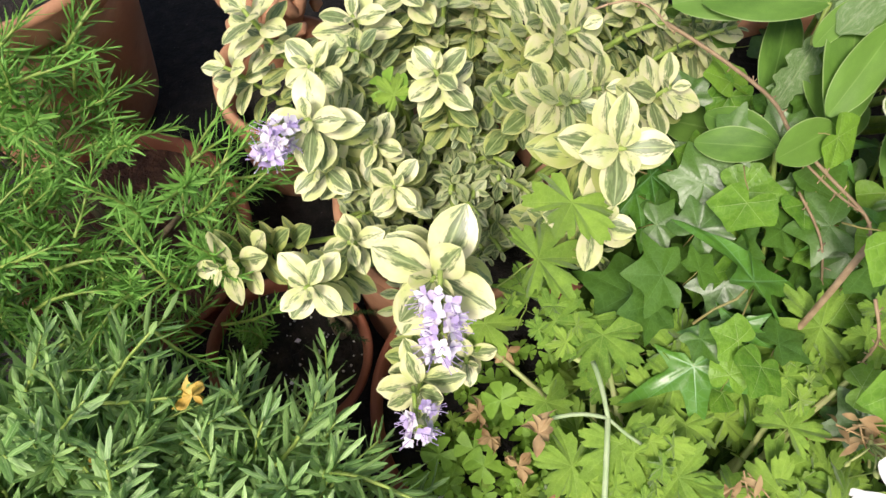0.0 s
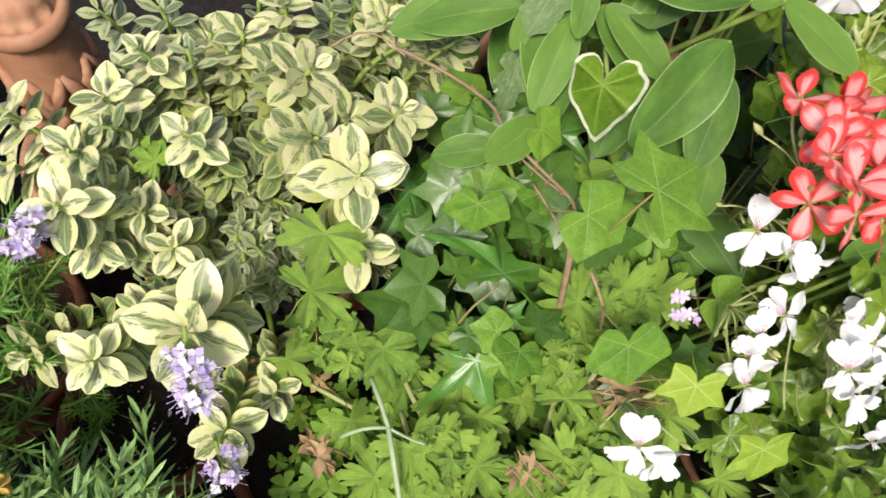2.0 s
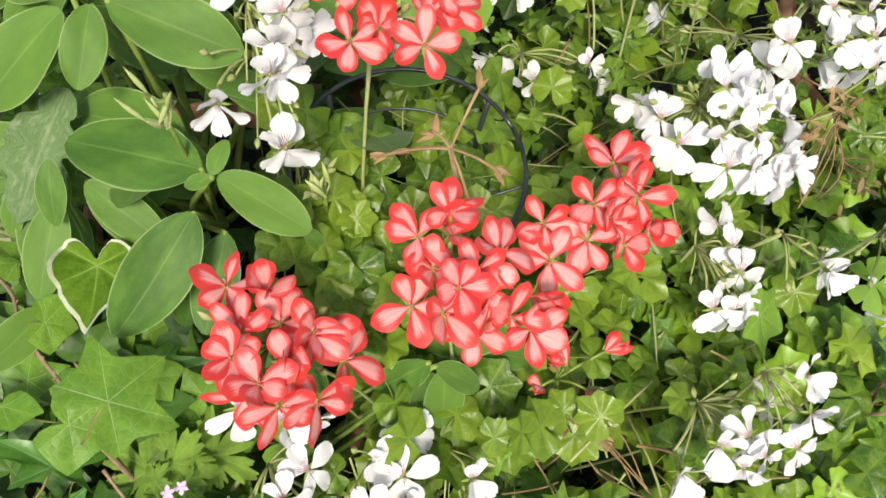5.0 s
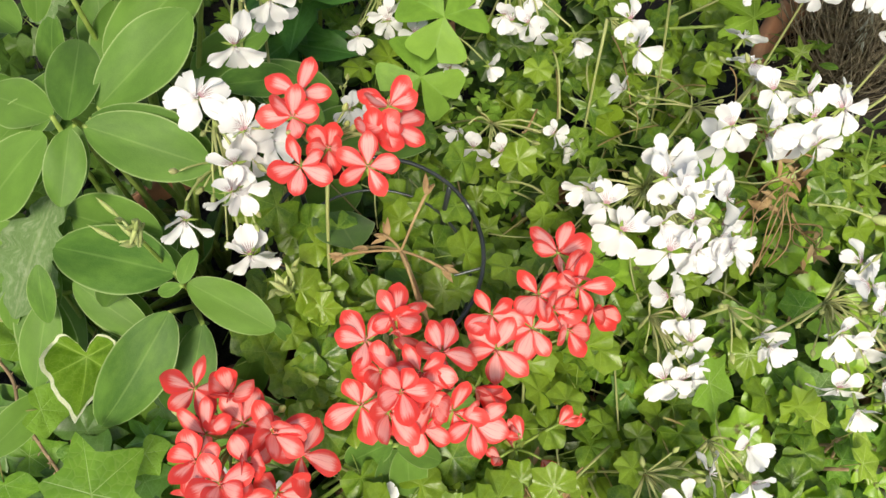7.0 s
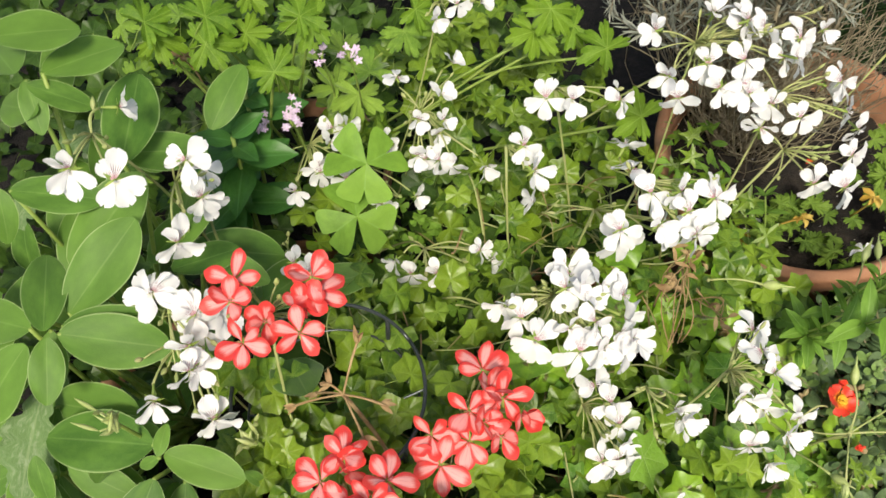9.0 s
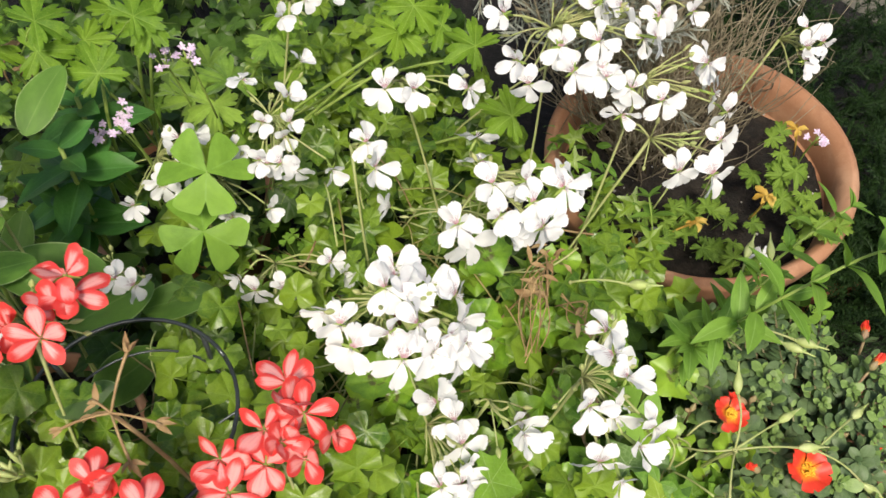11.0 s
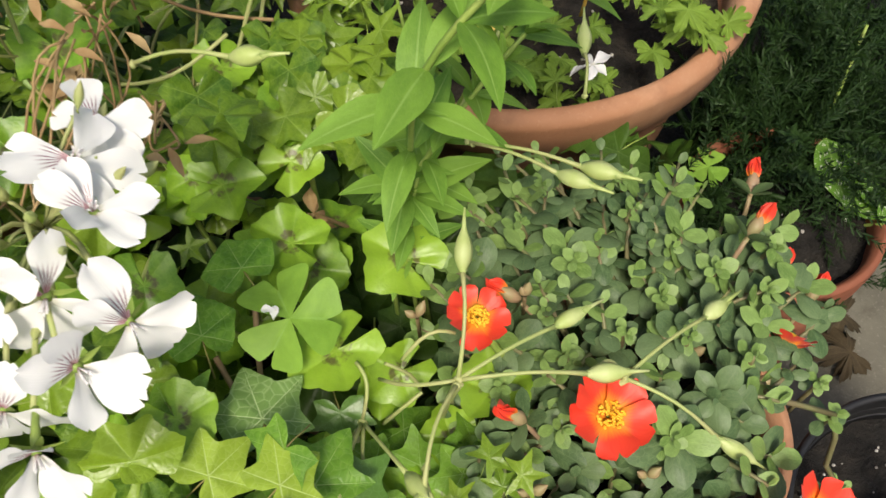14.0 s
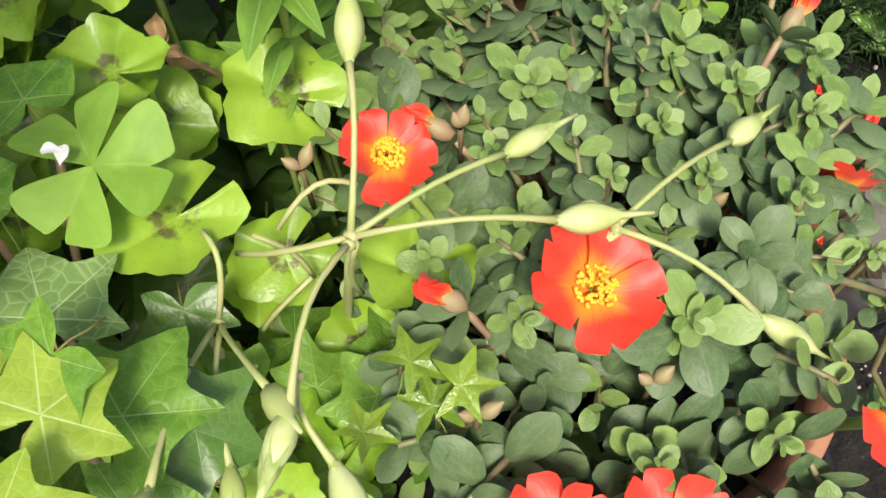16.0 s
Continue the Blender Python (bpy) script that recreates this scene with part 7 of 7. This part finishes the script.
def rosette(p, size):
    """A fresh crossed rosette that tops a purslane shoot."""
    p = Vector(p)
    d = (UP + Vector((-0.1, -0.4, 0)) + jitter(r, 0.3)).normalized()
    g = Geo()
    g.tube(bow(p - UP * 0.03 + jitter(r, 0.006), p, 0.004, 6), 0.0011, 6)
    stem = part("shoot", g.mesh("shoot", ["port_stem"]), port)
    a = d.orthogonal().normalized()
    turn = r.uniform(0, 6.28)
    for tier, (s, lift, open_up) in enumerate(((0.45, 0.003, 0.9), (0.75, 0.0, 2.2), (1.05, -0.005, 3.6), (1.3, -0.011, 5.0))):
        for k in range(2 if tier == 0 else 3):
            th = turn + tier * 1.05 + k * 6.2832 / (2 if tier == 0 else 3) + r.uniform(-0.25, 0.25)
            w = a * math.cos(th) + d.cross(a) * math.sin(th)
            part("leaf", r.choice(PORT_YOUNG if tier < 3 else PORT_LEAF), stem, aim(p + d * lift, d + w * open_up, d, size * s * r.uniform(0.9, 1.12)))


for x, y in spread(r, [(0.815 + (x - 0.815) * 0.82, -0.035 + (y + 0.035) * 0.86) for x, y in PORT_AREA], 30, 0.02):
    rosette((x, y, 0.322 - 0.22 * math.hypot(x - 0.815, y + 0.035) ** 1.1 + r.uniform(-0.006, 0.004)), r.uniform(0.0065, 0.0095))


# a shoot that trails over the black pot, and a bent one that rises from it
for way in ([(0.864, -0.066, 0.27), (0.88, -0.076, 0.255), (0.896, -0.087, 0.24)], [(0.904, -0.113, 0.17), (0.899, -0.1, 0.19), (0.898, -0.094, 0.22), (0.896, -0.087, 0.24)]):
    g = Geo()
    g.tube(way, 0.0014, 6)
    part("shoot", g.mesh("shoot", ["port_stem"]), port)
rosette((0.896, -0.087, 0.24), 0.0085)
rosette((0.892, -0.074, 0.26), 0.006)
rosette((0.904, -0.113, 0.17), 0.009)


def purslane_flower(p, size, tilt, way=(0, -0.35, 1)):
    p = Vector(p)
    n = (Vector(way) + jitter(r, tilt)).normalized()
    g = Geo()
    for k in range(5):
        m = face(p, n, r.uniform(-0.1, 0.1) + k * 1.2566) @ Matrix.Rotation(radians(r.uniform(8, 34)), 4, "X") @ Matrix.Rotation(radians(10), 4, "Y")
        g.blade(m, size * r.uniform(0.92, 1.06), 0.5, lambda u: (0.16 + 0.84 * min(1, u * 1.35)) * (1 if u < 0.66 else math.sqrt(max(0.05, 1 - ((u - 0.66) / 0.35) ** 2.4))), 0.2, r.uniform(-0.1, 0.12), 0.2, 10, 8, 0, 0, r.uniform(-0.2, 0.2), 0.16, r.uniform(0, 6))
    ob = part("flower", g.mesh("purslane_flower", ["port_petal"]), port)
    g = Geo()
    for k in range(90):
        a, q = r.uniform(0, 6.28), size * 0.31 * math.sqrt(r.random())
        side = n.orthogonal().normalized()
        d = side * math.cos(a) + n.cross(side) * math.sin(a)
        e = p + d * q + n * (0.0045 - 0.3 * q)
        g.tube([p + d * q * 0.5, e], 0.0002, 3)
        g.egg(e, n, 0.0016, 0.0007, 0, 5, 4)
    part("stamen_tuft", g.mesh("stamen_tuft", ["yellow"]), ob, None, "yellow stamen tuft")
    g = Geo()
    g.tube(bow(p - n * 0.002, (0.815 + (p.x - 0.815) * 0.7, -0.035 + (p.y + 0.035) * 0.7, p.z - 0.05), 0.0, 6, r, 0.005), 0.0016, 6)
    g.egg(p - n * 0.007, n, 0.008, 0.0025, 0, 7, 5)
    part("stem", g.mesh("flower_stem", ["stem"]), ob)


for i, p in enumerate(PORT_FLOWERS):
    purslane_flower(p, (0.0172, 0.0138, 0.016, 0.016, 0.017, 0.0115)[i], 0.2, (1.0, 0.25, 0.35) if i == 5 else (0, -0.35, 1))
for p in PORT_BUDS:
    p = Vector(p)
    d = (Vector((p.x - 0.83, p.y + 0.02, 0)).normalized() * 0.9 + Vector((0.3, 0.3, 0.7)) + jitter(r, 0.3)).normalized()
    g = Geo()
    g.tube(bow(p - d * 0.03 - UP * 0.02, p - d * 0.006, 0.0, 5), 0.0011, 6, 1)
    g.egg(p - d * 0.009, d, 0.0135, 0.0031, 1, 8, 6)
    ob = part("bud", g.mesh("purslane_bud", ["port_bud", "port_sepal"]), port, None, "scarlet bud still furled")
    for k in range(4):
        g = Geo()
        a = d.orthogonal().normalized()
        w = a * math.cos(k * 1.57 + 0.4) + d.cross(a) * math.sin(k * 1.57 + 0.4)
        g.blade(aim(p - d * 0.003 + w * 0.0012, d + w * 0.08, w), 0.0125 * r.uniform(0.8, 1.1), 0.27, oval(0.6, 0.6), -0.7, 0.12, 0.1, 6, 4, 0, 0, 0.5)
        part("petal", g.mesh("furled_petal", ["port_petal"]), ob)
    for k in range(4):
        a = d.orthogonal().normalized()
        w = a * math.cos(k * 1.57) + d.cross(a) * math.sin(k * 1.57)
        g = Geo()
        g.blade(aim(p - d * 0.008, d * 0.4 + w, d), 0.013, 0.27, oval(0.6, 0.65), 0.15, 0.05, 0, 6, 4, 0, 0.04)
        part("leaf", g.mesh("bud_leaf", ["port"]), ob)

for x, y, z in PORT_CLOSED:
    p = Vector((x, y, z))
    for d, size in ((Vector((0.5, -0.1, 0.6)), 1.0), (Vector((-0.2, 0.4, 0.7)), 0.8)):
        g = Geo()
        d = (d + jitter(r, 0.3)).normalized()
        g.egg(p, d, 0.0085 * size, 0.0024 * size, 0, 8, 6, 0.2, 0.06)
        g.tube([p - UP * 0.02, p - UP * 0.006, p], 0.0009, 5)
        part("bud", g.mesh("closed_bud", ["port_sepal"]), port, None, "closed pinkish-brown bud")

# ---- seed stalks that cross the purslane ----
SEED_PODS = [
    (0.745, -0.003, 0.351, 0.769, 0.024, 0.372), (0.745, -0.003, 0.351, 0.791, -0.007, 0.345), (0.745, -0.003, 0.351, 0.787, -0.03, 0.345), (0.744, -0.004, 0.351, 0.709, -0.03, 0.356),
    (0.795, -0.035, 0.338, 0.844, -0.034, 0.328), (0.795, -0.035, 0.338, 0.814, -0.073, 0.318), (0.714, 0.019, 0.315, 0.68, -0.02, 0.345), (0.714, 0.018, 0.315, 0.694, -0.019, 0.32),
    (0.714, 0.018, 0.315, 0.712, -0.021, 0.35), (0.718, -0.02, 0.35, 0.712, -0.042, 0.345),
]
SEED_PODS_B = [
    (0.803, 0.065, 0.37, 0.816, 0.023, 0.38), (0.804, 0.063, 0.37, 0.825, 0.02, 0.38), (0.715, 0.141, 0.41, 0.744, 0.109, 0.42), (0.799, 0.068, 0.38, 0.843, 0.09, 0.39),
    (0.878, 0.076, 0.33, 0.892, 0.093, 0.34),
]
STALKS = [
    (0.745, -0.003, 0.351, 0.727, 0.023, 0.33), (0.745, -0.005, 0.351, 0.749, 0.008, 0.3), (0.734, 0.031, 0.32, 0.742, 0.021, 0.3), (0.74, 0.028, 0.32, 0.762, 0.022, 0.325),
    (0.723, 0.022, 0.29, 0.74, 0.016, 0.31), (0.724, 0.034, 0.33, 0.714, 0.019, 0.315), (0.748, -0.026, 0.31, 0.73, -0.049, 0.27), (0.795, -0.035, 0.338, 0.788, -0.027, 0.34),
]
# each way ends in a stretch that carries whorls, counted from its last point
LANCE_STEMS = [
    ([(0.8, 0.1, 0.02), (0.785, 0.088, 0.28), (0.772, 0.055, 0.4), (0.771, 0.039, 0.453), (0.79, 0.026, 0.485), (0.818, 0.012, 0.509), (0.814, -0.009, 0.538)], 0.027),
    ([(0.8, 0.1, 0.02), (0.79, 0.09, 0.28), (0.8, 0.078, 0.36), (0.824, 0.068, 0.41), (0.852, 0.06, 0.445), (0.872, 0.054, 0.462)], 0.022),
    ([(0.77, 0.09, 0.02), (0.772, 0.085, 0.3), (0.786, 0.068, 0.37), (0.806, 0.064, 0.395), (0.826, 0.06, 0.415)], 0.022),
    ([(0.78, 0.08, 0.02), (0.778, 0.08, 0.26), (0.776, 0.07, 0.33), (0.782, 0.068, 0.365)], 0.021),
    ([(0.83, 0.16, 0.02), (0.835, 0.165, 0.25), (0.846, 0.172, 0.31), (0.852, 0.19, 0.345)], 0.02),
]

seeds = thing("geranium_seed_stalks", (0.72, 0.0, 0.1), "long pale stalks with swollen green seed pods", "seed stalks")
r = random.Random(111)
for i, s in enumerate(SEED_PODS + SEED_PODS_B):
    a, b = Vector(s[:3]), Vector(s[3:])
    d = (b - a).normalized()
    g = Geo()
    g.tube(bow(a, b - d * 0.004, 0.004, 7, r, 0.002), [0.0009, 0.0008, 0.0007, 0.0007, 0.0007, 0.0008, 0.0011], 7)
    g.egg(a - d * 0.001, d, 0.003, 0.0018, 0, 7, 4)
    k = part("stalk", g.mesh("stalk", ["stalk"]), seeds)
    g = Geo()
    g.egg(b - d * 0.006, d, r.uniform(0.016, 0.021), r.uniform(0.0032, 0.0042), 0, 10, 10, 0.3, 0.13)
    g.tube([b + d * 0.004, b + d * 0.011, b + d * 0.018], [0.0014, 0.0009, 0.0004], 6)
    side = d.orthogonal().normalized()
    for q in range(5):
        w = side * math.cos(q * 1.2566) + d.cross(side) * math.sin(q * 1.2566)
        g.blade(aim(b - d * 0.005 + w * 0.0013, d + w * 0.17, w), r.uniform(0.013, 0.017), 0.17, oval(0.42, 0.8), -0.5, 0.17, 0.05, 8, 4, 1)
    pod = part("pod", g.mesh("pod", ["pod", "sepal"]), k)
for s in STALKS:
    a, b = Vector(s[:3]), Vector(s[3:])
    g = Geo()
    g.tube(bow(a, b, 0.003, 7, r, 0.004), 0.0008, 6)
    part("stalk", g.mesh("stalk", ["stalk"]), seeds)
g = Geo()
for p in ((0.745, -0.003, 0.351), (0.795, -0.036, 0.338), (0.71, 0.023, 0.313)):
    g.tube(bow(p, (0.72, 0.0, 0.1), -0.01, 8, r, 0.02), 0.0013, 6)
part("stalk", g.mesh("stalk", ["stalk"]), seeds)

# ---- lance-leaved plant in front of the large pot ----
lance = thing("lance_leaf_plant", (0.76, 0.085, 0.02), "arching green plant with whorls of lance-shaped leaves", "herb")
for way, size in LANCE_STEMS:
    pts = []
    for i in range(len(way) - 1):
        p0, p1, p2, p3 = [Vector(way[max(0, min(len(way) - 1, i + k))]) for k in (-1, 0, 1, 2)]
        pts += [p1 + 0.5 * ((p2 - p0) * t + (2 * p0 - 5 * p1 + 4 * p2 - p3) * t * t + (3 * p1 - p0 - 3 * p2 + p3) * t ** 3) for t in (0, 0.25, 0.5, 0.75)]
    pts.append(Vector(way[-1]))
    stem = stem_part(lance, pts, 0.0013, 0.0008, "stem")
    turn = r.uniform(0, 6.28)
    # crossed pairs of leaves at each node, shorter towards the tip
    for node, j in enumerate(range(len(pts) - 1, 5, -2)):
        q, d = pts[j], (pts[j] - pts[j - 1]).normalized()
        a = d.orthogonal().normalized()
        for k in range(4 if node == 0 else 3 if node % 2 else 2):
            th = turn + node * 1.57 + k * 6.2832 / (4 if node == 0 else 3 if node % 2 else 2) + r.uniform(-0.3, 0.3)
            w = a * math.cos(th) + d.cross(a) * math.sin(th)
            out = d * (1.0 if node == 0 else 0.45) + w + UP * 0.12
            part("leaf", r.choice(LANCE_LEAF), stem, aim(q, out, d + UP * 0.7, size * (0.7 if node == 0 else min(1.15, 0.95 + 0.06 * node)) * r.uniform(0.85, 1.12)))
            if r.random() < 0.45:
                part("leaf", r.choice(LANCE_LEAF), stem, aim(q, d + w * 0.6, d + UP * 0.7, size * 0.45))

# ---- seedlings, yellowed leaves and litter in the large pot ----
DEAD_LEAF = (1.09, -0.052, -0.03)
WILTED = (0.919, 0.11, 0.295)
SEEDLINGS = [
    (0.917, 0.171, 0.28), (0.995, 0.142, 0.3), (0.986, 0.113, 0.29), (0.934, 0.131, 0.26),
    (1.001, 0.165, 0.3), (0.887, 0.186, 0.28),
]
DRY_YELLOW = [
    (0.935, 0.135, 0.34), (0.896, 0.165, 0.3), (0.867, 0.199, 0.25), (1.047, 0.185, 0.3),
    (-0.107, 0.111, 0.3), (-0.159, 0.074, 0.29),
]
DRY_BROWN = [
    (0.072, 0.081, 0.353), (0.07, 0.107, 0.2), (0.09, 0.09, 0.19), (0.063, 0.123, 0.2),
    (0.077, 0.155, 0.24), (0.471, 0.067, 0.36), (0.479, 0.046, 0.36), (0.248, 0.079, 0.34),
    (0.694, 0.154, 0.4), (0.492, 0.633, 0.36), (0.488, 0.649, 0.38), (0.755, 0.121, 0.3),
]
DRY_RAYS = [
    (0.455, 0.205, 0.52), (0.448, 0.166, 0.5), (0.426, 0.154, 0.5), (0.401, 0.202, 0.49),
    (0.425, 0.198, 0.505), (0.418, 0.205, 0.48),
]
DRY_STALKS = [
    ((0.713, 0.161, 0.42), (0.698, 0.153, 0.38), 6), ((0.707, 0.116, 0.4), (0.71, 0.139, 0.39), 6), ((0.226, 0.083, 0.36), (0.276, 0.071, 0.33), 6), ((0.174, 0.058, 0.34), (0.198, 0.045, 0.3), 6),
    ((0.7, 0.155, 0.42), (0.664, 0.122, 0.4), 6), ((0.461, 0.067, 0.38), (0.489, 0.01, 0.34), 6),
]
GREEN_BUDS = [
    (0.372, 0.205, 0.47), (0.312, 0.237, 0.53),
]
SPOTTED = [
    (1.039, -0.021, 0.2, 1.037, 0.005, 0.21), (1.039, -0.025, 0.2, 1.021, -0.001, 0.2), (1.03, -0.028, 0.2, 1.043, -0.019, 0.22), (1.036, 0.027, 0.22, 1.01, -0.01, 0.22),
    (1.106, 0.062, 0.24, 1.104, 0.075, 0.22), (1.048, 0.066, 0.16, 1.016, 0.082, 0.16),
]
FALLEN = [
    (0.999, 0.223, 0.245), (1.14, 0.06, 0.05),
    (-0.054, 0.195, 0.082), (-0.069, 0.173, 0.082), (-0.074, 0.155, 0.082), (-0.073, 0.207, 0.082),
    (0.044, 0.087, 0.12), (0.046, 0.08, 0.12), (0.888, 0.224, 0.25), (0.88, 0.197, 0.25),
    (0.888, 0.195, 0.25), (0.71, 0.061, 0.349), (0.707, 0.059, 0.348),
]

seedling = thing("geranium_seedlings", (0.96, 0.2, 0.23), "small lobed geranium seedlings in the large pot", "geranium")
for x, y, z in SEEDLINGS:
    for k in range(9):
        part("leaf", r.choice(SEEDLING_AND_SHADED_LEAF), seedling, face((x + r.uniform(-0.024, 0.024), y + r.uniform(-0.022, 0.022), z + r.uniform(-0.015, 0.015)), Vector((0, -0.3, 1)) + jitter(r, 0.35), r.uniform(0, 6.28), r.uniform(0.011, 0.017)))


def withered(name, p, size, mat, count, label, droop=0.2):
    """A few curled withered leaves on a dry stalk."""
    ob = thing(name, p, label, "dry leaves")
    p = Vector(p)
    for k in range(count):
        g = Geo()
        d = Vector((r.uniform(-1, 1), r.uniform(-1, 1), r.uniform(-0.5, 0.4)))
        g.blade(aim(p, d, UP + jitter(r, 0.5)), size * r.uniform(0.6, 1.2), 0.24, oval(0.55, 0.8), 0.6, r.uniform(0.1, 0.5), 0.4, 8, 4, 0, 0, r.uniform(-1, 1))
        part("leaf", g.mesh("withered_leaf", [mat]), ob)
    g = Geo()
    g.tube(bow(p, p + Vector((r.uniform(-0.02, 0.02), r.uniform(-0.01, 0.02), -0.05)), 0.0, 6, r, 0.006), 0.001, 5)
    part("stalk", g.mesh("dry_stalk", [mat]), ob)
    return ob


for p in DRY_YELLOW:
    withered("withered_leaf", p, 0.0115, "dry_yellow", 9, "yellowed withered leaf cluster")
for p in DRY_BROWN:
    withered("withered_leaf", p, 0.0115, "dry", 9, "brown curled dry leaf cluster")

dry = thing("dry_seed_head", (0.43, 0.185, 0.4), "dried brown geranium seed head with stiff rays", "seed head")
hub = Vector((0.43, 0.185, 0.505))
g = Geo()
g.tube(bow((0.44, 0.13, 0.3), hub, 0.0, 8, r, 0.01), 0.0014, 6)
part("stalk", g.mesh("dry_stalk", ["dry"]), dry)
for s in DRY_RAYS:
    g = Geo()
    e = Vector(s)
    d = (e - hub).normalized()
    g.tube(bow(hub, e, 0.003, 6), [0.0008, 0.0007, 0.0007, 0.0008, 0.0009, 0.0006], 6)
    ray = part("ray", g.mesh("dry_ray", ["dry"]), dry)
    for k in range(5):
        g = Geo()
        g.blade(aim(e - d * 0.004, d + jitter(r, 0.7), UP), r.uniform(0.007, 0.012), 0.14, oval(0.4, 0.9), 0.4, 0.2, 0.2, 5, 2, 0)
        part("husk", g.mesh("husk", ["dry"]), ray)

for a, b, n in DRY_STALKS:
    ob = thing("dry_stalks", a, "bundle of limp dry brown flower stalks", "dry stalks", "dry stalks")
    for k in range(n):
        g = Geo()
        g.tube(bow(Vector(a) + jitter(r, 0.006), Vector(b) + jitter(r, 0.007), r.uniform(-0.008, 0.01), 7, r, 0.012), 0.0005, 5)
        g.blade(aim(Vector(a) + jitter(r, 0.008), jitter(r)), 0.012, 0.15, oval(0.5, 0.8), 0.4, 0.3, 0.3, 5, 2, 0)
        part("stalk", g.mesh("dry_stalk", ["dry"]), ob)

bright_bud = thing("green_bud_cluster", (0.355, 0.19, 0.4), "upright cluster of pointed green buds", "buds")
for x, y, z in GREEN_BUDS:
    c = Vector((x, y, z))
    stem = stem_part(bright_bud, bow(c - Vector((-0.01, -0.01, 0.12)), c, 0.0, 6), 0.0015, 0.0012, "stem")
    for k in range(11):
        g = Geo()
        d = Vector((r.uniform(-0.7, 0.7), r.uniform(-0.7, 0.7), 1))
        q = c + jitter(r, 0.008)
        g.tube([c - UP * 0.008, q], 0.0006, 4)
        g.egg(q, d, r.uniform(0.013, 0.019), r.uniform(0.0016, 0.0022), 0, 7, 6, 0.4)
        part("bud", g.mesh("green_bud", ["pod"]), stem)

spotted = thing("spotted_leaf_plant", (1.06, 0.03, 0.1), "small plant with pale-spotted green leaves", "herb")
for s in SPOTTED:
    a, b = Vector(s[:3]), Vector(s[3:])
    part("leaf", r.choice(SPOTTED_LEAF), spotted, aim(a, b - a, (0, -0.2, 1), (b - a).length))
    stem_part(spotted, bow((1.05, 0.03, 0.1), a, 0.0, 6), 0.0014, 0.001, "stem")

# a small fleshy cutting in the nursery pot
cutting = thing("purslane_cutting", (0.945, -0.15, 0.13), "small purslane cutting rooted in the nursery pot", "succulent")
r = random.Random(131)
for base, tip in (((0.938, -0.172, 0.125), (0.925, -0.142, 0.2)), ((0.94, -0.165, 0.125), (0.905, -0.15, 0.18))):
    pts = bow(base, tip, 0.0, 7, r, 0.008)
    stem = stem_part(cutting, pts, 0.0016, 0.0011, "stem")
    for k in range(9):
        q = pts[6].lerp(pts[2], k / 9)
        d = Vector((math.cos(k * 2.4), math.sin(k * 2.4), 0.6 - 0.06 * k))
        part("leaf", r.choice(PORT_YOUNG if k < 5 else PORT_LEAF), stem, aim(q, d, UP, 0.008 + 0.0008 * k))
wilted = thing("wilted_flower", (0.85, 0.09, 0.29), "wilted white flower fallen on the pot rim", "flower")
for k in range(5):
    g = Geo()
    d = Vector((math.cos(k * 1.3), math.sin(k * 1.3), r.uniform(-0.4, 0.3)))
    g.blade(aim(WILTED, d, UP + jitter(r, 0.4)), r.uniform(0.009, 0.014), 0.26, oval(0.6, 0.7), 0.5, 0.3, 0.4, 8, 4, 0, 0, r.uniform(-0.8, 0.8))
    part("petal", g.mesh("wilted_petal", ["white"]), wilted)

dead = thing("dead_leaf", DEAD_LEAF, "dark brown dead leaf lying on the concrete", "dry leaves")
DEAD = lobed_meshes("dead_leaf", "scent", ["dead", "dead"], 2, 0.3, 0.1, 0.3, "scent", 4, None, 0.0, 0.05)
part("leaf", DEAD[0], dead, face(Vector(DEAD_LEAF) + UP * 0.01, (0.1, -0.2, 1), 0.6, 0.03))
part("leaf", DEAD[1], dead, face(Vector(DEAD_LEAF) + Vector((0.02, 0.025, 0.014)), (-0.2, -0.1, 1), 2.1, 0.026))

# fallen petals on the soil and in the leaves
r = random.Random(121)
RED_PETALS = [(0.999, 0.223), (1.14, 0.06)]
for x, y, z in FALLEN:
    ob = thing("fallen_petal", (x, y, z), "single fallen petal lying on the soil", "petal", "fallen petals")
    g = Geo()
    g.blade(aim((x, y, z), (r.uniform(-1, 1), r.uniform(-1, 1), 0.1), UP + jitter(r, 0.3)), 0.006 if x < 0.3 or z > 0.3 else 0.011, 0.3, oval(0.65, 0.7), 0.4, 0.1, 0.3, 7, 4)
    part("petal", g.mesh("petal", ["lilac_pale" if x < 0.3 else "port_petal" if (x, y) in RED_PETALS else "white"]), ob)
